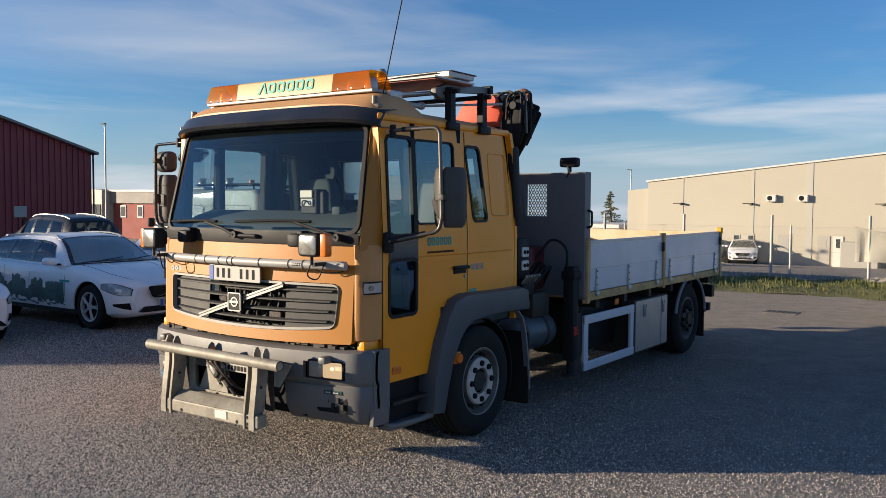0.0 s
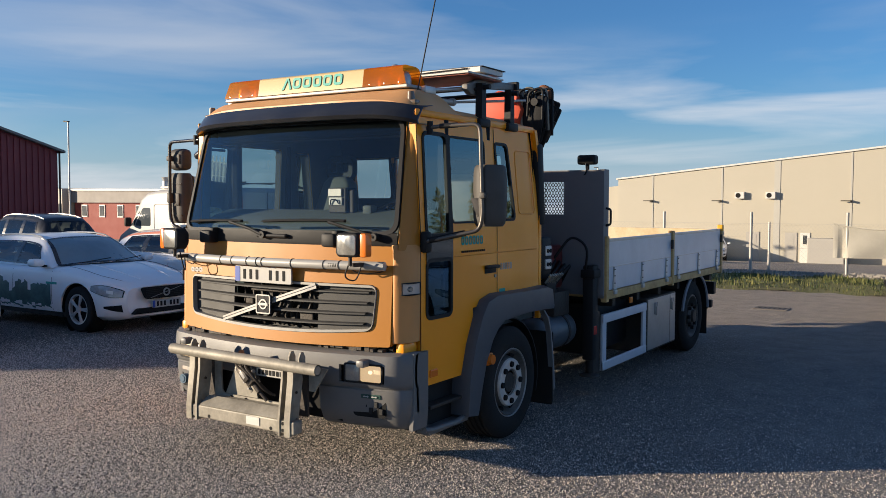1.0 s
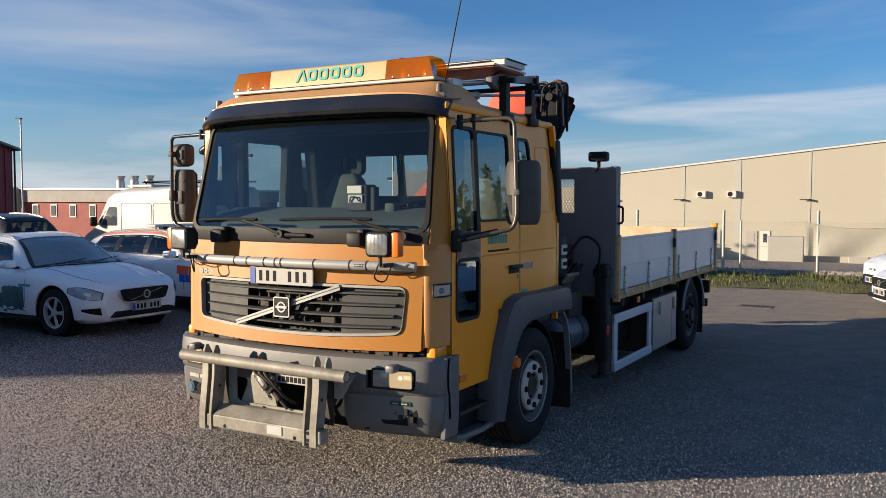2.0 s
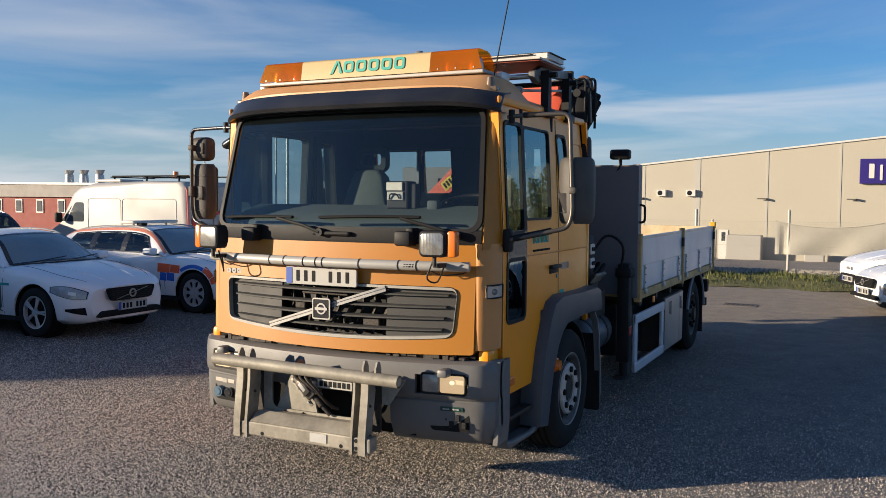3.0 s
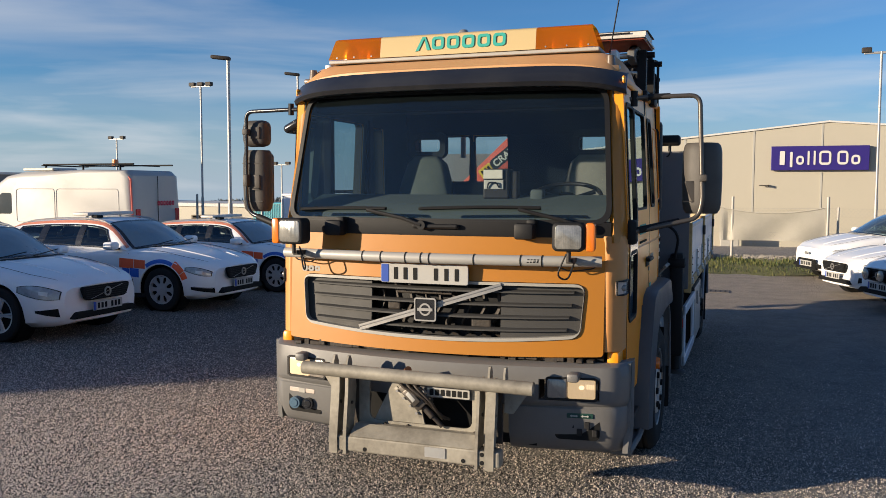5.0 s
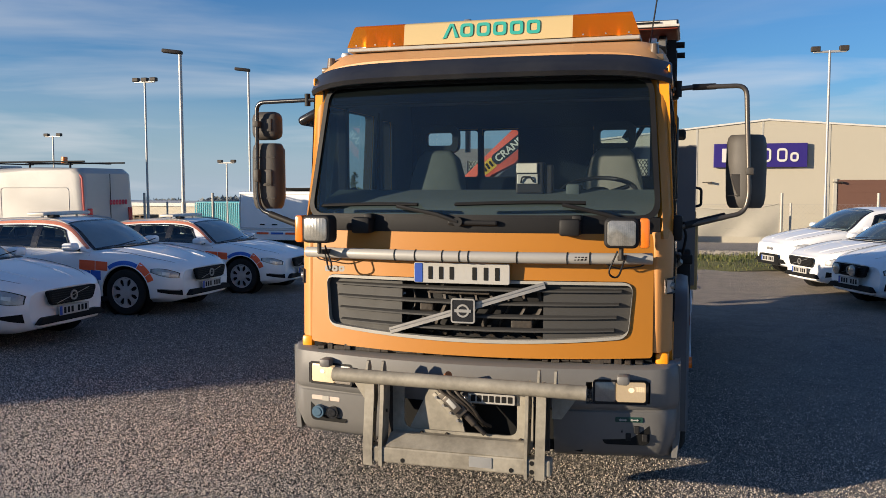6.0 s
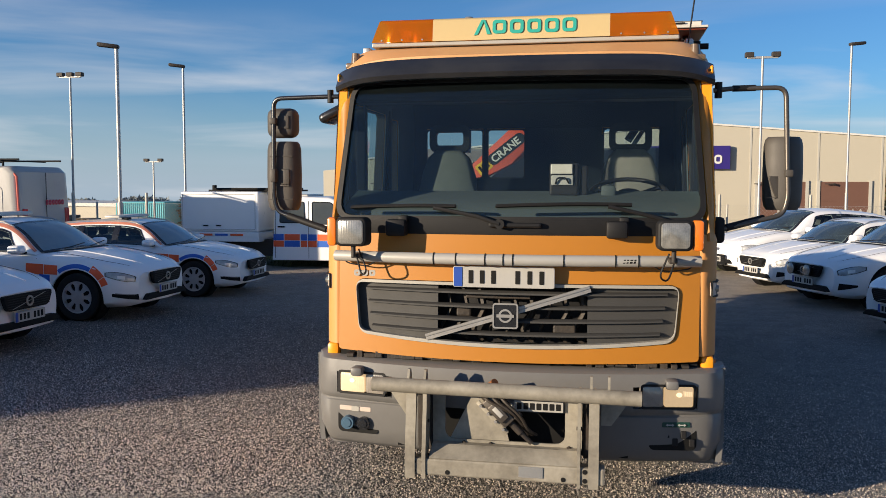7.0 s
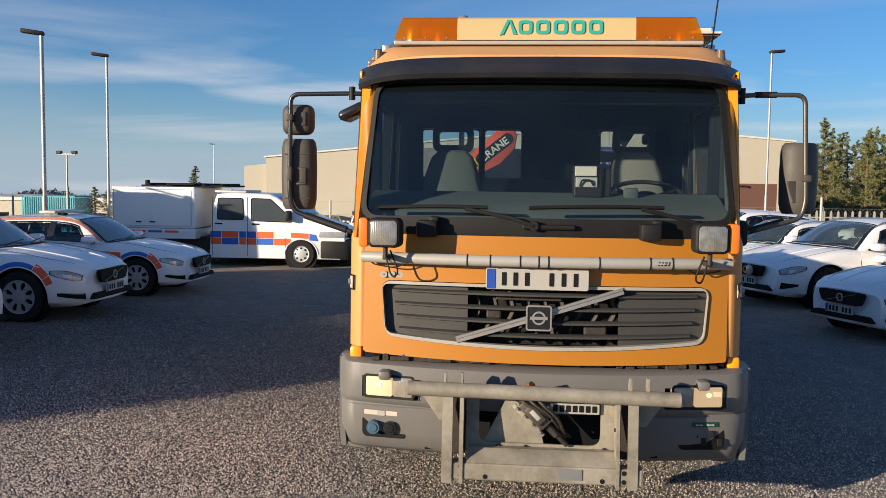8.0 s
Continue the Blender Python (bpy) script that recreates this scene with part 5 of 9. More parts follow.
# rack over the roof with the folded sign boards, aerial
for s in (-1, 1):
    for y in (1.06, 1.50):
        bm = B()
        slab(bm, [(-0.035, 0), (0.035, 0), (0.028, 0.30), (-0.028, 0.30)], Matrix(((0, 0, s, s * 0.995), (1, 0, 0, y), (0, 1, 0, 2.385), (0, 0, 0, 1))), 0.055)
        box(bm, s * 0.97, s * 1.065, y - 0.08, y + 0.08, 2.365, 2.425, 0.012)
        part("rack_post", bm, BLACK, truck, "black roof rack post", 30)
for y in (1.06, 1.50):
    bm = B()
    rod(bm, (-1.10, y, 2.655), (1.10, y, 2.655), 0.019)
    part("rack_bar", bm, BLACK, truck)
for x in (0.93, -0.93):
    bm = B()
    rod(bm, (x, 0.55, 2.585), (x, 1.00, 2.645), 0.013)
    box(bm, x - 0.022, x + 0.022, 0.44, 0.57, 2.555, 2.605, 0.008)
    part("actuator", bm, ALU, truck, "silver lifting actuator", 40)
    bm = B()
    rod(bm, (x * 0.97, 0.45, 2.515), (x * 0.97, 0.86, 2.535), 0.020)
    rod(bm, (x * 0.97, 0.84, 2.534), (x * 0.97, 0.87, 2.536), 0.028)
    rod(bm, (x * 0.97, 0.86, 2.535), (x * 0.97, 2.0, 2.66), 0.010)
    part("gas_strut", bm, ALU_W, truck, "white gas strut", 40)
# Red underside; the roof's warm bounce is put into its colour.
RED_U = mat("red_board_face_roof_bounce", (0.36, 0.07, 0.03), 0.4, dark=(0.14, 0.03, 0.02), scale=2.5, amount=0.9)
for x0, x1, y0, y1, z0, z1, mt, lb in ((-0.84, 1.05, 1.00, 1.34, 2.762, 2.800, WHITE_P, "weathered folded white sign board"), (-0.82, 1.06, 1.02, 1.37, 2.801, 2.808, STEEL_D, "dark top sheet of the folded boards"), (-0.86, 1.07, 0.80, 1.32, 2.728, 2.742, WHITE_P, "weathered folded white sign board"), (-0.84, 1.06, 0.82, 1.31, 2.718, 2.727, RED_U, "red underside of a folded board with painted roof bounce")):
    bm = B()
    box(bm, x0, x1, y0, y1, z0, z1, 0.003)
    board = part("sign_board", bm, mt, truck, lb)
    if z1 == 2.800:
        bm = B()
        pipe(bm, arc_pts([(-0.6, 0.992, 2.775), (0.35, 0.990, 2.772), (0.62, 0.988, 2.785), (0.95, 0.990, 2.790)], 0.05, 4), 0.005, 6)
        part("cable", bm, INK, board, "thin black cable along the board", 50)
for s in (-1, 1):
    bm = B()
    slab(bm, [(0.98, 2.60), (1.10, 2.60), (1.16, 2.66), (1.64, 2.70), (1.66, 2.755), (1.06, 2.715), (0.92, 2.665), (0.92, 2.63)], Matrix(((0, 0, s, s * 0.945), (1, 0, 0, 0), (0, 1, 0, 0), (0, 0, 0, 1))), 0.045, 0.006)
    hanger = part("board_hanger", bm, GREY_H, truck, "grey steel board hanger", 30)
    bm = B()
    box(bm, s * 0.93, s * 1.02, 1.63, 1.675, 2.70, 2.765, 0.006)
    part("end_cap", bm, BLACK, hanger)
    for y in (1.02, 1.06):
        bm = B()
        rod(bm, (s * 0.985, y, 2.64), (s * 1.0, y, 2.64), 0.012, seg=8)
        part("bolt", bm, STEEL_D, hanger)
bm = B()
pipe(bm, [(0.906, 0.372, 2.47), (0.933, 0.406, 2.68), (0.971, 0.449, 2.967), (1.075, 0.57, 3.75)], 0.0045, 6)
rod(bm, (0.903, 0.37, 2.44), (0.910, 0.378, 2.52), 0.016)
part("aerial", bm, BLACK, truck, "thin black whip aerial")

# wheels
def wheel(x_out, y, z, r, w, s, rear=False):
    """A truck wheel: tyre with shoulders and grooves, dished rim with hand holes, hub and nuts. s: the outward side."""
    m = Matrix.Translation((x_out, y, z)) @ Matrix.Rotation(s * math.pi / 2, 4, "Y")
    q = B()
    rr = r * 0.60
    prof = [(rr, -w), (rr + 0.03, -w - 0.012), (r * 0.86, -w - 0.015), (r * 0.955, -w + 0.01), (r, -w + 0.035)]
    for k in range(4):
        a = -w + 0.035 + (w - 0.07) * (k + 0.6) / 4.4
        prof += [(r, a), (r - 0.012, a + 0.004), (r - 0.012, a + 0.012), (r, a + 0.016)]
    prof += [(r, -0.035), (r * 0.955, -0.01), (r * 0.86, 0.012), (rr + 0.03, 0.008), (rr + 0.008, 0.0), (rr, -0.015)]
    lathe(q, prof, m, 44)
    wh = part("wheel", q, RUBBER, truck, "worn black truck tyre on a silver rim", 35)
    q = B()
    if not rear:
        lathe(q, [(rr, -0.05), (rr + 0.006, -0.008), (rr - 0.012, -0.004), (rr - 0.03, -0.03), (rr - 0.055, -0.075), (0.200, -0.050), (0.188, -0.018), (0.145, -0.012), (0.10, -0.012), (0.09, -0.012)], m, 44)
    else:
        lathe(q, [(rr, -0.05), (rr + 0.006, -0.008), (rr - 0.012, -0.004), (rr - 0.03, -0.03), (rr - 0.05, -0.11), (0.19, -0.15), (0.12, -0.15), (0.11, -0.02), (0.09, 0.0), (0.001, 0.0)], m, 40)
    rim = part("rim", q, WHEEL_S, wh, "dirty silver steel rim", 40)
    if not rear:
        q = B()
        lathe(q, [(0.186, -0.020), (0.183, -0.006), (0.176, 0.0), (0.106, 0.0), (0.100, -0.030)], m, 36)
        part("wheel_disc", q, DISC, rim, "pale wheel centre disc", 40)
        q = B()
        lathe(q, [(rr + 0.008, -0.010), (rr + 0.006, 0.001), (rr + 0.001, 0.001), (rr - 0.004, -0.010)], m, 44)
        part("rim_edge", q, CHROME, rim, "worn bright rim edge", 40)
    q = B()
    rod(q, m @ Vector((0, 0, -0.08)), m @ Vector((0, 0, -0.012 if not rear else 0.028)), 0.098 if not rear else 0.088, 0.075, 24)
    part("hub", q, STEEL_D, wh, "black hub", 50)
    for k in range(8):
        a = k * math.tau / 8
        q = B()
        p = m @ Vector((0.141 * math.cos(a), 0.141 * math.sin(a), -0.015))
        e = m @ Vector((0.141 * math.cos(a), 0.141 * math.sin(a), 0.016))
        rod(q, p, e, 0.025, 0.021, 12)
        part("wheel_nut", q, INK, rim)
        q = B()
        a += math.tau / 16
        ro = 0.222 if not rear else 0.213
        o_ = m @ Vector((ro * math.cos(a), ro * math.sin(a), -0.085 if not rear else -0.135))
        e = m @ Vector((ro * math.cos(a), ro * math.sin(a), -0.036 if not rear else -0.128))
        rod(q, o_, e, 0.033 if not rear else 0.030, None, 14)
        part("hand_hole", q, INK, rim)
    return wh


FWY, RWY, WR = 1.345, 6.02, 0.43
for s in (-1, 1):
    wheel(s * 1.135, FWY, WR, WR, 0.27, s)
    wheel(s * 1.15, RWY, WR, WR, 0.26, s, True)
    wheel(s * 0.85, RWY, WR, WR, 0.26, s, True)
bm = B()
rod(bm, (-0.9, FWY, WR), (0.9, FWY, WR), 0.06)
part("axle", bm, STEEL_D, truck, "", 40)
bm = B()
rod(bm, (-0.9, RWY, WR), (0.9, RWY, WR), 0.09)
lathe(bm, [(0.001, -0.2), (0.15, -0.17), (0.20, 0), (0.15, 0.17), (0.001, 0.2)], Matrix.Translation((0, RWY, WR)) @ Matrix.Rotation(math.pi / 2, 4, "X"), 20)
part("axle", bm, STEEL_D, truck, "", 40)

# front wheel arches, steps, mudflaps
GREY_E = mat("pale_grey_arch_edge", (0.20, 0.20, 0.205), 0.5, scale=5, amount=0.5)
for s in (-1, 1):
    bm = B()
    AR = [(0.69, 0.30), (0.71, 0.56), (0.785, 0.80), (0.885, 1.0), (0.97, 1.10), (1.12, 1.135), (1.60, 1.125), (1.98, 1.125), (2.06, 1.10)]
    AI = [(0.82, 0.285), (0.875, 0.48), (0.932, 0.647), (1.025, 0.80), (1.11, 0.878), (1.212, 0.926), (1.60, 0.945), (1.86, 0.94), (2.06, 0.93)]
    n = len(AR)
    rows_ = []
    for pts, x in ((AR, 0.99), (AR, 1.10), ([(a[0] * 0.93 + b[0] * 0.07, a[1] * 0.93 + b[1] * 0.07) for a, b in zip(AR, AI)], 1.145), ([(a[0] * 0.15 + b[0] * 0.85, a[1] * 0.15 + b[1] * 0.85) for a, b in zip(AR, AI)], 1.16), (AI, 1.155), (AI, 1.0)):
        rows_.append([bm.verts.new((s * x, a, b)) for a, b in pts])
    for a, b in zip(rows_, rows_[1:]):
        for i in range(n - 1):
            bm.faces.new((a[i], a[i + 1], b[i + 1], b[i]))
    bm.faces.new([r[-1] for r in rows_])
    bm.faces.new([r[0] for r in rows_][::-1])
    arch = part("wheel_arch", bm, ARCH, truck, "dark grey front wheel arch moulding", 45)
    bm = B()
    sheet(bm, lambda a, x: (s * x, FWY + 0.53 * math.sin(a), WR + 0.50 * math.cos(a)), lin(-1.1, 1.9, 14), [0.78, 1.10])
    thick(bm, 0.01)
    part("inner_arch", bm, BLACK, arch, "", 40)
    bm = B()
    sheet(bm, lambda a, k: (s * (1.10, 1.135, 1.15, 1.15)[k], [1.90, 1.98, 2.03, 2.065, 2.09, 2.10][a] - (0, 0, 0, 0.02)[k], [0.93, 0.86, 0.74, 0.56, 0.40, 0.24][a]), range(6), range(4))
    thick(bm, 0.012)
    part("arch_edge", bm, GREY_E, arch, "pale rear edge of the arch", 40)
    bm = B()
    slab(bm, rrect(0.30, 0.62, 0.02), Matrix.Translation((s * 0.99, 2.085, 0.42)) @ FRONTWARD, 0.012)
    part("mudflap", bm, RUBBER, arch, "black rubber mudflap")
    bm = B()
    rod(bm, (s * 1.15, 0.985, 0.665), (s * 1.18, 0.985, 0.665), 0.040, 0.036, 14)
    box(bm, s * 1.12, s * 1.155, 0.945, 1.03, 0.62, 0.71, 0.01)
    part("side_marker", bm, AMBER_S, arch, "round orange side marker", 40)
    # entry step box
    bm = B()
    prof = [(0.225, 0.60), (0.225, 0.31), (0.26, 0.27), (0.80, 0.265), (0.83, 0.30), (0.80, 0.58)]
    slab(bm, prof, Matrix(((0, 0, s, s * 0.90), (1, 0, 0, 0), (0, 1, 0, 0), (0, 0, 0, 1))), 0.10)
    st = part("entry_step", bm, BLACK, truck, "black entry step recess")
    bm = B()
    pipe(bm, [(s * 1.085, 0.225, 0.30), (s * 1.09, 0.30, 0.285), (s * 1.095, 0.60, 0.275), (s * 1.10, 0.78, 0.30)], 0.020, 8)
    box(bm, s * 0.98, s * 1.10, 0.26, 0.76, 0.255, 0.285, 0.006)
    part("step_rail", bm, BUMPER, st, "worn grey step edge", 40)
    bm = B()
    box(bm, s * 0.98, s * 1.07, 0.225, 0.25, 0.30, 0.80, 0.006)
    part("step_side", bm, BUMPER, st)
    bm = B()
    box(bm, s * 1.0, s * 1.085, 0.30, 0.78, 0.42, 0.445, 0.006)
    part("tread", bm, STEEL_D, st)

# chassis
for s in (-1, 1):
    bm = B()
    box(bm, s * 0.36, s * 0.44, 0.3, 7.2, 0.66, 0.88, 0.006)
    part("chassis_rail", bm, STEEL_D, truck)
# Black box fills the dark opening behind the side guard.
bm = B()
box(bm, 0.46, 0.95, 3.3, 4.36, 0.32, 0.84, 0.06)
part("fuel_tank", bm, BLACK, truck, "black box under the bed behind the side guard", 40)
bm = B()
box(bm, -0.5, 0.5, 0.5, 2.0, 0.45, 0.95, 0.05)
part("engine", bm, STEEL_D, truck)
for x in (0.90,):
    bm = B()
    m = Matrix.Translation((x, 2.10, 0.66)) @ Matrix.Rotation(-math.pi / 2, 4, "X")
    lathe(bm, [(0.001, -0.03), (0.10, -0.015), (0.150, 0.03), (0.158, 0.06), (0.158, 0.62), (0.150, 0.66), (0.10, 0.70), (0.001, 0.71)], m, 28)
    tank = part("air_tank", bm, TANK, truck, "dark cylindrical air tank", 40)
    for y in (2.22, 2.60):
        bm = B()
        lathe(bm, [(0.160, -0.02), (0.164, -0.02), (0.164, 0.02), (0.160, 0.02)], Matrix.Translation((x, y, 0.66)) @ Matrix.Rotation(-math.pi / 2, 4, "X"), 28)
        part("strap", bm, STEEL_D, tank)

# loading crane behind the cab
bm = B()
box(bm, -0.95, 1.0, 2.40, 2.72, 0.80, 1.02, 0.015)
box(bm, -0.26, 0.20, 2.36, 2.76, 1.02, 1.50, 0.04)
rod(bm, (-0.05, 2.55, 1.45), (-0.05, 2.55, 2.05), 0.15, 0.13, 20)
# Unseen box added to the column, blocking a sun patch on the headboard.
box(bm, 0.14, 0.52, 2.42, 2.66, 1.48, 1.98, 0.03)
crane = part("crane_base", bm, STEEL_D, truck, "black crane column and cross beam with added sun-blocking box", 40)
bm = B()
slab(bm, [(-0.80, 1.82), (-0.74, 1.70), (-0.49, 1.88), (-0.30, 1.975), (-0.22, 2.03), (-0.175, 2.10), (-0.155, 2.22), (-0.185, 2.268), (-0.31, 2.275)], facing(0, 2.86, 0), 0.16, 0.02)
boom = part("crane_boom", bm, CRANE_R, truck, "faded red crane boom", 40)
tilt = Matrix.Rotation(radians(38), 4, "Z")
bm = B()
slab(bm, rrect(0.37, 0.098, 0.045), facing(-0.345, 2.702, 2.098) @ tilt, 0.006)
band = part("boom_band", bm, INK, boom, "black band on the boom")
bm = B()
txt = bpy.data.curves.new("crane_word", "FONT")
txt.body, txt.size, txt.extrude, txt.offset, txt.align_x = "CRANE", 0.088, 0.002, 0.002, "LEFT"
tob = bpy.data.objects.new("crane_word", txt)
scene.collection.objects.link(tob)
bpy.context.view_layer.update()
tme = bpy.data.meshes.new_from_object(tob.evaluated_get(bpy.context.evaluated_depsgraph_get()))
bpy.data.objects.remove(tob)
bm.from_mesh(tme)
bm.transform(facing(-0.446, 2.693, 1.980) @ tilt)
part("lettering", bm, WHITE_P, band, "white word on the band")
bm = B()
slab(bm, rrect(0.13, 0.095, 0.01), facing(-0.535, 2.702, 1.948) @ tilt, 0.006)
ym = part("yellow_mark", bm, mat("crane_yellow", (0.75, 0.5, 0.03), 0.4), boom, "yellow end of the band")
for d in (-0.035, 0.0, 0.035):
    bm = B()
    slab(bm, rrect(0.020, 0.055, 0.004), facing(-0.535, 2.695, 1.948) @ tilt @ Matrix.Translation((d, 0, 0)), 0.003)
    part("letter_bar", bm, INK, ym)
bm = B()
slab(bm, [(0.12, 0.0), (0.62, 0.0), (0.66, 0.12), (0.60, 0.26), (0.42, 0.30), (0.26, 0.24)], facing(0.08, 2.46, 2.50), 0.22, 0.03)
rod(bm, (0.66, 2.20, 2.72), (0.66, 2.50, 2.72), 0.055, seg=18)
part("boom_head", bm, CRANE_R, truck, "faded red folded boom head", 40)
bm = B()
rod(bm, (0.98, 2.35, 2.55), (0.72, 2.35, 2.14), 0.030)
jib = part("folded_jib", bm, BLACK, truck, "black folded crane jib", 40)
jib.location.x = -0.07
for k in range(6):
    y = 2.30 + 0.05 * k
    bm = B()
    box(bm, 0.70 + 0.02 * (k % 2), 0.99, y, y + 0.032, 2.32 + 0.03 * (k % 3), 2.76 - 0.05 * (k % 2), 0.02, turn=Matrix.Rotation(radians(12 + 3 * k), 4, "Y"))
    part("jib_section", bm, BLACK, jib, "", 40)
for k in range(4):
    bm = B()
    rod(bm, (0.70 + 0.075 * k, 2.26, 2.74 - 0.02 * k), (0.70 + 0.075 * k, 2.60, 2.74 - 0.02 * k), 0.034)
    part("jib_roller", bm, BLACK, jib, "", 40)
bm = B()
rod(bm, (1.02, 2.48, 2.52), (0.76, 2.48, 2.10), 0.018)
part("jib_cylinder", bm, STEEL_D, jib, "", 40)
rng = random.Random(11)
for k in range(14):
    bm = B()
    x, y = 0.62 + 0.021 * k, 2.28 + 0.02 * (k % 5)
    a = Vector((x, y, 2.70))
    pipe(bm, arc_pts([a + Vector((-0.05, 0, -0.14)), a + Vector((-0.03 + 0.03 * rng.random(), -0.02, 0.05 + 0.06 * rng.random())), a + Vector((0.06 + 0.03 * rng.random(), 0.02, 0.07 + 0.05 * rng.random())), a + Vector((0.08 + 0.03 * rng.random(), 0.02, -0.22 - 0.1 * rng.random()))], 0.05, 4), 0.011, 7)
    part("hydraulic_hose", bm, BLACK if k % 3 else STEEL_G, truck, "" if k % 3 else "dusty hydraulic hose", 60)
bm = B()
pipe(bm, arc_pts([(0.80, 2.42, 2.74), (0.84, 2.42, 2.83), (0.91, 2.44, 2.81), (0.93, 2.46, 2.66)], 0.05, 4), 0.022, 8)
part("hook_link", bm, mat("rusty_steel", (0.24, 0.10, 0.05), 0.75, 0.3, amount=0.8, bump=0.2), truck, "rusty hook link", 60)
# control levers and boxes on the crane's side
bm = B()
box(bm, 0.88, 1.04, 2.16, 2.36, 1.02, 1.16, 0.02)
box(bm, 0.80, 1.02, 2.10, 2.30, 1.16, 1.52, 0.03)
ctrl = part("control_block", bm, BLACK, truck, "black crane control block", 30)
for k in range(6):
    bm = B()
    rod(bm, (1.04, 2.13 + 0.045 * k, 1.13), (1.085, 2.12 + 0.045 * k, 1.185), 0.008, seg=8)
    rod(bm, (1.083, 2.12 + 0.045 * k, 1.183), (1.098, 2.118 + 0.045 * k, 1.20), 0.014, seg=10)
    part("lever", bm, STEEL_G, ctrl)
for z in (1.285, 1.40):
    bm = B()
    slab(bm, rrect(0.11, 0.085, 0.012), Matrix(((0, 0, 1, 1.018), (1, 0, 0, 2.21), (0, 1, 0, z), (0, 0, 0, 1))), 0.014, 0.004)
    pl = part("switch_plate", bm, WHITE_P, ctrl, "white switch plate")
    for dy in (-0.024, 0.024):
        bm = B()
        rod(bm, (1.03, 2.21 + dy, z), (1.040, 2.21 + dy, z), 0.017, seg=12)
        part("switch", bm, INK, pl)
for k in range(5):
    bm = B()
    pipe(bm, arc_pts([(0.70 + 0.05 * k, 2.45, 1.0), (0.85 + 0.03 * k, 2.60 + 0.05 * k, 1.25), (0.75 + 0.04 * k, 2.85, 1.38 - 0.05 * k), (0.6 + 0.05 * k, 2.95, 1.05)], 0.12, 5), 0.014, 7)
    part("hydraulic_hose", bm, BLACK, truck, "", 60)
bm = B()
box(bm, 0.55, 0.85, 2.55, 2.90, 1.02, 1.42, 0.03)
part("oil_tank", bm, mat("dark_red_tank", (0.10, 0.012, 0.012), 0.45), truck, "dark red hydraulic tank", 30)
# stabiliser leg
for s in (-1, 1):
    bm = B()
    box(bm, s * 1.06, s * 1.17, 2.86, 2.98, 0.36, 1.24, 0.018)
    box(bm, s * 1.045, s * 1.185, 2.845, 2.995, 1.12, 1.20, 0.012)
    rod(bm, (s * 1.115, 2.92, 0.36), (s * 1.115, 2.92, 0.23), 0.038)
    leg = part("stabiliser_leg", bm, BLACK, truck, "black crane stabiliser leg", 30)
    bm = B()
    lathe(bm, [(0.001, 0.03), (0.05, 0.028), (0.09, 0.012), (0.095, 0.0), (0.001, 0.0)], Matrix.Translation((s * 1.115, 2.92, 0.21)), 20)
    part("foot", bm, STEEL_D, leg, "", 40)
    bm = B()
    box(bm, s * 1.168, s * 1.174, 2.88, 2.95, 0.60, 0.68, 0.002)
    part("reflector", bm, RED_L, leg, "red reflector")
    bm = B()
    pipe(bm, arc_pts([(s * 1.10, 2.84, 1.20), (s * 1.14, 2.80, 1.42), (s * 0.98, 2.78, 1.52), (s * 0.85, 2.70, 1.30)], 0.1, 5), 0.012, 7)
    part("hose", bm, BLACK, leg, "", 60)

# headboard with mesh window and work lamp
HB = 3.06
bm = B()
MW = (0.565, 0.80, 1.70, 2.005)
xs = merge([-1.20, 1.20], [MW[0], MW[1], -MW[0], -MW[1]])
zs = merge([0.95, 2.115], MW[2:])
sheet(bm, lambda x, z: (x, HB, z), xs, zs, lambda x, z: MW[0] < abs(x) < MW[1] and MW[2] < z < MW[3])
thick(bm, 0.05)
hb = part("headboard", bm, HEADB, truck, "dark grey steel headboard with mesh windows")
for z in (1.18, 1.42, 1.66, 1.86, 2.03):
    bm = B()
    box(bm, 0.83 if z > 1.7 else -1.19, 1.19, HB - 0.012, HB - 0.001, z, z + 0.012, 0.003)
    part("panel_joint", bm, BLACK, hb)
for a, b in ((-1.20, -1.13), (1.13, 1.20)):
    bm = B()
    box(bm, a, b, HB - 0.02, HB + 0.08, 0.92, 2.12, 0.008)
    part("headboard_post", bm, HEADB, hb)
for s in (-1, 1):
    for r in range(6):
        bm = B()
        z = MW[2] + 0.305 * (r + 0.5) / 6
        w = MW[1] - MW[0]
        for d in (1, -1):
            pipe(bm, [(s * (MW[0] + w * k / 8), HB + 0.02, z + d * 0.022 * (1 if k % 2 else -1)) for k in range(9)], 0.0062, 5)
        part("mesh_strand", bm, BLACK, hb)
bm = B()
pipe(bm, arc_pts([(1.20, HB + 0.01, 1.60), (1.245, HB + 0.01, 1.61), (1.245, HB + 0.01, 1.75), (1.20, HB + 0.01, 1.76)], 0.02, 4), 0.011, 8)
part("grab_handle", bm, BLACK, hb, "", 60)
bm = B()
box(bm, 0.93, 1.11, HB - 0.06, HB + 0.04, 2.165, 2.255, 0.022, 3)
rod(bm, (1.02, HB, 2.10), (1.02, HB, 2.18), 0.013)
pipe(bm, arc_pts([(1.02, HB - 0.05, 2.18), (1.03, HB - 0.06, 2.08), (0.95, HB - 0.02, 2.05), (0.80, HB - 0.015, 2.045)], 0.04, 4), 0.007, 6)
part("work_lamp", bm, BLACK, hb, "small black work lamp", 40)

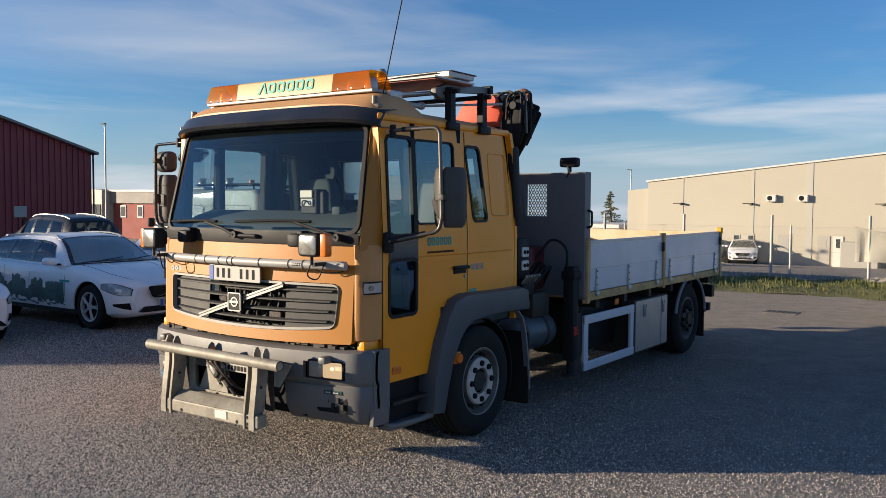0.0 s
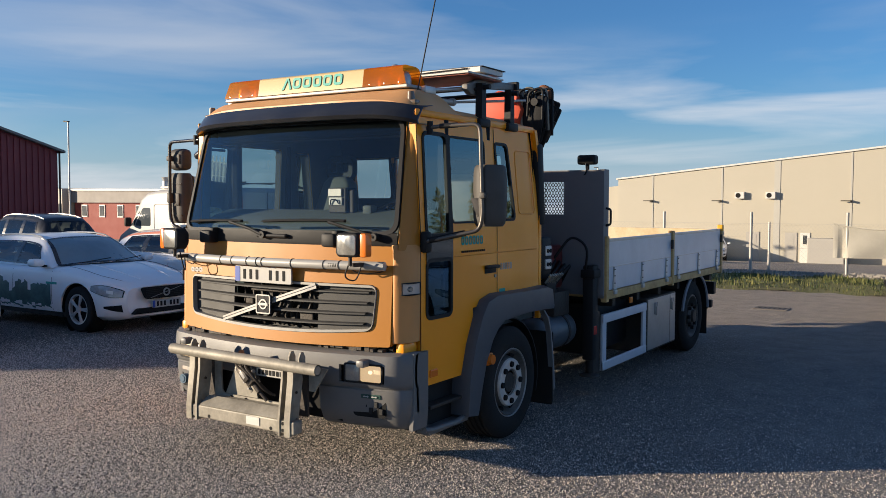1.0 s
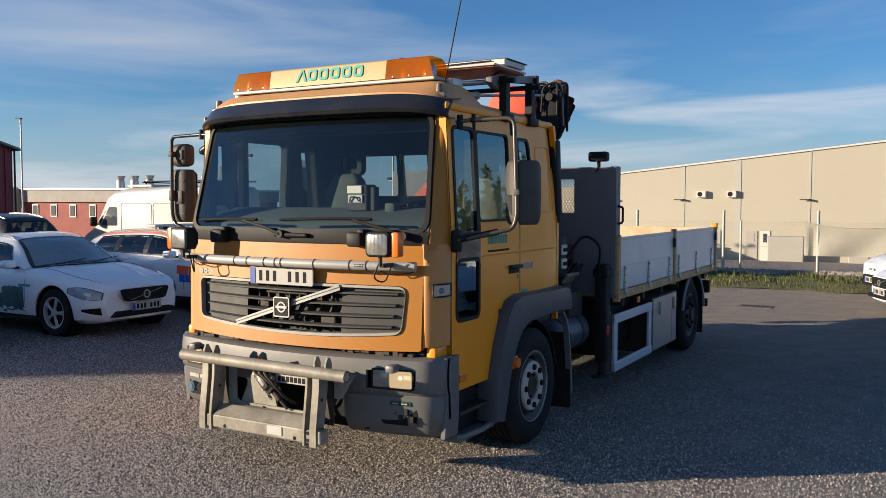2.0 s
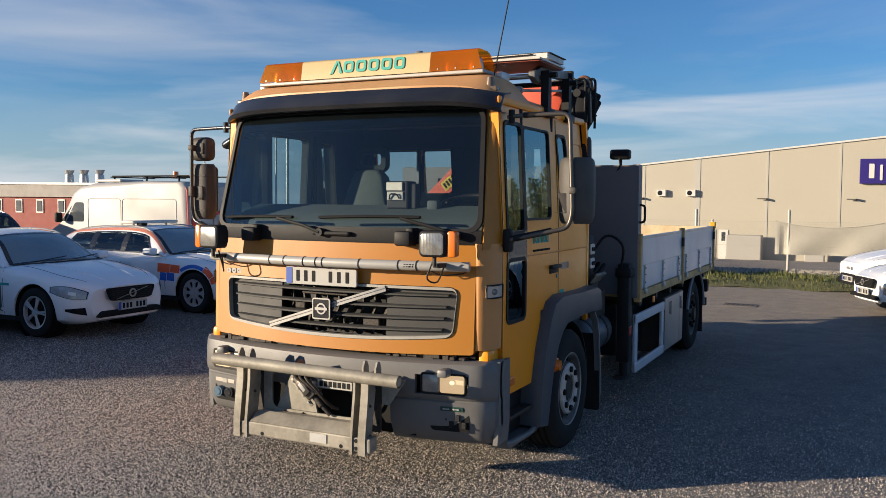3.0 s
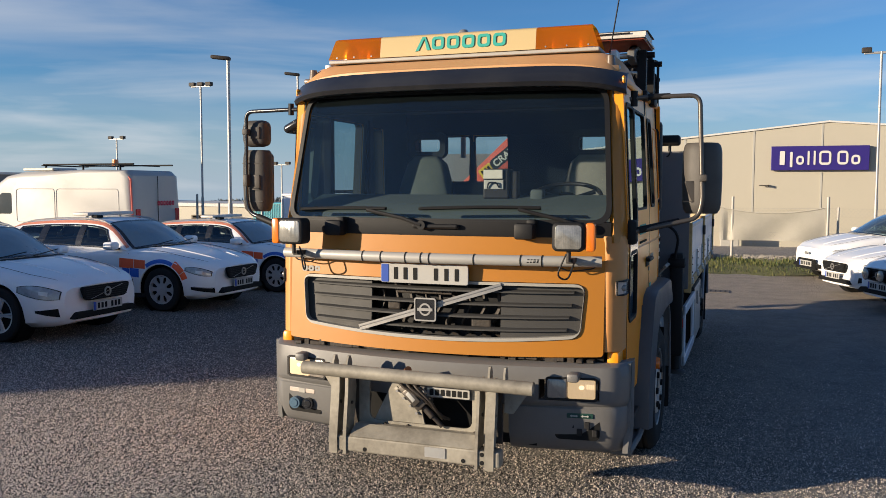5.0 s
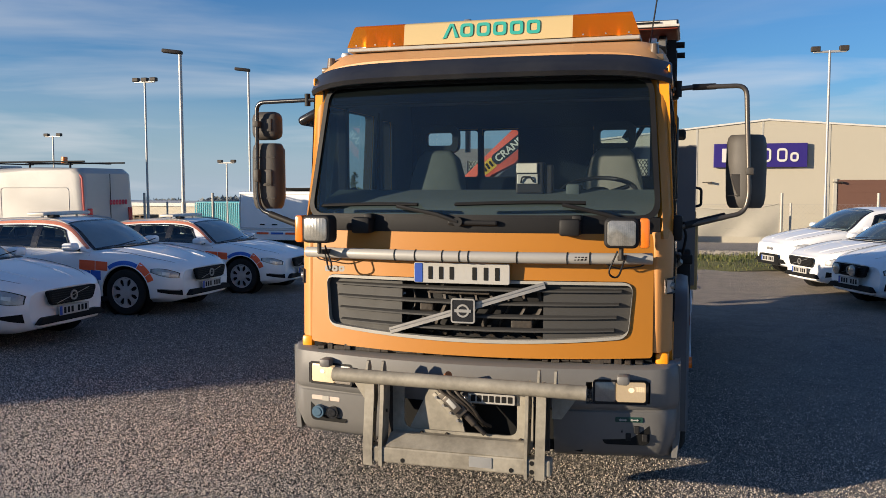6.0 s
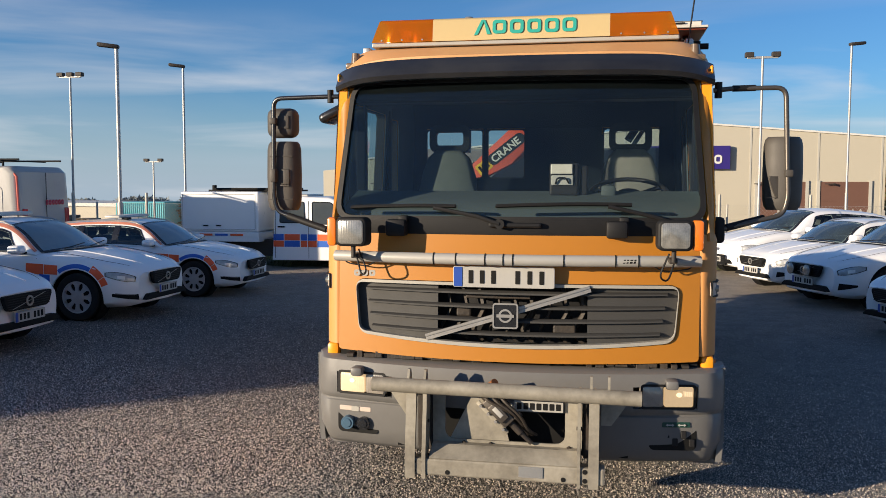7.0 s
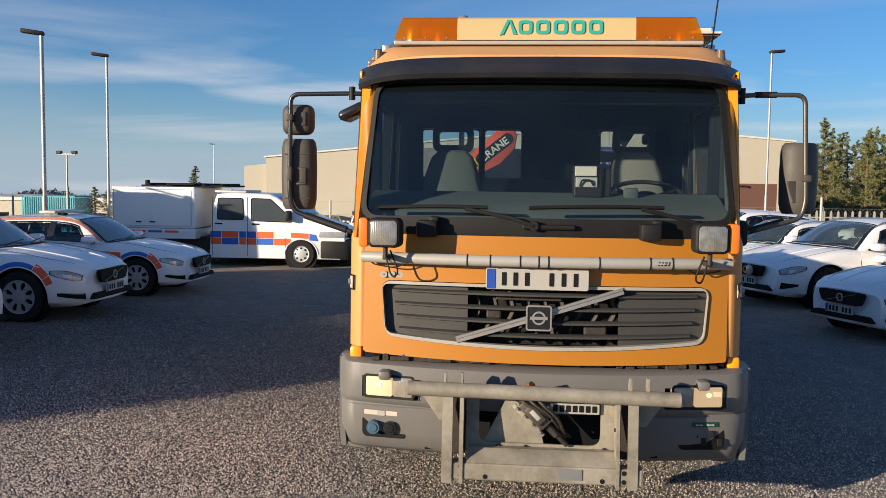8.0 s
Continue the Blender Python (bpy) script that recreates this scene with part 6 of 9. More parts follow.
# load bed
Y0, Y1, YM = 3.08, 7.06, 5.02
bm = B()
box(bm, -1.19, 1.19, Y0, Y1, 0.920, 0.972, 0.004)
bed = part("bed_floor", bm, FRAME_Y, truck, "worn flatbed floor")
for y in lin(3.5, 6.9, 6):
    bm = B()
    box(bm, -1.12, 1.12, y - 0.04, y + 0.04, 0.80, 0.920, 0.004)
    part("cross_member", bm, STEEL_D, bed)
for s in (-1, 1):
    bm = B()
    box(bm, s * 1.155, s * 1.215, Y0 - 0.02, Y1, 0.905, 0.985, 0.008)
    part("edge_rail", bm, FRAME_Y, bed, "rusty cream edge rail")
    for y in (Y0 - 0.005, YM, Y1):
        bm = B()
        box(bm, s * 1.165, s * 1.225, y - 0.03, y + 0.03, 0.885, 1.50 if y < Y1 else 1.515, 0.008)
        post = part("bed_post", bm, FRAME_Y, bed, "rusty cream dropside post")
        if y == Y1:
            bm = B()
            box(bm, s * 1.16, s * 1.232, y - 0.035, y + 0.035, 1.44, 1.525, 0.01)
            part("post_cap", bm, mat("yellow_cap", (0.72, 0.36, 0.02), 0.45), post)
    for a, b in ((Y0 + 0.03, YM - 0.035), (YM + 0.035, Y1 - 0.035)):
        bm = B()
        box(bm, s * 1.180, s * 1.205, a, b, 0.99, 1.475, 0.006)
        ds = part("dropside", bm, PANEL_B, truck, "grey aluminium dropside panel")
        bm = B()
        box(bm, s * 1.205, s * 1.209, a + 0.02, b - 0.02, 1.445, 1.47, 0.001)
        box(bm, s * 1.205, s * 1.208, a + 0.02, b - 0.02, 1.205, 1.212, 0.001)
        part("pressed_rib", bm, ALU, ds)
        bm = B()
        box(bm, s * 1.155, s * 1.178, a, b, 0.978, 1.468, 0.004)
        part("liner_board", bm, PLY, ds, "stained cream liner board")
        for k in range(3):
            y = a + (b - a) * (0.08 + 0.41 * k)
            bm = B()
            slab(bm, [(-0.026, 0.945), (0.026, 0.945), (0.026, 1.06), (0.011, 1.10), (0.009, 1.205), (-0.009, 1.205), (-0.011, 1.10), (-0.026, 1.06)], Matrix(((0, 0, s, s * 1.206), (s, 0, 0, y), (0, 1, 0, 0), (0, 0, 0, 1))), 0.012, 0.003)
            rod(bm, (s * 1.218, y - 0.032, 0.995), (s * 1.218, y + 0.032, 0.995), 0.012, seg=8)
            box(bm, s * 1.206, s * 1.236, y - 0.034, y + 0.034, 0.945, 0.985, 0.006)
            hinge = part("hinge", bm, ALU, ds, "dull metal hinge strap", 30)
            for z in (1.05, 1.12, 1.18):
                bm = B()
                rod(bm, (s * 1.216, y, z), (s * 1.224, y, z), 0.007, seg=7)
                part("bolt", bm, STEEL_D, hinge)
        bm = B()
        box(bm, s * 1.21, s * 1.235, b - 0.03, b + 0.01, 1.30, 1.40, 0.006)
        part("latch", bm, STEEL_D, ds)
bm = B()
box(bm, -1.15, 1.15, Y1 - 0.02, Y1 + 0.01, 0.975, 1.47, 0.005)
part("tailboard", bm, PANEL_B, truck, "grey aluminium tailboard")
bm = B()
box(bm, -1.13, 1.13, Y1 - 0.045, Y1 - 0.022, 0.975, 1.47, 0.003)
part("tailboard_liner", bm, PLY, truck, "stained cream liner board")

GREY_M = mat("pale_grey_mudguard_edge", (0.24, 0.25, 0.27), 0.5, scale=5, amount=0.5)
# side guards, tool box, rear mudguards, lights
for s in (-1, 1):
    for z in (0.235, 0.68):
        bm = B()
        box(bm, s * 1.155, s * 1.185, 3.08, 4.27, z, z + 0.085, 0.008)
        sg = part("side_guard", bm, GUARD, truck, "aluminium side guard rail")
    for y in (3.08, 4.18):
        bm = B()
        box(bm, s * 1.150, s * 1.18, y, y + 0.09, 0.235, 0.765, 0.008)
        part("guard_post", bm, GUARD, sg)
    bm = B()
    box(bm, s * 1.10, s * 1.15, 2.94, 3.08, 0.22, 0.80, 0.01)
    part("guard_plate", bm, STEEL_D, sg)
    bm = B()
    box(bm, s * 0.70, s * 1.175, 4.29, 5.26, 0.225, 0.80, 0.012)
    # Body kept in dark steel so its inner side reads as shaded.
    tb = part("tool_box", bm, STEEL_D, truck, "stainless under-bed tool box", 20)
    bm = B()
    box(bm, s * 1.174, s * 1.182, 4.32, 5.04, 0.245, 0.785, 0.004)
    lid = part("box_door", bm, ALU, tb, "stainless box door")
    bm = B()
    box(bm, s * 1.174, s * 1.181, 5.06, 5.24, 0.245, 0.785, 0.004)
    part("box_door", bm, ALU, tb)
    for y in (4.55, 5.10):
        bm = B()
        box(bm, s * 1.182, s * 1.190, y - 0.035, y + 0.035, 0.61, 0.74, 0.012)
        box(bm, s * 1.190, s * 1.202, y - 0.016, y + 0.016, 0.60, 0.70, 0.006)
        part("box_latch", bm, CHROME, tb)
    bm = B()
    sheet(bm, lambda a, x: (s * x, RWY + 0.52 * math.sin(a), WR + 0.505 * math.cos(a)), lin(-1.35, 1.45, 18), [0.62, 0.70, 1.15, 1.185])
    thick(bm, 0.014)
    mg = part("rear_mudguard", bm, BLACK, truck, "black curved rear mudguard", 40)
    bm = B()
    pipe(bm, [(s * 1.185, RWY + 0.525 * math.sin(a), WR + 0.512 * math.cos(a)) for a in lin(-1.35, 1.45, 18)], 0.020, 6)
    part("mudguard_edge", bm, GREY_M, mg, "", 50)
    bm = B()
    box(bm, s * 0.70, s * 1.17, RWY + 0.55, RWY + 0.565, 0.14, 0.62, 0.004)
    part("mudflap", bm, RUBBER, mg)
    bm = B()
    box(bm, s * 0.95, s * 1.18, 6.86, 6.96, 0.62, 0.78, 0.012)
    tl = part("tail_lamp", bm, BLACK, truck, "black tail lamp housing")
    bm = B()
    box(bm, s * 0.97, s * 1.16, 6.958, 6.972, 0.64, 0.76, 0.004)
    part("lens", bm, RED_L, tl)
    bm = B()
    box(bm, s * 1.08, s * 1.19, 6.70, 6.78, 0.46, 0.56, 0.01)
    part("marker_bracket", bm, BLACK, tl)
    bm = B()
    box(bm, s * 1.15, s * 1.168, 3.82, 3.90, 0.80, 0.86, 0.006)
    part("side_marker", bm, AMBER_S, truck, "small orange side marker")
bm = B()
box(bm, -1.1, 1.1, 6.80, 6.90, 0.42, 0.54, 0.01)
part("underrun_bar", bm, STEEL_D, truck)


# unseen tank-shaped block added opposite the side guard to stop sun under the bed
q = B()
box(q, -1.02, -0.50, 1.95, 4.55, 0.30, 0.97, 0.07)
sun_block = part("fuel_tank", q, TANK, truck, "grey tank-shaped block added under the bed to stop sun", 40)
for y in (2.3, 3.3, 4.2):
    q = B()
    box(q, -1.032, -0.49, y, y + 0.05, 0.288, 0.985, 0.06)
    part("strap", q, STEEL_D, sun_block, "", 40)


# ---- the yard ----
def ground_mat():
    m = bpy.data.materials.new("asphalt")
    m.use_nodes = True
    n, l = m.node_tree.nodes, m.node_tree.links
    b = n["Principled BSDF"]
    tc = n.new("ShaderNodeTexCoord")

    def noise_(scale, detail, rough=0.5):
        q = n.new("ShaderNodeTexNoise")
        q.inputs["Scale"].default_value, q.inputs["Detail"].default_value, q.inputs["Roughness"].default_value = scale, detail, rough
        l.new(tc.outputs["Object"], q.inputs["Vector"])
        return q

    def ramp(src, p0, c0, p1, c1):
        q = n.new("ShaderNodeValToRGB")
        q.color_ramp.elements[0].position, q.color_ramp.elements[1].position = p0, p1
        q.color_ramp.elements[0].color, q.color_ramp.elements[1].color = (*c0, 1), (*c1, 1)
        l.new(src, q.inputs["Fac"])
        return q

    def mix(kind, fac, a, c):
        q = n.new("ShaderNodeMixRGB")
        q.blend_type = kind
        if isinstance(fac, float):
            q.inputs["Fac"].default_value = fac
        else:
            l.new(fac, q.inputs["Fac"])
        l.new(a, q.inputs["Color1"])
        l.new(c, q.inputs["Color2"])
        return q
    big, mid = noise_(0.35, 5, 0.6), noise_(3.0, 5, 0.6)
    vor = n.new("ShaderNodeTexVoronoi")
    vor.inputs["Scale"].default_value = 120
    l.new(tc.outputs["Object"], vor.inputs["Vector"])
    stones = ramp(vor.outputs["Color"], 0.30, (0.011, 0.011, 0.011), 0.74, (0.32, 0.287, 0.252))
    base = ramp(big.outputs["Fac"], 0.3, (0.60, 0.592, 0.585), 0.70, (1.0, 0.95, 0.90))
    patch = ramp(mid.outputs["Fac"], 0.35, (0.72, 0.72, 0.72), 0.7, (1.12, 1.10, 1.08))
    c1 = mix("MULTIPLY", 1.0, stones.outputs["Color"], base.outputs["Color"])
    c2 = mix("MULTIPLY", 0.8, c1.outputs["Color"], patch.outputs["Color"])
    # fine cracks
    crk = n.new("ShaderNodeTexVoronoi")
    crk.feature = "DISTANCE_TO_EDGE"
    crk.inputs["Scale"].default_value = 0.45
    wob = noise_(1.6, 4)
    vm = mix("MIX", 0.25, tc.outputs["Object"], wob.outputs["Color"])
    l.new(vm.outputs["Color"], crk.inputs["Vector"])
    ck = ramp(crk.outputs["Distance"], 0.0, (0.45, 0.45, 0.45), 0.006, (1, 1, 1))
    c3 = mix("MULTIPLY", 0.7, c2.outputs["Color"], ck.outputs["Color"])
    # pale dusty tone towards +x, also putting light into the truck's shadow side
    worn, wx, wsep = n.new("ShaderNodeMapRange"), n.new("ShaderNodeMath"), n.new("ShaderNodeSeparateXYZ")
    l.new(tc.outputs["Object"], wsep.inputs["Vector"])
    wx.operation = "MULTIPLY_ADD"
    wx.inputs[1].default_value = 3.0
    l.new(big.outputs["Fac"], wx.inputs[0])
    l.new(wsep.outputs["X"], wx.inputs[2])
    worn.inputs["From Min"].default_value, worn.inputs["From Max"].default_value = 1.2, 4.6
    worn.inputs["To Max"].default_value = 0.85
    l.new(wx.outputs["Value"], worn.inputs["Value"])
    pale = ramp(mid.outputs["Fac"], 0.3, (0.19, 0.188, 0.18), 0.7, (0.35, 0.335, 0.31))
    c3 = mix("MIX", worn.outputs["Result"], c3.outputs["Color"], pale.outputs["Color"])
    # sandy tone along the verge, paler to carry the sunlit ground beyond the shadow
    sep, off, edge_ = n.new("ShaderNodeSeparateXYZ"), n.new("ShaderNodeMath"), n.new("ShaderNodeMapRange")
    l.new(tc.outputs["Object"], sep.inputs["Vector"])
    off.operation = "MULTIPLY_ADD"
    off.inputs[1].default_value = 5.0
    l.new(big.outputs["Fac"], off.inputs[0])
    l.new(sep.outputs["Y"], off.inputs[2])
    edge_.inputs["From Min"].default_value, edge_.inputs["From Max"].default_value = 8.2, 11.8
    edge_.inputs["To Max"].default_value = 0.85
    l.new(off.outputs["Value"], edge_.inputs["Value"])
    sand = ramp(mid.outputs["Fac"], 0.3, (0.30, 0.25, 0.195), 0.7, (0.50, 0.41, 0.315))
    c3 = mix("MIX", edge_.outputs["Result"], c3.outputs["Color"], sand.outputs["Color"])
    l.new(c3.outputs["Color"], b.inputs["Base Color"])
    b.inputs["Roughness"].default_value = 0.78
    b.inputs["Sheen Roughness"].default_value = 0.55
    dust = ramp(vor.outputs["Color"], 0.36, (0.04, 0.04, 0.04), 0.66, (0.5, 0.5, 0.5))
    l.new(dust.outputs["Color"], b.inputs["Sheen Weight"])
    b.inputs["Sheen Tint"].default_value = (1.0, 0.93, 0.86, 1)
    bp = n.new("ShaderNodeBump")
    bp.inputs["Strength"].default_value, bp.inputs["Distance"].default_value = 1.0, 0.034
    dome = n.new("ShaderNodeMath")
    dome.operation = "MULTIPLY_ADD"
    dome.inputs[1].default_value, dome.inputs[2].default_value = -1.0, 1.0
    l.new(vor.outputs["Distance"], dome.inputs[0])
    fine = noise_(240.0, 2)
    both = n.new("ShaderNodeMath")
    both.operation = "MULTIPLY_ADD"
    both.inputs[1].default_value = 0.25
    l.new(fine.outputs["Fac"], both.inputs[0])
    l.new(dome.outputs["Value"], both.inputs[2])
    l.new(both.outputs["Value"], bp.inputs["Height"])
    l.new(bp.outputs["Normal"], b.inputs["Normal"])
    return m


ASPHALT = ground_mat()


def land_z(x, y):
    """Level yard that falls away beyond the fence."""
    d = max(0.0, (y - 19.0) - 0.10 * (x - 1))
    far = max(0.0, math.hypot(x, y) - 185.0)
    return (-3.1 * (1 - math.exp(-(d / 38.0) ** 1.4)) if d > 0 else 0.0) - 0.035 * far


bm = B()
xs_g = merge(lin(-1500, -60, 10), lin(-60, 60, 41), lin(60, 1500, 10))
ys_g = merge(lin(-1500, -40, 8), lin(-40, 20, 13), lin(20, 120, 31), lin(120, 2500, 10))
sheet(bm, lambda x, y: (x, y, land_z(x, y)), xs_g, ys_g)
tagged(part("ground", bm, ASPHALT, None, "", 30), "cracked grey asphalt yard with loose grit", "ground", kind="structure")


# ---- cars ----
def interp(f, pts):
    """Smooth interpolation through (f, value) pairs."""
    for (a, u), (b, v) in zip(pts, pts[1:]):
        if f <= b:
            t = max(0.0, min(1.0, (f - a) / (b - a)))
            return u + (v - u) * t
    return pts[-1][1]


def smooth(f, pts, w=0.018):
    return sum(interp(f + d * w, pts) for d in (-2, -1, 0, 1, 2)) / 5


WAGON = dict(L=4.63, wheel_f=(0.197, 0.787), r=0.345,
             half=[(0, 0.60), (0.012, 0.70), (0.04, 0.80), (0.09, 0.865), (0.16, 0.90), (0.26, 0.915), (0.5, 0.925), (0.8, 0.92), (0.92, 0.885), (0.975, 0.82), (1, 0.72)],
             bot=[(0, 0.27), (0.03, 0.21), (0.1, 0.19), (0.85, 0.20), (0.95, 0.28), (1, 0.42)],
             top=[(0, 0.665), (0.02, 0.725), (0.06, 0.79), (0.12, 0.855), (0.20, 0.925), (0.26, 0.965), (0.35, 0.975), (0.6, 0.995), (0.85, 1.03), (0.96, 1.01), (1, 0.93)],
             roof=[(0.278, 0.955), (0.31, 1.03), (0.395, 1.265), (0.455, 1.375), (0.53, 1.422), (0.62, 1.425), (0.72, 1.41), (0.84, 1.365), (0.885, 1.32), (0.985, 1.0)],
             g0=0.285, g1=0.982)


def car_mesh(name, label, paint, spec, group="", frost=True, wheel_kind="alloy", marks=0, lightbar=False, lamps=False, graphic=False, rails=True, nose="volvo"):
    """A parked estate or hatchback, nose at x = 0 facing +x, wheels on z = 0."""
    L = spec["L"]
    ob = thing(name, label, "car", group)
    half = lambda f: smooth(f, spec["half"], 0.01)
    bot = lambda f: smooth(f, spec["bot"], 0.01)
    top = lambda f: smooth(f, spec["top"], 0.012)
    roof_z = lambda f: smooth(f, spec["roof"], 0.012)

    def section(f):
        w, a, b = half(f), bot(f), top(f)
        return [(0.0, a), (w * 0.82, a), (w * 0.955, a + 0.07), (w * 0.985, a + 0.16), (w, a + 0.45 * (b - a)), (w * 0.997, a + 0.66 * (b - a)), (w * 0.985, b - 0.11), (w * 0.95, b - 0.045), (w * 0.86, b - 0.006), (w * 0.60, b + 0.012), (0.0, b + 0.022)]

    def skin(f, z, out=0.0):
        """A point on the body's flank at height z."""
        s = section(f)
        for (ya, za), (yb, zb) in zip(s[2:], s[3:]):
            if z <= zb:
                t = max(0.0, (z - za) / max(1e-6, zb - za))
                return ya + (yb - ya) * t + out
        return s[-2][0] + out

    fs = merge(lin(0, 0.06, 9), lin(0.06, 0.3, 17), lin(0.3, 0.9, 19), lin(0.9, 1.0, 9))
    q = B()
    lay = []
    for f in fs:
        s = section(f)
        ring_ = s + [(-y, z) for y, z in s[-2:0:-1]]
        bow = 0.10 * max(0.0, 1 - f / 0.10) ** 2
        lay.append([q.verts.new((-f * L - bow * (abs(y) / 0.9) ** 2 * L * 0.35, y, z)) for y, z in ring_])
    n = len(lay[0])
    for a, b in zip(lay, lay[1:]):
        for i in range(n):
            q.faces.new((a[i], a[(i + 1) % n], b[(i + 1) % n], b[i]))
    q.faces.new(lay[0])
    q.faces.new(lay[-1][::-1])
    bmesh.ops.recalc_face_normals(q, faces=q.faces)
    body = part("body", q, paint, ob, "", 42)
    # wheel arches cut out of the body
    cut = B()
    R = spec["r"] + 0.055
    for f in spec["wheel_f"]:
        for s in (-1, 1):
            rod(cut, (-f * L, s * 0.62, spec["r"]), (-f * L, s * 1.1, spec["r"]), R, seg=40)
    cutter = part("cutter", cut, INK, None)
    mod = body.modifiers.new("arches", "BOOLEAN")
    mod.operation, mod.object, mod.solver = "DIFFERENCE", cutter, "EXACT"
    bpy.context.view_layer.update()
    made = bpy.data.meshes.new_from_object(body.evaluated_get(bpy.context.evaluated_depsgraph_get()))
    body.modifiers.clear()
    body.data = made
    bpy.data.objects.remove(cutter)
    # greenhouse
    belt = lambda f: top(f) - 0.035

    def green(f, v, s=1):
        """v 0..1: roof middle to roof edge; 1..2: roof edge down to the belt."""
        zr, wb = roof_z(f), half(f) * 0.945
        wt = min(wb, 0.60 + 0.02 * (f < 0.6))
        k = max(0.0, min(1.0, (zr - belt(f)) / 0.46))
        wt = wb + (wt - wb) * k
        sweep = 0.22 * max(0.0, min(1.0, (0.485 - f) / 0.19)) - 0.10 * max(0.0, (f - 0.9) / 0.085)
        if v <= 1:
            return (-f * L - sweep * v * v, s * wt * v, zr + 0.02 * (1 - v * v) - 0.03 * v ** 4)
        t = v - 1
        return (-f * L - sweep, s * (wt + (wb - wt) * t ** 0.8 + 0.02 * math.sin(t * math.pi)), (zr - 0.03) + (belt(f) - zr + 0.03) * t)
    gfs = lin(spec["g0"], spec["g1"], 128)
    vs = [-2 + 0.05 * k for k in range(81)]
    sides = ((0.352, 0.548, 0.436, 0.548), (0.560, 0.715, 0.560, 0.715), (0.730, 0.875, 0.730, 0.835))

    def in_window(f, v):
        """Within the opening behind a pane."""
        t = (1.92 - abs(v)) / 0.78
        if 0.02 < t < 0.98 and any(a + (c - a) * t + 0.004 < f < b + (d - b) * t - 0.004 for a, b, c, d in sides):
            return True
        return (not frost and abs(v) < 0.90 and spec["g0"] + 0.014 < f < 0.452) or (abs(v) < 0.84 and 0.900 < f < 0.950)
    q = B()
    grid = [[q.verts.new(green(f, abs(v), -1 if v < 0 else 1)) for v in vs] for f in gfs]
    for i in range(len(gfs) - 1):
        for j in range(len(vs) - 1):
            if not all(in_window(gfs[i + a], vs[j + b]) for a in (0, 1) for b in (0, 1)):
                q.faces.new((grid[i][j], grid[i + 1][j], grid[i + 1][j + 1], grid[i][j + 1]))
    part("roof", q, paint, ob, "", 50)

    def lay_out(f, v, s, out):
        p = Vector(green(f, abs(v), s if v >= 0 else -s))
        return p + (Vector((0, s * out, 0.3 * out)) if abs(v) > 1 else Vector((0.6 * out if f < 0.5 else -0.6 * out, 0, out)))

    def pane(outline, s, nm, lb="", mt=CAR_G, band=0.030):
        """A window: outline rows of (f, v), glass a touch proud, a black edge band round it."""
        q = B()
        grid = [[q.verts.new(lay_out(f, v, s, 0.004)) for f, v in row] for row in outline]
        for a, b in zip(grid, grid[1:]):
            for i in range(len(a) - 1):
                q.faces.new((a[i], a[i + 1], b[i + 1], b[i]))
        gl = part(nm, q, mt, ob, lb, 40)
        gl.visible_shadow = mt not in (CAR_GL, CAR_WS)
        edge = outline[0] + [r[-1] for r in outline[1:]] + outline[-1][-2::-1] + [r[0] for r in outline[-2:0:-1]]
        cf, cv = sum(p[0] for p in edge) / len(edge), sum(p[1] for p in edge) / len(edge)
        q = B()
        outer, inner = [], []
        for f, v in edge:
            df, dv = (cf - f) * L, (cv - v) * 0.55
            d = math.hypot(df, dv)
            k = min(0.5, band * 1.25 / d)
            outer.append(q.verts.new(lay_out(f - (cf - f) * 0.012 / d, v, s, 0.007)))
            inner.append(q.verts.new(lay_out(f + (cf - f) * k, v + (cv - v) * k, s, 0.007)))
        for i in range(len(edge)):
            j = (i + 1) % len(edge)
            q.faces.new((outer[i], outer[j], inner[j], inner[i]))
        part("window_edge", q, BLACKG, gl)
        return gl
    for s in (-1, 1):
        for a, b, ta, tb in sides:
            pane([[(a + (b - a) * i / 6 + ((ta + (tb - ta) * i / 6) - (a + (b - a) * i / 6)) * t, 1.93 - 0.80 * t) for i in range(7)] for t in lin(0, 1, 5)], s, "side_window", "", CAR_GL)
        for f in (0.554, 0.7225):
            q = B()
            sheet(q, lambda a, v: lay_out(f + a, v, s, 0.009), (-0.009, 0.010), lin(1.93, 1.13, 5))
            part("door_pillar", q, BLACKG, ob, "black door pillar")
    pane([[(f, v) for v in lin(-0.94, 0.94, 13)] for f in lin(spec["g0"] + 0.004, 0.459, 8)], 1, "windscreen", "frosted windscreen with sky reflection in its pale colour" if frost else "clear windscreen", CAR_F if frost else CAR_WS, 0.034)
    pane([[(f, v) for v in lin(-0.88, 0.88, 7)] for f in lin(0.893, 0.955, 4)], 1, "rear_window", "", CAR_GL)
    # seats and dashboard
    q = B()
    box(q, -0.44 * L, -0.34 * L, -0.66, 0.66, 0.80, 0.94, 0.05)
    part("dashboard", q, BLACK, ob)
    q = B()
    box(q, -0.93 * L, -0.30 * L, -0.70, 0.70, 0.42, 0.46)
    part("cabin_floor", q, INK, ob)
    q = B()
    sheet(q, lambda f, v: (-f * L, v * half(f) * 0.90, top(f) + 0.034), lin(0.36, 0.96, 12), lin(-1, 1, 5))
    part("cabin_deck", q, LINING, ob)
    q = B()
    sheet(q, lambda f, v: Vector(green(f, abs(v), -1 if v < 0 else 1)) - Vector((0, 0, 0.02)), lin(0.465, 0.88, 12), lin(-0.93, 0.93, 9))
    part("headlining", q, LINING, ob)
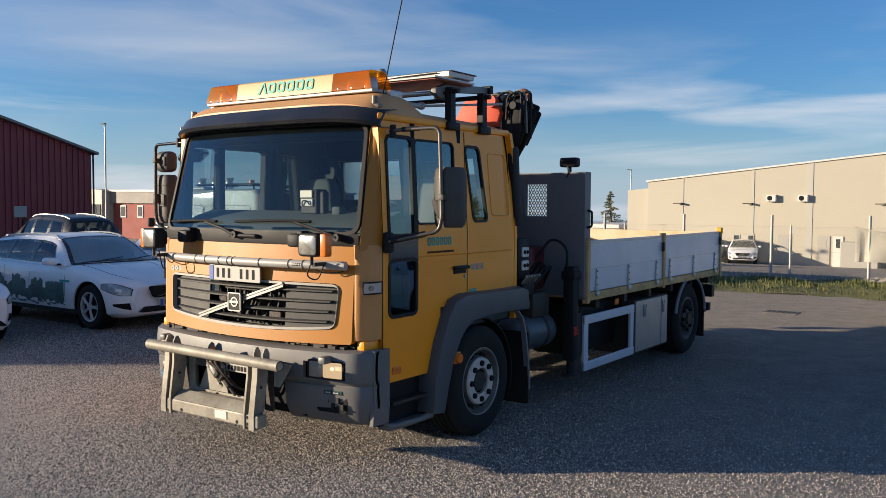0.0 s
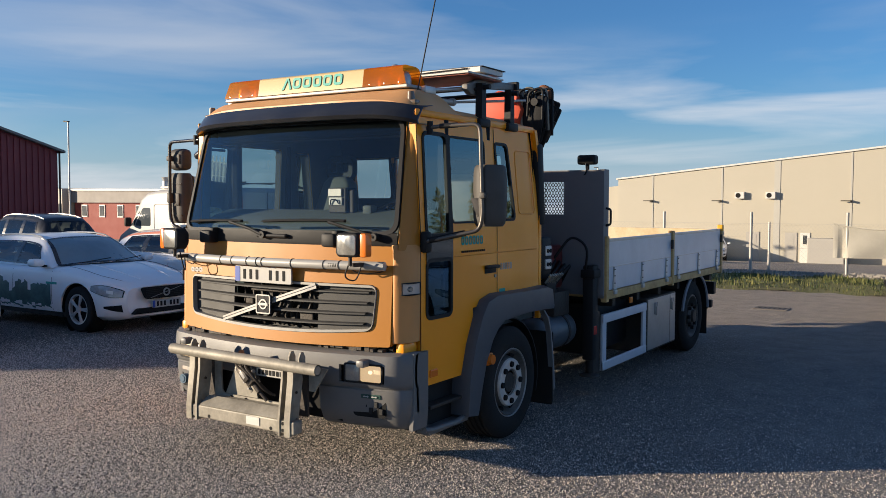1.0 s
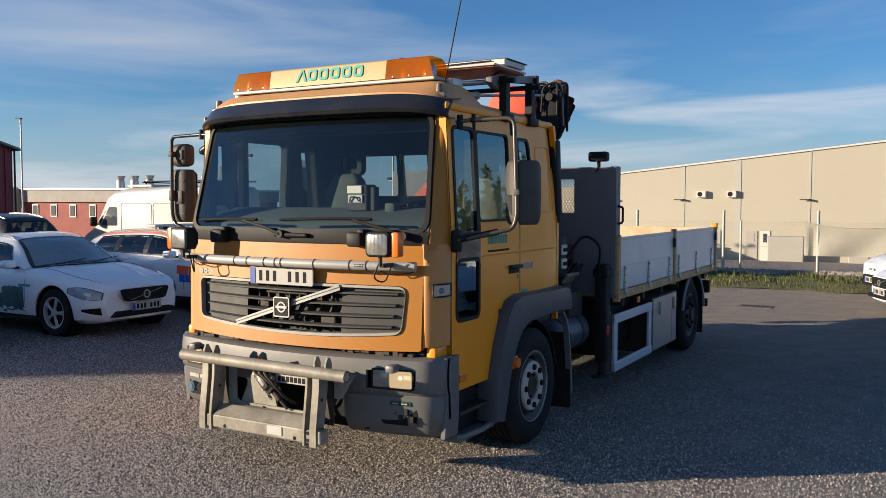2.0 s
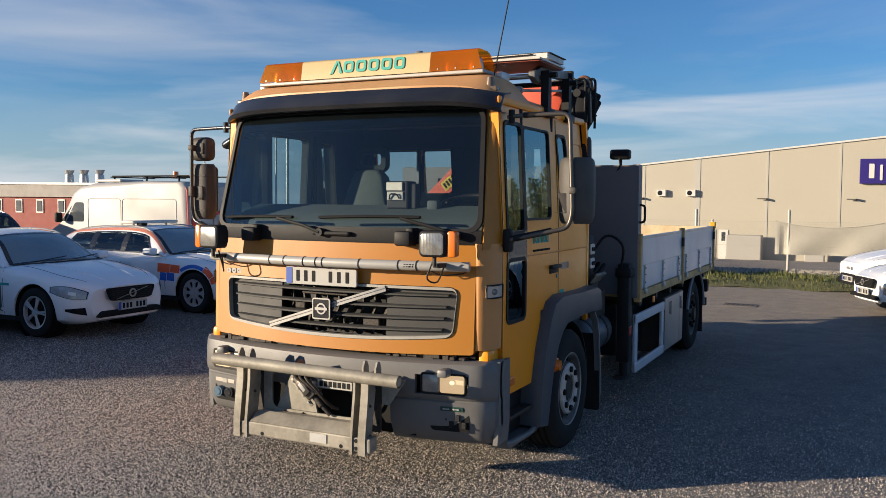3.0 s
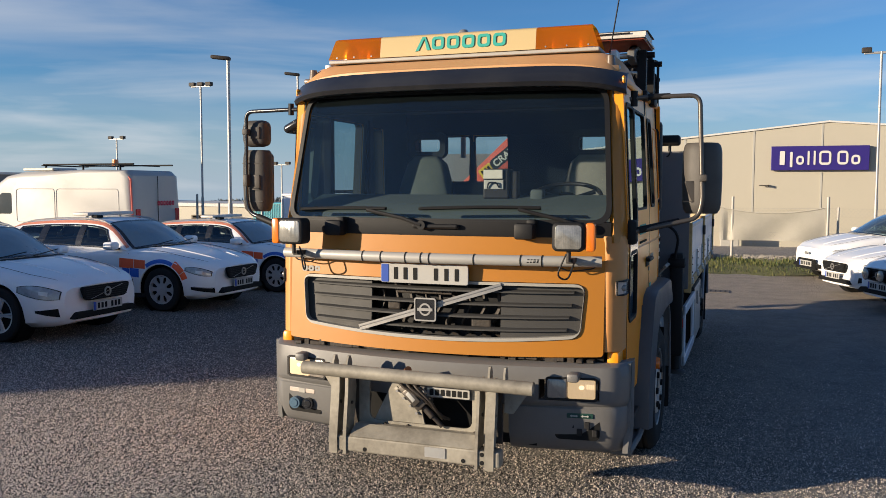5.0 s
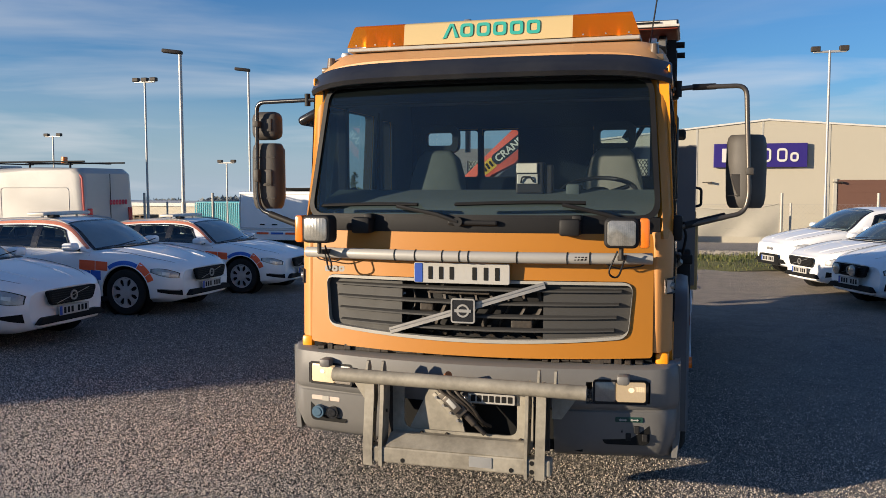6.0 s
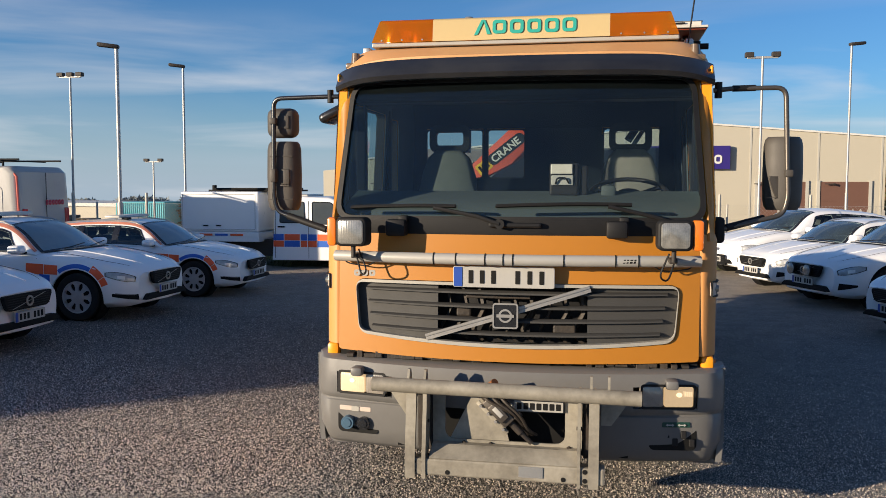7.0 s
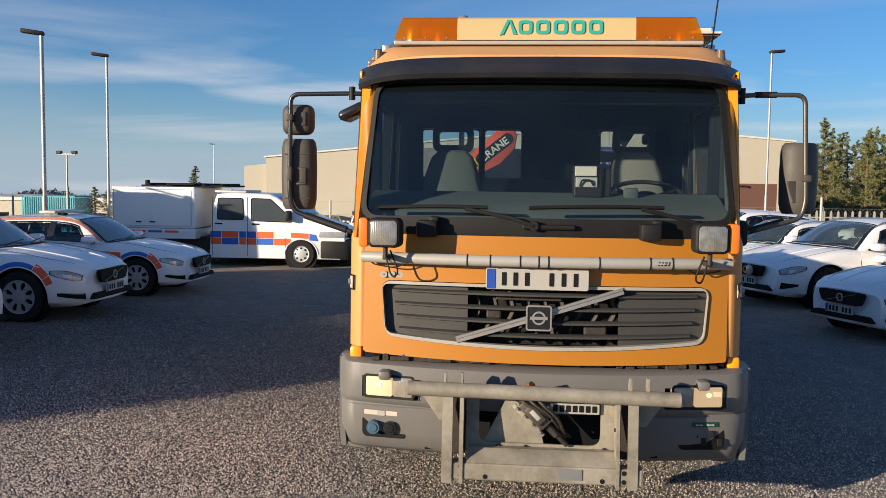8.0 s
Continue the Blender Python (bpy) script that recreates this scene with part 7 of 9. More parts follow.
    for fx, ys in ((0.565, (-0.36, 0.36)), (0.755, (-0.40, 0.0, 0.40))):
        for y in ys:
            q = B()
            box(q, -fx * L - 0.06, -fx * L + 0.06, y - 0.22, y + 0.22, 0.50, 1.08, 0.05, 2, Matrix.Rotation(radians(-12), 4, "Y"))
            st = part("car_seat", q, LINING if fx < 0.6 else BLACK, ob, "dark fabric car seat", 50)
            q = B()
            box(q, -fx * L - 0.13, -fx * L - 0.04, y - 0.12, y + 0.12, 1.09, 1.25, 0.04, 2)
            rod(q, (-fx * L - 0.08, y - 0.05, 1.02), (-fx * L - 0.08, y - 0.05, 1.14), 0.008, seg=6)
            part("headrest", q, LINING, st, "", 50)
    # wheels
    for f in spec["wheel_f"]:
        for s in (-1, 1):
            m = Matrix.Translation((-f * L, s * (half(f) - 0.012), spec["r"])) @ Matrix.Rotation(-s * math.pi / 2, 4, "X")
            r = spec["r"]
            q = B()
            lathe(q, [(r * 0.66, -0.21), (r * 0.93, -0.21), (r, -0.18), (r, -0.03), (r * 0.94, -0.006), (r * 0.72, 0.0), (r * 0.66, -0.012)], m, 32)
            wh = part("wheel", q, RUBBER, ob, "", 40)
            q = B()
            lathe(q, [(r * 0.665, -0.19), (r * 0.67, -0.006), (r * 0.61, -0.012), (r * 0.60, -0.07)], m, 32)
            if wheel_kind == "alloy":
                for k in range(5):
                    a = k * math.tau / 5
                    for d in (-0.10, 0.10):
                        p = m @ Vector((0.045 * math.cos(a), 0.045 * math.sin(a), -0.016))
                        e = m @ Vector((r * 0.63 * math.cos(a + d), r * 0.63 * math.sin(a + d), -0.020))
                        rod(q, p, e, 0.017, 0.014, 6)
                lathe(q, [(0.06, -0.03), (0.055, -0.008), (0.001, -0.006)], m, 16)
            else:
                lathe(q, [(r * 0.30, -0.03), (r * 0.28, -0.010), (0.05, -0.006), (0.001, -0.006)], m, 20)
                for k in range(8):
                    a = k * math.tau / 8
                    wedge = [(r * u * math.cos(a + w), r * u * math.sin(a + w)) for u, w in ((0.22, -0.30), (0.40, -0.20), (0.50, -0.20), (0.62, -0.33), (0.62, 0.33), (0.50, 0.20), (0.40, 0.20), (0.22, 0.30))]
                    slab(q, wedge, m @ Matrix.Translation((0, 0, -0.030)), 0.018)
            part("rim", q, CAP if wheel_kind == "cap" else ALLOY, wh, "silver rim", 40)
            q = B()
            rod(q, m @ Vector((0, 0, -0.12)), m @ Vector((0, 0, -0.060)), r * 0.60, seg=24)
            part("rim_back", q, INK, wh)
            q = B()
            lathe(q, [(R - 0.004, 0.0), (R - 0.004, -0.26), (0.1, -0.262)], m @ Matrix.Translation((0, 0, -0.006)), 28)
            part("wheel_well", q, INK, ob)
    # bonnet seams and the black cowl below the windscreen
    for s in (-1, 1):
        q = B()
        pipe(q, [(-f * L - 0.10 * max(0.0, 1 - f / 0.10) ** 2 * (half(f) * 0.80 / 0.9) ** 2 * L * 0.35, s * half(f) * (0.62 + 0.18 * min(1.0, f / 0.12)), top(f) + 0.010 - 0.011 * min(1.0, f / 0.12)) for f in lin(0.022, 0.285, 16)], 0.0035, 5)
        part("bonnet_seam", q, INK, ob)
        q = B()
        pipe(q, [(-f * L, s * half(f) * (0.34 + 0.5 * (f - 0.05)), top(f) + 0.016) for f in lin(0.05, 0.27, 10)], 0.011, 6)
        part("bonnet_crease", q, paint, ob, "", 60)
    q = B()
    sheet(q, lambda v, k: (-(0.268, 0.276, 0.292)[k] * L - 0.20 * v * v, v * half(0.28) * 0.88, top(0.28) + (0.016, 0.026, 0.030)[k] - 0.012 * v * v), lin(-1, 1, 13), range(3))
    part("cowl", q, BLACK, ob, "black cowl below the windscreen", 40)
    for y0, y1 in ((0.10, 0.66), (-0.52, 0.05)):
        q = B()
        pipe(q, [(-(0.283 + 0.016 * t) * L - 0.10 * (y0 + (y1 - y0) * t) ** 2, y0 + (y1 - y0) * t, top(0.28) + 0.048 + 0.05 * t) for t in lin(0, 1, 5)], 0.007, 5)
        part("wiper", q, INK, ob)
    # lamps, grille, plate, intakes
    def flank(f0, f1, z0, z1, out, nf=6, nz=3, slant=(0, 0), s=1):
        q = B()
        sheet(q, lambda a, b: (lambda f, z: (-f * L - (0.10 * max(0.0, 1 - f / 0.10) ** 2) * (skin(f, z) / 0.9) ** 2 * L * 0.35 + (out if f < 0.06 else 0), s * skin(f, z, out), z))(f0 + (f1 - f0) * a, (z0 + slant[0] * a) * (1 - b) + (z1 + slant[1] * a) * b), lin(0, 1, nf), lin(0, 1, nz))
        return q
    for s in (-1, 1):
        def lamp_patch(f0, f1, grow, out):
            q = B()
            mid = lambda a: 0.600 + 0.115 * a - 0.035 * a * a
            hgt = lambda a: (0.066 + grow) * math.sin(math.pi * (0.10 + 0.80 * a)) ** 0.55 * (1 - 0.25 * a)
            at_ = lambda f, z: (-f * L - (0.10 * max(0.0, 1 - f / 0.10) ** 2) * (skin(f, z) / 0.9) ** 2 * L * 0.35 + (out if f < 0.06 else 0), s * skin(f, z, out), z)
            sheet(q, lambda a, b: at_(f0 + (f1 - f0) * a, mid(a) + hgt(a) * b), lin(0, 1, 14), lin(-1, 1, 6))
            return q
        big = 0.026 if graphic else 0.0
        hl = part("headlamp", lamp_patch(0.010, 0.104 + big, big, 0.003), BLACKG, ob, "long clear headlamp", 50)
        part("lens", lamp_patch(0.013, 0.100 + big, big - 0.009, 0.007), LAMP_C, hl, "", 50)
        part("reflector", flank(0.038, 0.062, 0.600, 0.650, 0.010, 5, 3, (0.02, 0.012), s), ALLOY, hl, "bright reflector", 50)
        if marks:
            part("fog_recess", flank(0.004, 0.082, 0.300, 0.385, 0.006, 10, 3, (0.060, 0.020), s), INK, ob, "black bumper inlet", 40)
            part("chrome_strip", flank(0.010, 0.070, 0.372, 0.384, 0.009, 8, 2, (0.030, 0.030), s), CHROME, ob)
        else:
            part("fog_recess", flank(0.014, 0.075, 0.33, 0.44, 0.006, 8, 3, (0.060, -0.020), s), INK, ob, "black bumper inlet", 40)
        q = B()
        box(q, -0.378 * L - 0.10, -0.378 * L + 0.10, s * (half(0.37) + 0.01), s * (half(0.37) + 0.20), 0.965, 1.085, 0.045, 3)
        part("door_mirror", q, paint, ob, "", 50)
        q = B()
        box(q, -0.378 * L - 0.03, -0.378 * L + 0.05, s * (half(0.37) - 0.06), s * (half(0.37) + 0.03), 0.955, 0.985, 0.01)
        part("mirror_foot", q, INK, ob)
        for f in (0.52, 0.70):
            part("door_handle", flank(f - 0.022, f + 0.012, 0.80, 0.825, 0.018, 3, 2, (0, 0), s), paint, ob)
        for f in (0.33, 0.553, 0.725):
            part("door_seam", flank(f - 0.0010, f + 0.0010, 0.30, 0.90, 0.003, 2, 6, (0, 0), s), INK, ob)
        part("sill", flank(0.265, 0.71, 0.205, 0.275, 0.006, 8, 2, (0, 0), s), BLACK, ob, "", 30)
        part("tail_lamp", flank(0.945, 0.995, 0.72, 1.0, 0.006, 4, 4, (0, 0), s), RED_L, ob, "red tail lamp", 40)
        if rails:
            q = B()
            pipe(q, [green(f, 0.93, s)[:2] + (green(f, 0.93, s)[2] + 0.035 * math.sin(math.pi * min(1, max(0, (f - 0.44) / 0.42))) ** 0.3,) for f in lin(0.44, 0.86, 9)], 0.014, 6)
            part("roof_rail", q, ALU, ob, "", 50)
        if marks:
            # chequers of fluorescent orange and blue along the flank
            wf, wz = spec["wheel_f"][0], spec["r"]
            for f0, f1, z0, z1, mt in ((0.258, 0.303, 0.665, 0.80, MARK_O), (0.305, 0.365, 0.665, 0.815, MARK_O), (0.283, 0.320, 0.525, 0.662, MARK_B), (0.322, 0.352, 0.525, 0.662, MARK_B)):
                part("marking", flank(f0, f1, z0, z1, 0.004, 6, 4, (0.012, 0.012), s), mt, ob, "", 40)
            for a0, a1, mt, grow in ((62, 126, MARK_B, 0.062), (36, 61, MARK_O, 0.105), (22, 35, MARK_O, 0.10)):
                q = B()
                sheet(q, lambda a, d: (lambda f, z: (-f * L - (0.10 * max(0.0, 1 - f / 0.10) ** 2) * (skin(f, z) / 0.9) ** 2 * L * 0.35, s * skin(f, z, 0.004), z))(wf - (R + 0.018 + d) * math.cos(radians(a)) / L, wz + (R + 0.018 + d) * math.sin(radians(a))), lin(a0, a1, 10), lin(0, grow, 3))
                part("marking", q, mt, ob, "", 40)
        if graphic:
            rg = random.Random(5)
            for k in range(24):
                f0 = 0.335 + 0.0185 * k
                z0 = 0.29 + 0.05 * rg.random()
                z1 = 0.66 + 0.14 * math.sin(k * 0.9) * rg.random() + 0.04 * rg.random()
                part("graphic_print", flank(f0, f0 + 0.0195, z0, z1, 0.004, 3, 4, (0.03 * rg.random(), -0.05 + 0.10 * rg.random()), s), MARK_K, ob, "dark teal wave graphic", 40)
            part("graphic_print", flank(0.30, 0.36, 0.70, 0.735, 0.004, 3, 2, (0, 0), s), TEAL, ob)
    nm = Matrix(((0, 0, 1, 0.0), (1, 0, 0, 0), (0, 1, 0, 0), (0, 0, 0, 1)))   # outline on the nose, facing +x
    q = B()
    if nose == "volvo":
        slab(q, loop([(0.44, 0.685), (-0.44, 0.685), (-0.36, 0.505), (0.36, 0.505)], 0.05, 2), nm @ Matrix.Translation((0, 0, -0.035)), 0.05, 0.008)
    else:
        slab(q, loop([(0.36, 0.47), (-0.36, 0.47), (-0.46, 0.25), (0.46, 0.25)], 0.04, 2), nm @ Matrix.Translation((0, 0, -0.02)), 0.04, 0.008)
    gr = part("grille", q, INK, ob, "black grille")
    q = B()
    if nose == "volvo":
        for z in lin(0.53, 0.665, 6):
            box(q, 0.012, 0.020, -0.37, 0.37, z - 0.004, z + 0.004)
    else:
        for z in lin(0.27, 0.45, 5):
            box(q, 0.018, 0.024, -0.38, 0.38, z - 0.005, z + 0.005)
    part("grille_bar", q, BLACK, gr)
    q = B()
    circ_ = [(0.062 * math.cos(k * math.tau / 20), 0.595 + 0.062 * math.sin(k * math.tau / 20)) for k in range(20)]
    if nose == "volvo":
        ring(q, circ_, [(x * 0.68, 0.595 + (y - 0.595) * 0.68) for x, y in circ_], nm @ Matrix.Translation((0, 0, 0.020)), 0.014)
        slab(q, [(-0.30, 0.525), (-0.275, 0.525), (0.30, 0.665), (0.275, 0.665)], nm @ Matrix.Translation((0, 0, 0.018)), 0.006)
    else:
        slab(q, [(0.07 * math.cos(k * math.tau / 16), 0.59 + 0.03 * math.sin(k * math.tau / 16)) for k in range(16)], nm, 0.02)
    part("grille_badge", q, CHROME, gr, "chrome badge and bar", 30)
    q = B()
    slab(q, loop([(0.50, 0.375), (-0.50, 0.375), (-0.60, 0.295), (0.60, 0.295)], 0.03, 2), nm @ Matrix.Translation((0, 0, -0.06)), 0.075, 0.008)
    part("lower_intake", q, INK, ob, "black lower intake")
    q = B()
    slab(q, rrect(0.53, 0.115, 0.012), nm @ Matrix.Translation((0, 0.425 if nose == "volvo" else 0.37, 0.016)), 0.014)
    pl = part("number_plate", q, PLATE_W, ob, "white number plate")
    q = B()
    slab(q, rrect(0.045, 0.108, 0.006), nm @ Matrix.Translation((-0.24, 0.425 if nose == "volvo" else 0.37, 0.030)), 0.002)
    part("blue_strip", q, PLATE_B, pl)
    for k, x in enumerate((-0.17, -0.105, -0.04, 0.075, 0.14, 0.205)):
        q = B()
        slab(q, rrect(0.040, 0.074, 0.006), nm @ Matrix.Translation((x, 0.425 if nose == "volvo" else 0.37, 0.030)), 0.002)
        part("plate_bar", q, INK, pl)
    if lamps:
        for y in (-0.24, 0.18):
            q = B()
            rod(q, (0.03, y, 0.60), (0.09, y, 0.60), 0.075, 0.095, 20)
            dl = part("driving_lamp", q, BLACK, ob, "round driving lamp", 40)
            q = B()
            rod(q, (0.09, y, 0.60), (0.10, y, 0.60), 0.092, 0.075, 20)
            part("lens", q, LENS, dl, "", 40)
    if lightbar:
        q = B()
        x = -0.60 * L
        box(q, x - 0.16, x + 0.16, -0.56, 0.56, roof_z(0.6) + 0.045, roof_z(0.6) + 0.10, 0.02)
        rod(q, (x, -0.4, roof_z(0.6)), (x, -0.4, roof_z(0.6) + 0.06), 0.02)
        rod(q, (x, 0.4, roof_z(0.6)), (x, 0.4, roof_z(0.6) + 0.06), 0.02)
        lb = part("beacon_bar", q, WHITE_P, ob, "flat roof beacon bar", 30)
        q = B()
        box(q, x + 0.17, x + 0.30, -0.5, -0.35, roof_z(0.6) + 0.015, roof_z(0.6) + 0.06, 0.015)
        part("roof_aerial", q, INK, lb)
        # red roof edging
        for s in (-1, 1):
            q = B()
            sheet(q, lambda f, v: Vector(green(f, v, s)) + Vector((0, s * 0.002, 0.006)), lin(0.30, 0.90, 18), [0.955, 1.02, 1.09])
            part("roof_edging", q, EDGING, ob, "pale orange roof edging", 40)
    return ob


HATCH = dict(WAGON, L=4.35, wheel_f=(0.20, 0.81), r=0.32,
             roof=[(0.245, 0.95), (0.28, 1.04), (0.38, 1.29), (0.45, 1.40), (0.53, 1.44), (0.62, 1.44), (0.80, 1.37), (0.90, 1.27), (0.985, 1.02)], g0=0.252)
GL, GR_ = "cars parked beside the truck", "cars parked across the yard"


def park(x, y, turn=0.0, z=0.0):
    return pose(x, y, z, 0, 0, turn) @ Matrix.Scale(0.92, 4)


car_mesh("estate_car", "white estate car with dark graphic print parked in shade", CAR_W, WAGON, GL, graphic=True).matrix_basis = park(-5.62, 3.62)
car_b = car_mesh("estate_car", "white estate car with orange-blue chequers and roof beacon bar", CAR_W, WAGON, GL, True, "cap", marks=1, lightbar=True)
car_b.matrix_basis = park(-5.48, 6.34)
copy_thing(car_b, park(-5.20, 8.85))
car_p = car_mesh("estate_car", "plain white estate car parked on asphalt", CAR_W, WAGON, GR_, False)
car_p.matrix_basis = park(-5.85, 0.75)
copy_thing(car_p, park(3.78, 6.06, 203))
copy_thing(car_p, park(2.98, 10.9, 203))
car_l = car_mesh("estate_car", "white estate car with two round driving lamps", CAR_W, WAGON, GR_, False, lamps=True)
car_l.matrix_basis = park(3.43, 9.0, 203)
car_h = car_mesh("hatchback_car", "white hatchback with open black lower grille", CAR_W, HATCH, GR_, False, rails=False, nose="low")
car_h.matrix_basis = park(2.70, 13.5, 203)

car_k = car_mesh("family_car", "black estate car with silver roof rails", CAR_K, dict(WAGON, roof=[(f, z * (1.0 if f < 0.25 or f > 0.98 else 1.14)) for f, z in WAGON["roof"]]), GL, False)
car_k.matrix_basis = park(-18.9, 8.4, 180)
copy_thing(car_p, park(8.6, 12.6, 23))
copy_thing(car_p, park(9.2, 9.8, 23))
copy_thing(car_h, park(9.6, 15.4, 203))
copy_thing(car_p, park(-8.4, 42.0, -75, land_z(-8, 42)))
copy_thing(car_h, park(-10.6, 42.3, -80, land_z(-11, 42)))

# ---- van with high roof ----
VAN_W = mat("cream_white_van_paint", (0.40, 0.39, 0.37), 0.45, dark=(0.34, 0.325, 0.30), scale=1.5, amount=0.4, coat=0.3)
van = thing("van", "white high-roof panel van with red edging", "van")


def shell(bm, prof, y0, y1, r):
    """A side outline (x, z) drawn across from y0 to y1, its roof edges rounded."""
    n = len(prof)
    cx, cz = sum(p[0] for p in prof) / n, sum(p[1] for p in prof) / n
    rows_ = []
    for inset, y in ((r, y0), (r * 0.5, y0 + r * 0.08), (r * 0.2, y0 + r * 0.3), (0, y0 + r), (0, y1 - r), (r * 0.2, y1 - r * 0.3), (r * 0.5, y1 - r * 0.08), (r, y1)):
        ring_ = []
        for x, z in prof:
            k = inset if z > 0.9 else inset * 0.2
            d = math.hypot(x - cx, z - cz)
            ring_.append(bm.verts.new((x - (x - cx) / d * k, y, z - (z - cz) / d * k)))
        rows_.append(ring_)
    for a, b in zip(rows_, rows_[1:]):
        for i in range(n):
            bm.faces.new((a[i], a[(i + 1) % n], b[(i + 1) % n], b[i]))
    bm.faces.new(rows_[0][::-1])
    bm.faces.new(rows_[-1])
    return bm


def panel(name, poly, y, material, parent, label="", t=0.008):
    """A flat shape on the flank that faces -y; poly in (x, z)."""
    q = B()
    slab(q, poly, facing(0, y, 0), t)
    return part(name, q, material, parent, label)


def road_wheel(parent, x, y, s, r, w, cap=ALLOY):
    m = Matrix.Translation((x, y, r)) @ Matrix.Rotation(-s * math.pi / 2, 4, "X")
    q = B()
    lathe(q, [(r * 0.6, -w), (r * 0.95, -w), (r, -w * 0.85), (r, -w * 0.15), (r * 0.95, 0), (r * 0.64, 0.0), (r * 0.6, -0.02)], m, 28)
    wh = part("wheel", q, RUBBER, parent, "", 40)
    q = B()
    lathe(q, [(r * 0.62, -0.06), (r * 0.6, -0.008), (r * 0.5, -0.03), (r * 0.3, -0.012), (r * 0.12, -0.008), (0.001, -0.008)], m, 28)
    rim = part("rim", q, cap, wh, "", 40)
    for k in range(8):
        a = k * math.tau / 8
        q = B()
        p = Vector((r * 0.42 * math.cos(a), r * 0.42 * math.sin(a), 0))
        rod(q, m @ (p + Vector((0, 0, -0.03))), m @ (p + Vector((0, 0, -0.015))), r * 0.075, seg=8)
        part("rim_gap", q, INK, rim)
    q = B()
    rod(q, m @ Vector((0, 0, -w - 0.04)), m @ Vector((0, 0, -w * 0.55)), r * 1.18, seg=28)
    part("wheel_well", q, INK, parent)
    return wh


VX0, VX1, VY0, VY1 = -14.6, -10.1, 9.48, 11.05
bm = B()
prof = [(VX0 + 0.01, 0.35), (VX0, 0.75), (VX0 + 0.06, 0.95), (VX0 + 0.43, 1.16), (VX0 + 0.57, 1.361), (VX0 + 0.91, 1.894), (VX0 + 1.15, 2.041), (VX0 + 1.568, 2.118), (VX1 - 1.2, 2.161), (VX1 - 0.18, 2.144), (VX1 - 0.05, 2.032), (VX1, 1.2), (VX1, 0.35)]
shell(bm, prof, VY0, VY1, 0.16)
part("body", bm, VAN_W, van, "", 40)
panel("side_window", loop([(VX0 + 0.72, 1.22), (VX0 + 1.31, 1.22), (VX0 + 1.31, 1.671), (VX0 + 1.03, 1.671)], 0.06, 2), VY0 + 0.004, CAR_G, van, "dark van side window")
panel("side_window", loop([(VX0 + 0.55, 1.22), (VX0 + 0.69, 1.22), (VX0 + 0.93, 1.602), (VX0 + 0.86, 1.533)], 0.02, 2), VY0 + 0.004, CAR_G, van)
for a, b in ((VX0 + 1.447, VX0 + 2.488), (VX0 + 2.539, VX1 - 0.35)):
    q = B()
    o = loop([(a, 1.05), (b, 1.05), (b, 1.757), (a, 1.757)], 0.08, 2)
    pipe(q, [(x, VY0 - 0.002, z) for x, z in o], 0.008, 5, closed=True)
    part("pressed_panel", q, VAN_W, van)
for y in (VY0 + 0.03,):
    q = B()
    pipe(q, [(VX0 + 1.10, VY0 + 0.06, 1.946), (VX0 + 1.679, VY0 + 0.08, 2.075), (VX1 - 1.0, VY0 + 0.07, 2.118), (VX1 - 0.2, VY0 + 0.06, 2.101), (VX1 - 0.06, VY0 + 0.03, 1.946), (VX1 + 0.0, VY0 + 0.02, 0.6)], 0.022, 6)
    part("red_edging", q, mat("pale_red_edging", (0.72, 0.16, 0.11), 0.4), van, "pale red edging strip", 60)
q = B()
box(q, VX1 - 0.002, VX1 + 0.006, (VY0 + VY1) / 2 - 0.006, (VY0 + VY1) / 2 + 0.006, 0.5, 2.032)
part("door_gap", q, INK, van)
q = B()
open_bars(q, Matrix(((0, 0, 1, VX1 + 0.002), (1, 0, 0, VY0 + 0.80), (0, 1, 0, 1.46), (0, 0, 0, 1))), 6, 0.075, 0.10, 0.02, 0.03, 0.004)
part("company_sign", q, mat("crimson_letters", (0.55, 0.02, 0.06), 0.4), van, "crimson company lettering")
for y in (VY0 + 0.16, VY1 - 0.16):
    q = B()
    box(q, VX1 - 0.02, VX1 + 0.02, y - 0.06, y + 0.06, 0.75, 1.35, 0.015)
    part("tail_lamp", q, RED_L, van)
    q = B()
    box(q, VX0 + 1.920, VX1 - 0.2, y + 0.12, y + 0.16, 2.256, 2.290, 0.01)
    part("roof_rail", q, INK, van)
for x in (VX0 + 2.041, VX0 + 3.04, VX1 - 0.5):
    q = B()
    box(q, x - 0.03, x + 0.03, VY0 + 0.15, VY1 - 0.1, 2.238, 2.264, 0.005)
    rod(q, (x, VY0 + 0.25, 2.118), (x, VY0 + 0.25, 2.256), 0.02)
    part("rack_bar", q, INK, van, "dark roof rack bar")
q = B()
rod(q, (VX0 + 3.66, VY0 + 0.5, 2.247), (VX0 + 3.66, VY0 + 0.5, 2.376), 0.07, 0.06)
part("beacon", q, AMBER_S, van, "orange beacon", 40)
q = B()
box(q, VX0 + 1.447, VX0 + 2.273, VY0 + 0.2, VY0 + 0.9, 2.144, 2.204, 0.02)
part("roof_bar", q, WHITE_P, van)
for x in (VX0 + 0.69, VX1 - 1.3):
    road_wheel(van, x, VY0 + 0.03, -1, 0.34, 0.22)
    road_wheel(van, x, VY1 - 0.03, 1, 0.34, 0.22)
q = B()
box(q, VX0 + 0.59, VX0 + 0.68, VY0 - 0.24, VY0 - 0.05, 1.20, 1.430, 0.04)
part("door_mirror", q, BLACK, van, "", 40)

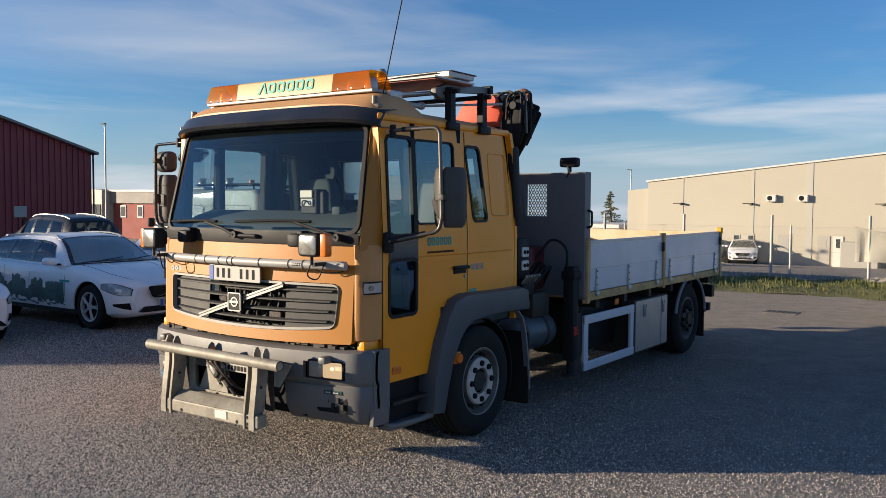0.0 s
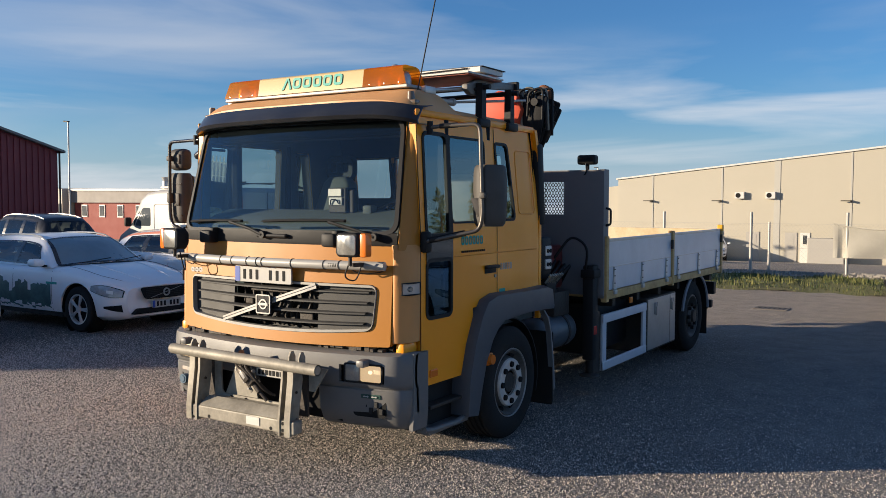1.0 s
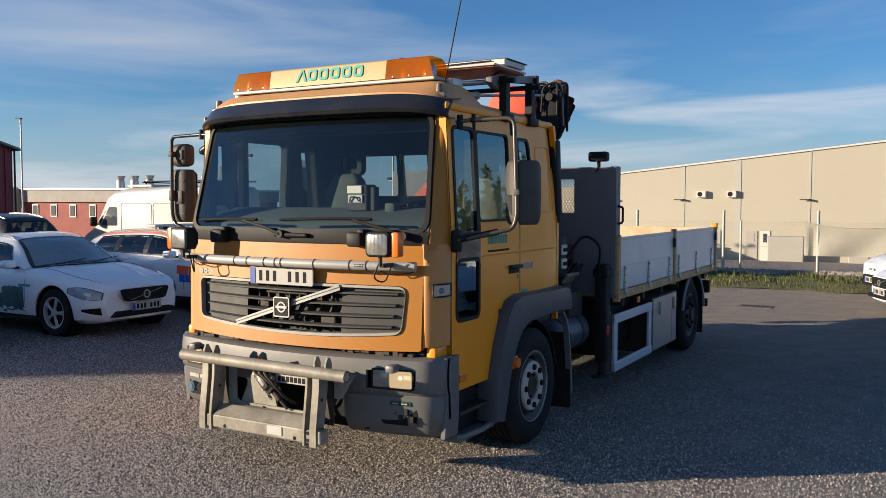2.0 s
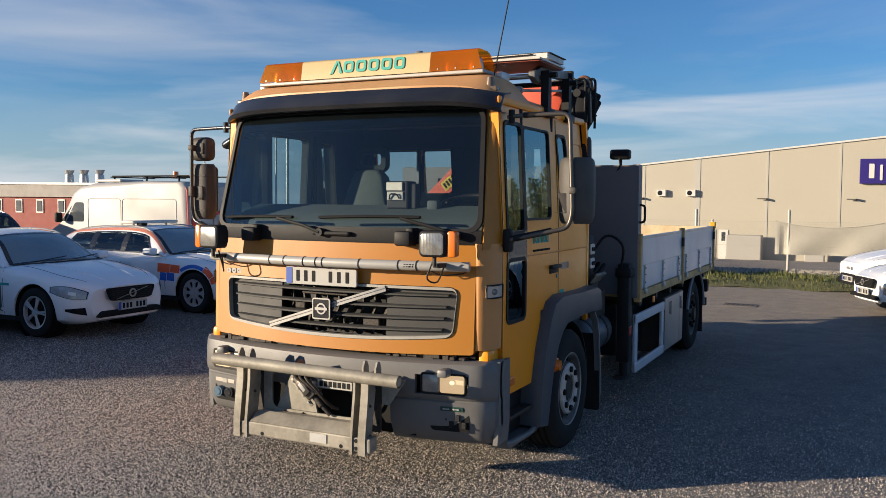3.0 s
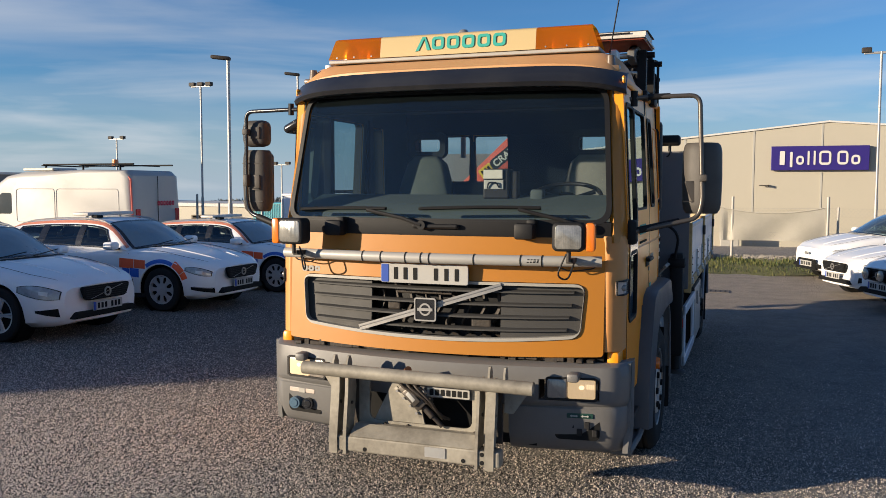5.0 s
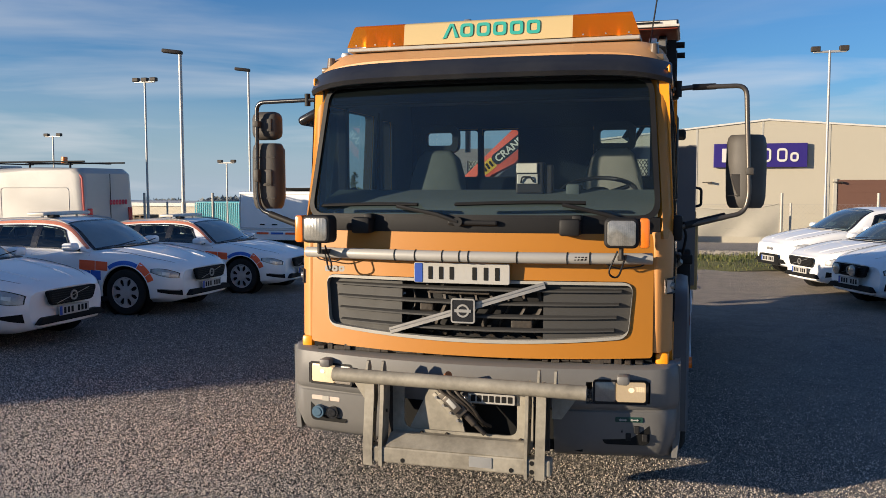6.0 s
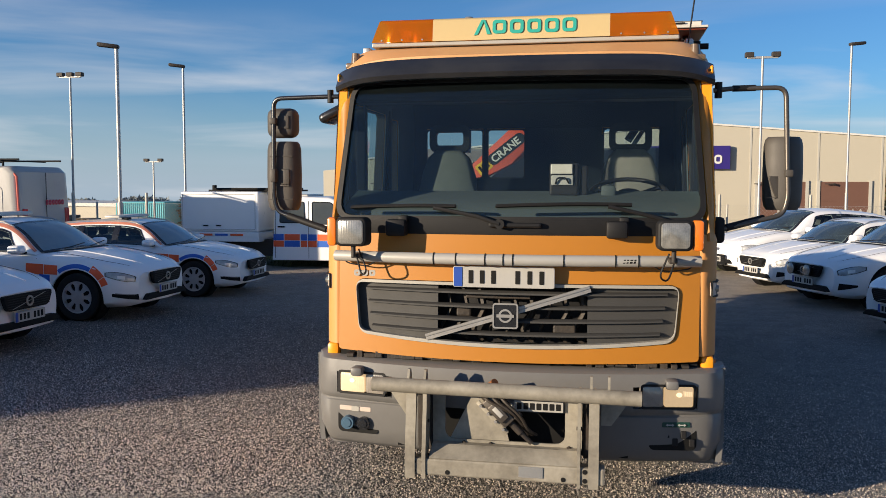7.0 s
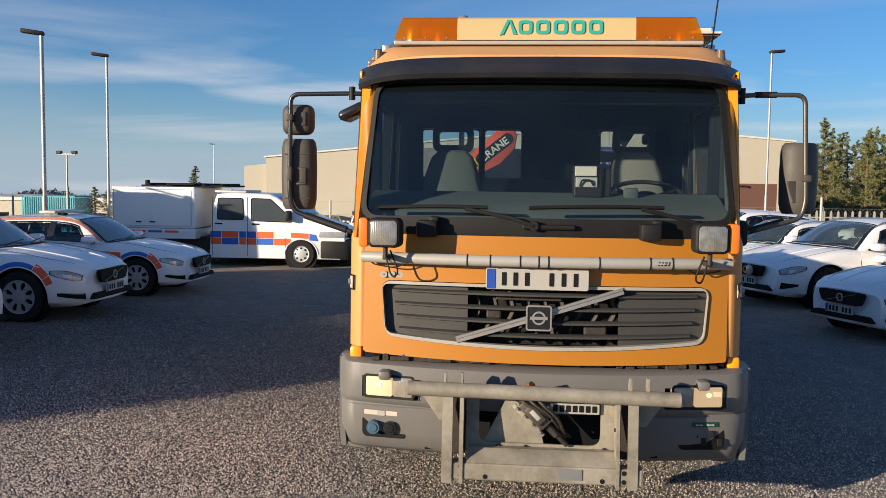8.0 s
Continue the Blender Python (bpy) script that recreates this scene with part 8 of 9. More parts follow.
# ---- crew-cab work truck with box body ----
pick = thing("crew_cab_truck", "white crew-cab work truck with box and orange-blue chequers", "truck")
PY0, PY1 = 13.05, 14.65
bm = B()
prof = [(-3.80, 0.18), (-3.69, 0.45), (-3.72, 0.74), (-3.86, 0.83), (-4.30, 0.97), (-4.62, 1.09), (-5.18, 1.49), (-5.36, 1.545), (-6.20, 1.56), (-6.48, 1.52), (-6.60, 1.2), (-6.64, 0.17)]
shell(bm, prof, PY0, PY1, 0.10)
part("cab", bm, CAR_W, pick, "white double cab", 40)
for o in (loop([(-6.45, 0.99), (-5.88, 0.99), (-5.90, 1.44), (-6.43, 1.44)], 0.04, 3), loop([(-5.71, 0.97), (-4.84, 0.95), (-5.00, 1.16), (-5.30, 1.43), (-5.71, 1.44)], 0.04, 3)):
    w = panel("side_window", o, PY0 + 0.003, CAR_G, pick, "dark cab window", 0.012)
    q = B()
    pipe(q, [(x, PY0 - 0.008, z) for x, z in o], 0.010, 5, closed=True)
    part("window_seal", q, INK, w)
for x in (-5.80, -4.98, -6.56):
    panel("door_seam", [(x, 0.22), (x + 0.010, 0.22), (x + 0.010, 1.46 if x < -5 else 0.62), (x, 1.46 if x < -5 else 0.62)], PY0 - 0.001, INK, pick, "", 0.003)
for x in (-6.50, -5.70):
    panel("door_handle", rrect(0.16, 0.03, 0.01), PY0 - 0.001, INK, pick, "", 0.015).location = (x + 0.08, 0, 0.90)
for x0, x1, up, down in ((-6.60, -6.365, MARK_B, MARK_O), (-6.35, -6.00, MARK_O, MARK_B), (-5.975, -5.835, MARK_B, MARK_O), (-5.815, -5.615, MARK_B, MARK_O), (-5.60, -5.24, MARK_O, MARK_B), (-5.225, -4.87, None, MARK_O)):
    for mt, z in ((up, 0.607), (down, 0.465)):
        if mt:
            panel("marking", [(x0, z), (x1, z), (x1, z + 0.135), (x0, z + 0.135)], PY0 - 0.001, mt, pick, "", 0.003)
panel("marking", [(-4.86, 0.63), (-4.49, 0.61), (-4.49, 0.72), (-4.86, 0.735)], PY0 - 0.001, MARK_O, pick, "", 0.004)
panel("marking", [(-4.47, 0.58), (-4.27, 0.56), (-4.33, 0.70), (-4.47, 0.715)], PY0 - 0.001, MARK_B, pick, "", 0.004)
q = B()
sheet(q, lambda u, t: (-4.60 - 0.57 * t, PY0 + 0.12 + (PY1 - PY0 - 0.24) * u, 1.105 + 0.40 * t - 0.02 * (2 * u - 1) ** 2), lin(0, 1, 7), lin(0.02, 0.96, 5))
thick(q, 0.006)
part("windscreen", q, CAR_F, pick, "pale cab windscreen", 40)
# Flat black disc stands in for the shaded gap round the wheel.
q = B()
lathe(q, [(0.352, -0.002), (0.335, 0.010), (0.001, 0.010)], Matrix.Translation((-4.64, PY0 + 0.002, 0.24)) @ Matrix.Rotation(math.pi / 2, 4, "X"), 32)
part("wheel_arch", q, INK, pick, "flat black disc for the shaded wheel arch gap", 30)
q = B()
pipe(q, [(-4.64 + 0.362 * math.cos(a), PY0 - 0.008, 0.24 + 0.362 * math.sin(a)) for a in lin(0.1, math.pi - 0.1, 18)], 0.012, 5)
part("arch_lip", q, CAR_W, pick, "", 50)
q = B()
box(q, -4.26, -3.63, PY0 - 0.012, PY1 + 0.012, 0.17, 0.60, 0.06)
part("front_bumper", q, BLACK, pick, "black front bumper", 40)
q = B()
box(q, -4.28, -3.70, PY0 - 0.008, PY0 + 0.35, 0.625, 0.78, 0.035)
part("headlamp", q, LAMP_C, pick, "clear headlamp", 40)
q = B()
box(q, -3.75, -3.665, PY0 + 0.36, PY1 - 0.36, 0.62, 0.74, 0.01)
part("grille", q, INK, pick)
q = B()
box(q, -4.95, -4.83, PY0 - 0.20, PY0 - 0.01, 0.98, 1.20, 0.04)
part("door_mirror", q, BLACK, pick, "black door mirror", 40)
q = B()
box(q, -8.74, -6.92, PY0 - 0.05, PY1 + 0.05, 0.78, 1.66, 0.03)
bx = part("load_box", q, CAR_W, pick, "white box body with side hatch")
for z, mt in ((0.66, MARK_O),):
    for k in range(5):
        x = -8.66 + 0.36 * k
        panel("marking", [(x, 0.69), (x + 0.30, 0.69), (x + 0.30, 0.735), (x, 0.735)], PY0 - 0.055, (CAR_W, MARK_O, MARK_B, MARK_O, CAR_W)[k], pick, "", 0.004)
q = B()
box(q, -8.76, -6.92, PY0 - 0.045, PY1 + 0.05, 0.56, 0.775, 0.015)
part("dropside", q, CAR_W, pick, "white dropside")
q = B()
o = loop([(-8.70, 0.83), (-7.0, 0.83), (-7.0, 1.60), (-8.70, 1.60)], 0.03, 2)
pipe(q, [(x, PY0 - 0.052, z) for x, z in o], 0.007, 5, closed=True)
part("hatch_edge", q, ALU, bx)
for x in (-8.15, -7.85):
    q = B()
    box(q, x - 0.06, x + 0.06, PY0 - 0.07, PY0 - 0.05, 0.90, 0.925, 0.004)
    part("hatch_handle", q, INK, bx)
q = B()
box(q, -8.2, -6.3, PY0 + 0.2, PY1 - 0.2, 1.66, 1.70, 0.01)
for k in range(5):
    rod(q, (-8.0 + 0.4 * k, PY0 + 0.12, 1.72), (-8.0 + 0.4 * k, PY1 - 0.3, 1.72), 0.02)
box(q, -7.6, -7.0, PY0 + 0.1, PY1 - 0.6, 1.70, 1.74, 0.01)
rod(q, (-8.1, PY0 + 0.3, 1.66), (-8.1, PY0 + 0.3, 1.80), 0.05)
part("roof_rack", q, INK, pick, "dark roof rack and beacon")
q = B()
box(q, -6.60, -5.9, PY0 + 0.25, PY1 - 0.25, 1.555, 1.60, 0.02)
part("beacon_bar", q, WHITE_P, pick, "", 40)
q = B()
box(q, -9.0, -3.9, PY0 + 0.25, PY1 - 0.25, 0.24, 0.60, 0.01)
part("chassis", q, STEEL_D, pick)
for x in (-4.64, -7.9):
    road_wheel(pick, x, PY0 - 0.045, -1, 0.29, 0.2)
    road_wheel(pick, x, PY1 - 0.03, 1, 0.29, 0.2)

# ---- buildings ----
CLAD = mat("cream_metal_cladding", (0.43, 0.395, 0.315), 0.5, dark=(0.385, 0.355, 0.28), scale=0.4, amount=0.5)
CLAD_T = mat("pale_cream_trim", (0.42, 0.405, 0.355), 0.5, scale=1.0, amount=0.3)
BROWN = mat("brown_roller_door", (0.13, 0.065, 0.045), 0.5, dark=(0.10, 0.05, 0.036), scale=2, amount=0.4)
NAVY = mat("navy_sign_face", (0.028, 0.016, 0.16), 0.35, amount=0.2)
RED_C = mat("dark_red_corrugated_sheet", (0.24, 0.028, 0.034), 0.45, dark=(0.18, 0.024, 0.028), scale=1.2, amount=0.5)
BRICK_R = mat("red_render", (0.25, 0.052, 0.04), 0.7, dark=(0.19, 0.045, 0.034), scale=1.0, amount=0.5)
GREY_W = mat("grey_fascia_cladding", (0.22, 0.20, 0.18), 0.6, scale=1.0, amount=0.4)
GREY_D = mat("grey_steel_door", (0.38, 0.36, 0.32), 0.5, scale=2, amount=0.3)
WHITE_B = mat("white_roof_edge", (0.60, 0.58, 0.54), 0.5, scale=1, amount=0.2)
WINDOW_D = mat("dark_window", (0.05, 0.055, 0.06), 0.1, amount=0.3, coat=0.8)


def block(name, poly, y0, y1, material, parent, label=""):
    """A wall outline (x, z) that faces -y, with depth to y1."""
    q = B()
    slab(q, poly, facing(0, y1, 0), y1 - y0)
    return part(name, q, material, parent, label)


ware = thing("warehouse", "long cream metal-clad warehouse with shallow gable roof", "building")
WY, WZ = 45.0, -2.4
gable = [(-14.9, WZ), (15.2, WZ), (15.2, 4.44), (5.25, 5.29), (-14.9, 3.24)]
block("wall", gable, WY, WY + 30, CLAD, ware, "cream clad wall")
roof_at = lambda x: 5.29 - (5.25 - x) * 0.1017 if x < 5.25 else 5.29 - (x - 5.25) * 0.0854
block("roof_edge", [(-15.0, 3.21), (5.25, 5.27), (15.3, 4.41), (15.3, 4.50), (5.25, 5.36), (-15.0, 3.30)], WY - 0.10, WY + 30.1, WHITE_B, ware, "white roof edge")
for x in (-12.75, -8.72, -5.75, -2.05, 1.55, 4.95, 8.3, 11.8, 15.0):
    w = 0.16 if x == -5.75 else 0.045
    q = B()
    box(q, x - w, x + w, WY - 0.025, WY + 0.01, WZ, roof_at(x) - 0.03)
    part("pilaster", q, CLAD_T, ware)
for k in range(5):
    q = B()
    z = -0.75 + 0.34 * k
    box(q, -14.8, 8.4, WY - 0.02, WY + 0.01, z, z + 0.022)
    part("cladding_joint", q, CLAD, ware)
block("extension", [(-16.35, WZ), (-14.92, WZ), (-14.92, 2.86), (-16.35, 2.72)], WY + 0.4, WY + 20, CLAD, ware)
for x in (-7.70, -6.05):
    q = B()
    box(q, x - 0.25, x + 0.25, WY - 0.28, WY, 2.06, 2.43, 0.02)
    ac = part("air_conditioner", q, WHITE_B, ware, "white wall air conditioner")
    q = B()
    rod(q, (x - 0.07, WY - 0.281, 2.245), (x - 0.07, WY - 0.29, 2.245), 0.135, seg=20)
    part("fan", q, INK, ac)
for x in (-12.95, -8.95, -2.25, 2.15, 8.75, 12.4):
    q = B()
    box(q, x - 0.27, x + 0.20, WY - 0.30, WY - 0.22, 1.92, 1.97)
    box(q, x + 0.17, x + 0.23, WY - 0.30, WY, 1.87, 1.98)
    part("wall_lamp", q, STEEL_D, ware, "small grey wall lamp")
for x0, x1, mt in ((-7.35, -6.65, GREY_D), (-5.30, -4.68, GREY_D), (-4.52, -4.02, WHITE_B)):
    q = B()
    box(q, x0, x1, WY - 0.05, WY, WZ, 0.22)
    dr = part("door", q, mt, ware, "steel personnel door")
    q = B()
    box(q, x0 + 0.15, x1 - 0.15, WY - 0.062, WY - 0.045, -0.40, 0.08)
    part("door_pane", q, WINDOW_D if mt is WHITE_B else GREY_D, dr)
for x in (-9.6, -8.8):
    q = B()
    box(q, x - 0.19, x + 0.19, WY - 0.04, WY, -0.52, 0.22)
    wd = part("window", q, CLAD_T, ware)
    q = B()
    box(q, x - 0.13, x + 0.13, WY - 0.055, WY - 0.036, -0.45, 0.15)
    part("pane", q, WINDOW_D, wd)
for x0, x1 in ((8.72, 11.18), (11.92, 14.38)):
    q = B()
    box(q, x0, x1, WY - 0.05, WY, WZ, 2.06)
    gd = part("roller_door", q, BROWN, ware, "brown roller door")
    for k in range(9):
        q = B()
        z = -1.4 + 0.40 * k
        box(q, x0, x1, WY - 0.062, WY - 0.045, z, z + 0.03)
        part("door_joint", q, BROWN, gd)
    for x in (x0 - 0.08, x1 + 0.08):
        q = B()
        box(q, x - 0.08, x + 0.08, WY - 0.10, WY, WZ, 2.12)
        part("door_jamb", q, CLAD_T, gd)
q = B()
box(q, 0.0, 0.95, WY - 1.6, WY - 0.8, land_z(0.5, 44) - 0.2, 0.12, 0.04)
tagged(part("equipment_cabinet", q, GREY_D, None), "grey metal cabinet standing beside the warehouse", "cabinet")
q = B()
box(q, -3.95, -2.15, WY - 1.3, WY - 0.4, land_z(-3, 44) - 0.2, -0.02, 0.04)
tagged(part("waste_container", q, GREY_D, None), "grey steel container standing beside the warehouse", "container")
q = B()
box(q, 2.44, 7.20, WY - 0.30, WY - 0.10, 2.75, 4.03, 0.02)
sg = part("company_sign", q, NAVY, ware, "navy sign with white lettering")
m = facing(2.80, WY - 0.303, 3.40)
x = 0.0
for w, hgt, dz, hollow in ((0.40, 0.74, 0.0, 0), (0.20, 0.80, -0.08, 0), (0.38, 0.48, -0.12, 1), (0.15, 0.74, 0.0, 0), (0.15, 0.74, 0.0, 0), (0.58, 0.74, 0.0, 1), (0.52, 0.72, 0.0, 1), (0.42, 0.50, -0.11, 1)):
    q = B()
    if hollow:
        ring(q, rrect(w, hgt, 0.18, 4), rrect(w - 0.21, hgt - 0.24, 0.06, 4), m @ Matrix.Translation((x + w / 2, dz, 0)), 0.03)
    else:
        slab(q, rrect(w * 0.62, hgt, 0.04), m @ Matrix.Translation((x + w / 2, dz, 0)), 0.03)
    part("sign_letter_shape", q, WHITE_B, sg)
    x += w + 0.145 + (0.15 if w == 0.58 else 0)

barn = thing("red_shed", "dark red corrugated steel shed in shade", "building")
q = B()
RX = -30.0
BY, BR, BE, BT = 2.51, 10.22, 17.93, 3.99     # near eave, ridge and far eave along y; eave height
BZ = BT + 2.27
outl = [(BY, -1.0), (BE, -1.0), (BE, BT), (BR, BZ), (BY, BT)]
slab(q, outl, Matrix(((0, 0, 1, RX - 20), (1, 0, 0, 0), (0, 1, 0, 0), (0, 0, 0, 1))), 20)
part("wall", q, RED_C, barn)
for a, b in (((BR, BZ), (BE + 0.2, BT - 0.06)), ((BR, BZ), (BY - 0.2, BT - 0.06))):
    q = B()
    slab(q, [a, b, (b[0], b[1] + 0.10), (a[0], a[1] + 0.10)], Matrix(((0, 0, 1, RX - 20.1), (1, 0, 0, 0), (0, 1, 0, 0), (0, 0, 0, 1))), 20.4)
    part("roof", q, GREY_W, barn, "grey sheet roof")
for k in range(56):
    y = BY + 0.14 + 0.2715 * k
    q = B()
    box(q, RX, RX + 0.04, y, y + 0.108, -1.0, BZ - 0.03 - abs(y - BR) * 0.2945)
    part("sheet_rib", q, RED_C, barn)
q = B()
box(q, RX, RX + 0.09, 14.37, 14.91, 1.18, 1.65, 0.02)
part("meter_box", q, GREY_D, barn)
q = B()
box(q, RX, RX + 0.08, 14.76, 17.16, 0.02, 1.10)
part("gate", q, STEEL_D, barn)
q = B()
box(q, RX - 0.2, RX + 0.25, BE - 0.03, BE + 0.16, BT - 0.07, BT + 0.08)
rod(q, (RX + 0.06, BE + 0.06, 0.0), (RX + 0.06, BE + 0.06, BT), 0.04)
part("gutter", q, STEEL_D, barn)

shop = thing("red_grey_workshop", "low red and grey workshop with white roof edge", "building")
block("wall", [(-91, -2.6), (-69, -2.6), (-69, 1.75), (-91, 1.75)], 60, 80, BRICK_R, shop, "red wall")
block("fascia", [(-91.2, 1.75), (-68.8, 1.75), (-68.8, 3.05), (-91.2, 3.25)], 59.6, 80.2, GREY_W, shop, "grey fascia")
block("roof_edge", [(-91.4, 3.2), (-68.6, 3.02), (-68.6, 3.25), (-91.4, 3.45)], 59.4, 80.4, WHITE_B, shop)
block("entrance", [(-96.5, -2.6), (-91.3, -2.6), (-91.3, 3.4), (-96.5, 3.6)], 58.5, 79, CLAD, shop, "pale glazed entrance")
for k in range(5):
    q = B()
    box(q, -96.2 + k, -95.5 + k, 58.4, 58.6, -0.4, 1.6)
    part("window", q, WINDOW_D, shop)
for k in range(6):
    x = -89.5 + 3.4 * k
    q = B()
    box(q, x, x + 1.1, 59.9, 60.05, 0.0, 1.5)
    wd = part("window", q, WHITE_B, shop, "white-framed window")
    q = B()
    box(q, x + 0.15, x + 0.95, 59.85, 59.92, 0.15, 1.35)
    part("pane", q, WINDOW_D, wd)
for x in (-76.5, -74.2, -71.8):
    q = B()
    rod(q, (x, 62, 3.1), (x, 62, 4.2), 0.5, 0.45)
    rod(q, (x, 62, 4.2), (x, 62, 4.7), 0.35, 0.55)
    part("roof_vent", q, ALU, shop, "metal roof vent", 40)

low = thing("distant_depot", "long pale low depot building", "building")
block("wall", [(-62, -3), (-26, -3), (-26, -0.15), (-62, 0.05)], 66, 76, CLAD, low)
block("roof_edge", [(-62.2, 0.0), (-25.8, -0.2), (-25.8, 0.12), (-62.2, 0.32)], 65.8, 76.2, WHITE_B, low)
q = B()
box(q, -31.4, -28.0, 47.5, 49.8, land_z(-30, 48) - 0.1, 0.72, 0.03)
ct = part("shipping_container", q, mat("turquoise_container_paint", (0.05, 0.36, 0.42), 0.5, dark=(0.04, 0.28, 0.33), scale=2, amount=0.5), None)
tagged(ct, "turquoise shipping container standing on the far yard", "container")
for k in range(24):
    q = B()
    x = -31.5 + 0.145 * k
    box(q, x, x + 0.07, 47.46, 47.51, -1.4, 0.64)
    part("rib", q, ct.data.materials[0], ct)

# stacked pallets on the far yard
PALLET = mat("weathered_pallet_wood", (0.20, 0.155, 0.105), 0.85, dark=(0.11, 0.085, 0.06), scale=6, amount=0.8)
for x0, y0, w, n in ((-25.3, 32.0, 0.80, 8), (-24.3, 32.2, 0.75, 7), (-22.8, 33.5, 0.85, 6)):
    st = thing("pallet_stack", "stack of weathered wooden pallets on the far yard", "pallets", "pallet stacks")
    for k in range(n):
        z = land_z(x0, y0) + 0.145 * k
        q = B()
        box(q, x0, x0 + w, y0, y0 + 1.0, z + 0.10, z + 0.135)
        for j in range(3):
            xx = x0 + (w - 0.10) * j / 2
            box(q, xx, xx + 0.10, y0, y0 + 1.0, z, z + 0.10)
        part("pallet", q, PALLET, st)

# the tall store outside the view whose shade lies over the parked cars
shade = thing("grey_store", "plain grey store building beyond the yard", "building")
u0, v0, v1, SH = -37.0, 3.38, 12.4, 7.3
ax, ay = math.cos(radians(SUN_AZ)), math.sin(radians(SUN_AZ))
q = B()
base = [(u * ax - v * ay, u * ay + v * ax) for u, v in ((u0, v0), (u0, v1), (u0 - 12, v1), (u0 - 12, v0))]
slab(q, base, Matrix(), SH)
part("wall", q, GREY_W, shade)

# ---- fences ----
WIRE = mat("galvanised_wire", (0.36, 0.35, 0.33), 0.5, 0.6, amount=0.4)
POST = mat("galvanised_post", (0.46, 0.43, 0.38), 0.5, 0.3, amount=0.5)
fence = thing("chain_link_fence", "galvanised chain-link fence with round posts on grass", "fence", kind="structure")
for k in range(-6, 9):
    x = -1.13 + 2.3 * k
    y = 19.0 + 0.05 * x
    q = B()
    rod(q, (x, y, -0.1), (x, y, 1.58), 0.038, seg=10)
    part("post", q, POST, fence, "", 40)
    if k % 2 == 0:
        q = B()
        rod(q, (x + 0.3, y + 0.75, -0.1), (x + 0.3, y + 0.75, 1.30), 0.03, seg=8)
        part("rear_post", q, POST, fence, "", 40)
q = B()
for z in (0.05, 0.65, 1.28):
    pipe(q, [(x, 19.0 + 0.05 * x, z) for x in lin(-14.9, 17.3, 8)], 0.004, 4)
part("tension_wire", q, WIRE, fence)
q = B()
for k in range(300):
    x = -14.9 + 0.105 * k
    for d in (-1, 1):
        a, b = Vector((x, 19.0 + 0.05 * x, 0.05)), Vector((x + d * 1.23, 19.0 + 0.05 * (x + d * 1.23), 1.28))
        vs_ = [q.verts.new(p + o) for p in (a, b) for o in (Vector((0.0016, 0, 0)), Vector((-0.0016, 0, 0)))]
        q.faces.new((vs_[0], vs_[1], vs_[3], vs_[2]))
net = part("chain_link_mesh", q, WIRE, fence)
net["kind"] = "stuff"
# sagging net on the fence
NET = mat("cream_debris_net", (0.47, 0.44, 0.37), 0.8, dark=(0.36, 0.33, 0.27), scale=3, amount=0.6)
q = B()
drape = lambda t, v: (0.85 + 2.55 * t, 18.97 + 0.05 * (0.85 + 2.55 * t) + 0.05 * math.sin(11 * t + 3 * v) * v + 0.10 * math.exp(-((t - 0.08) / 0.03) ** 2) * v, 1.30 - 0.16 * math.sin(math.pi * t) ** 0.8 - (0.86 - 0.16 * math.sin(math.pi * t) ** 0.8) * v)
sheet(q, drape, lin(0, 1, 50), lin(0, 1, 10))
thick(q, 0.003)
for k in range(-12, 40):
    for d in (-1, 1):
        pts = [Vector(drape(max(0.0, min(1.0, k / 28 + d * 0.33 * v)), v)) + Vector((0, -0.012, 0)) for v in lin(0, 1, 9) if 0 <= k / 28 + d * 0.33 * v <= 1]
        if len(pts) > 2:
            pipe(q, pts, 0.0022, 4)
pipe(q, [Vector(drape(t, 0)) + Vector((0, -0.01, 0.012)) for t in lin(0, 1, 24)], 0.014, 5)
tagged(part("debris_net", q, NET, None), "sagging cream net hung on the fence posts", "net", kind="stuff")
pal = thing("palisade_fence", "pale galvanised palisade fence along the far yard", "fence", kind="structure")
for k in range(150):
    x = 7.0 + 0.26 * k
    y = 30.0 - 0.02 * k
    q = B()
    g = land_z(x, y)
    slab(q, [(-0.045, 0), (0.045, 0), (0.045, 1.38), (0.0, 1.46), (-0.045, 1.38)], facing(x, y, g - 0.05), 0.02)
    part("pale", q, POST, pal)
for z in (0.4, 1.15):
    q = B()
    pipe(q, [(7.0 + 0.26 * k, 30.02 - 0.02 * k, land_z(7 + 0.26 * k, 30) + z) for k in range(0, 150, 10)], 0.03, 6)
    part("rail", q, POST, pal)

# ---- grass verge ----
GRASS = bpy.data.materials.new("rough_grass")
GRASS.use_nodes = True
gn, gl_ = GRASS.node_tree.nodes, GRASS.node_tree.links
gi, gr_ = gn.new("ShaderNodeNewGeometry"), gn.new("ShaderNodeValToRGB")
gr_.color_ramp.elements[0].color, gr_.color_ramp.elements[1].color = (0.026, 0.055, 0.010, 1), (0.15, 0.14, 0.038, 1)
gl_.new(gi.outputs["Random Per Island"], gr_.inputs["Fac"])
gl_.new(gr_.outputs["Color"], gn["Principled BSDF"].inputs["Base Color"])
gn["Principled BSDF"].inputs["Roughness"].default_value = 0.8
SOIL = mat("grassy_soil", (0.13, 0.135, 0.035), 0.95, dark=(0.20, 0.16, 0.07), scale=1.5, amount=0.9, bump=0.6, bump_scale=12)
rg = np.random.default_rng(3)


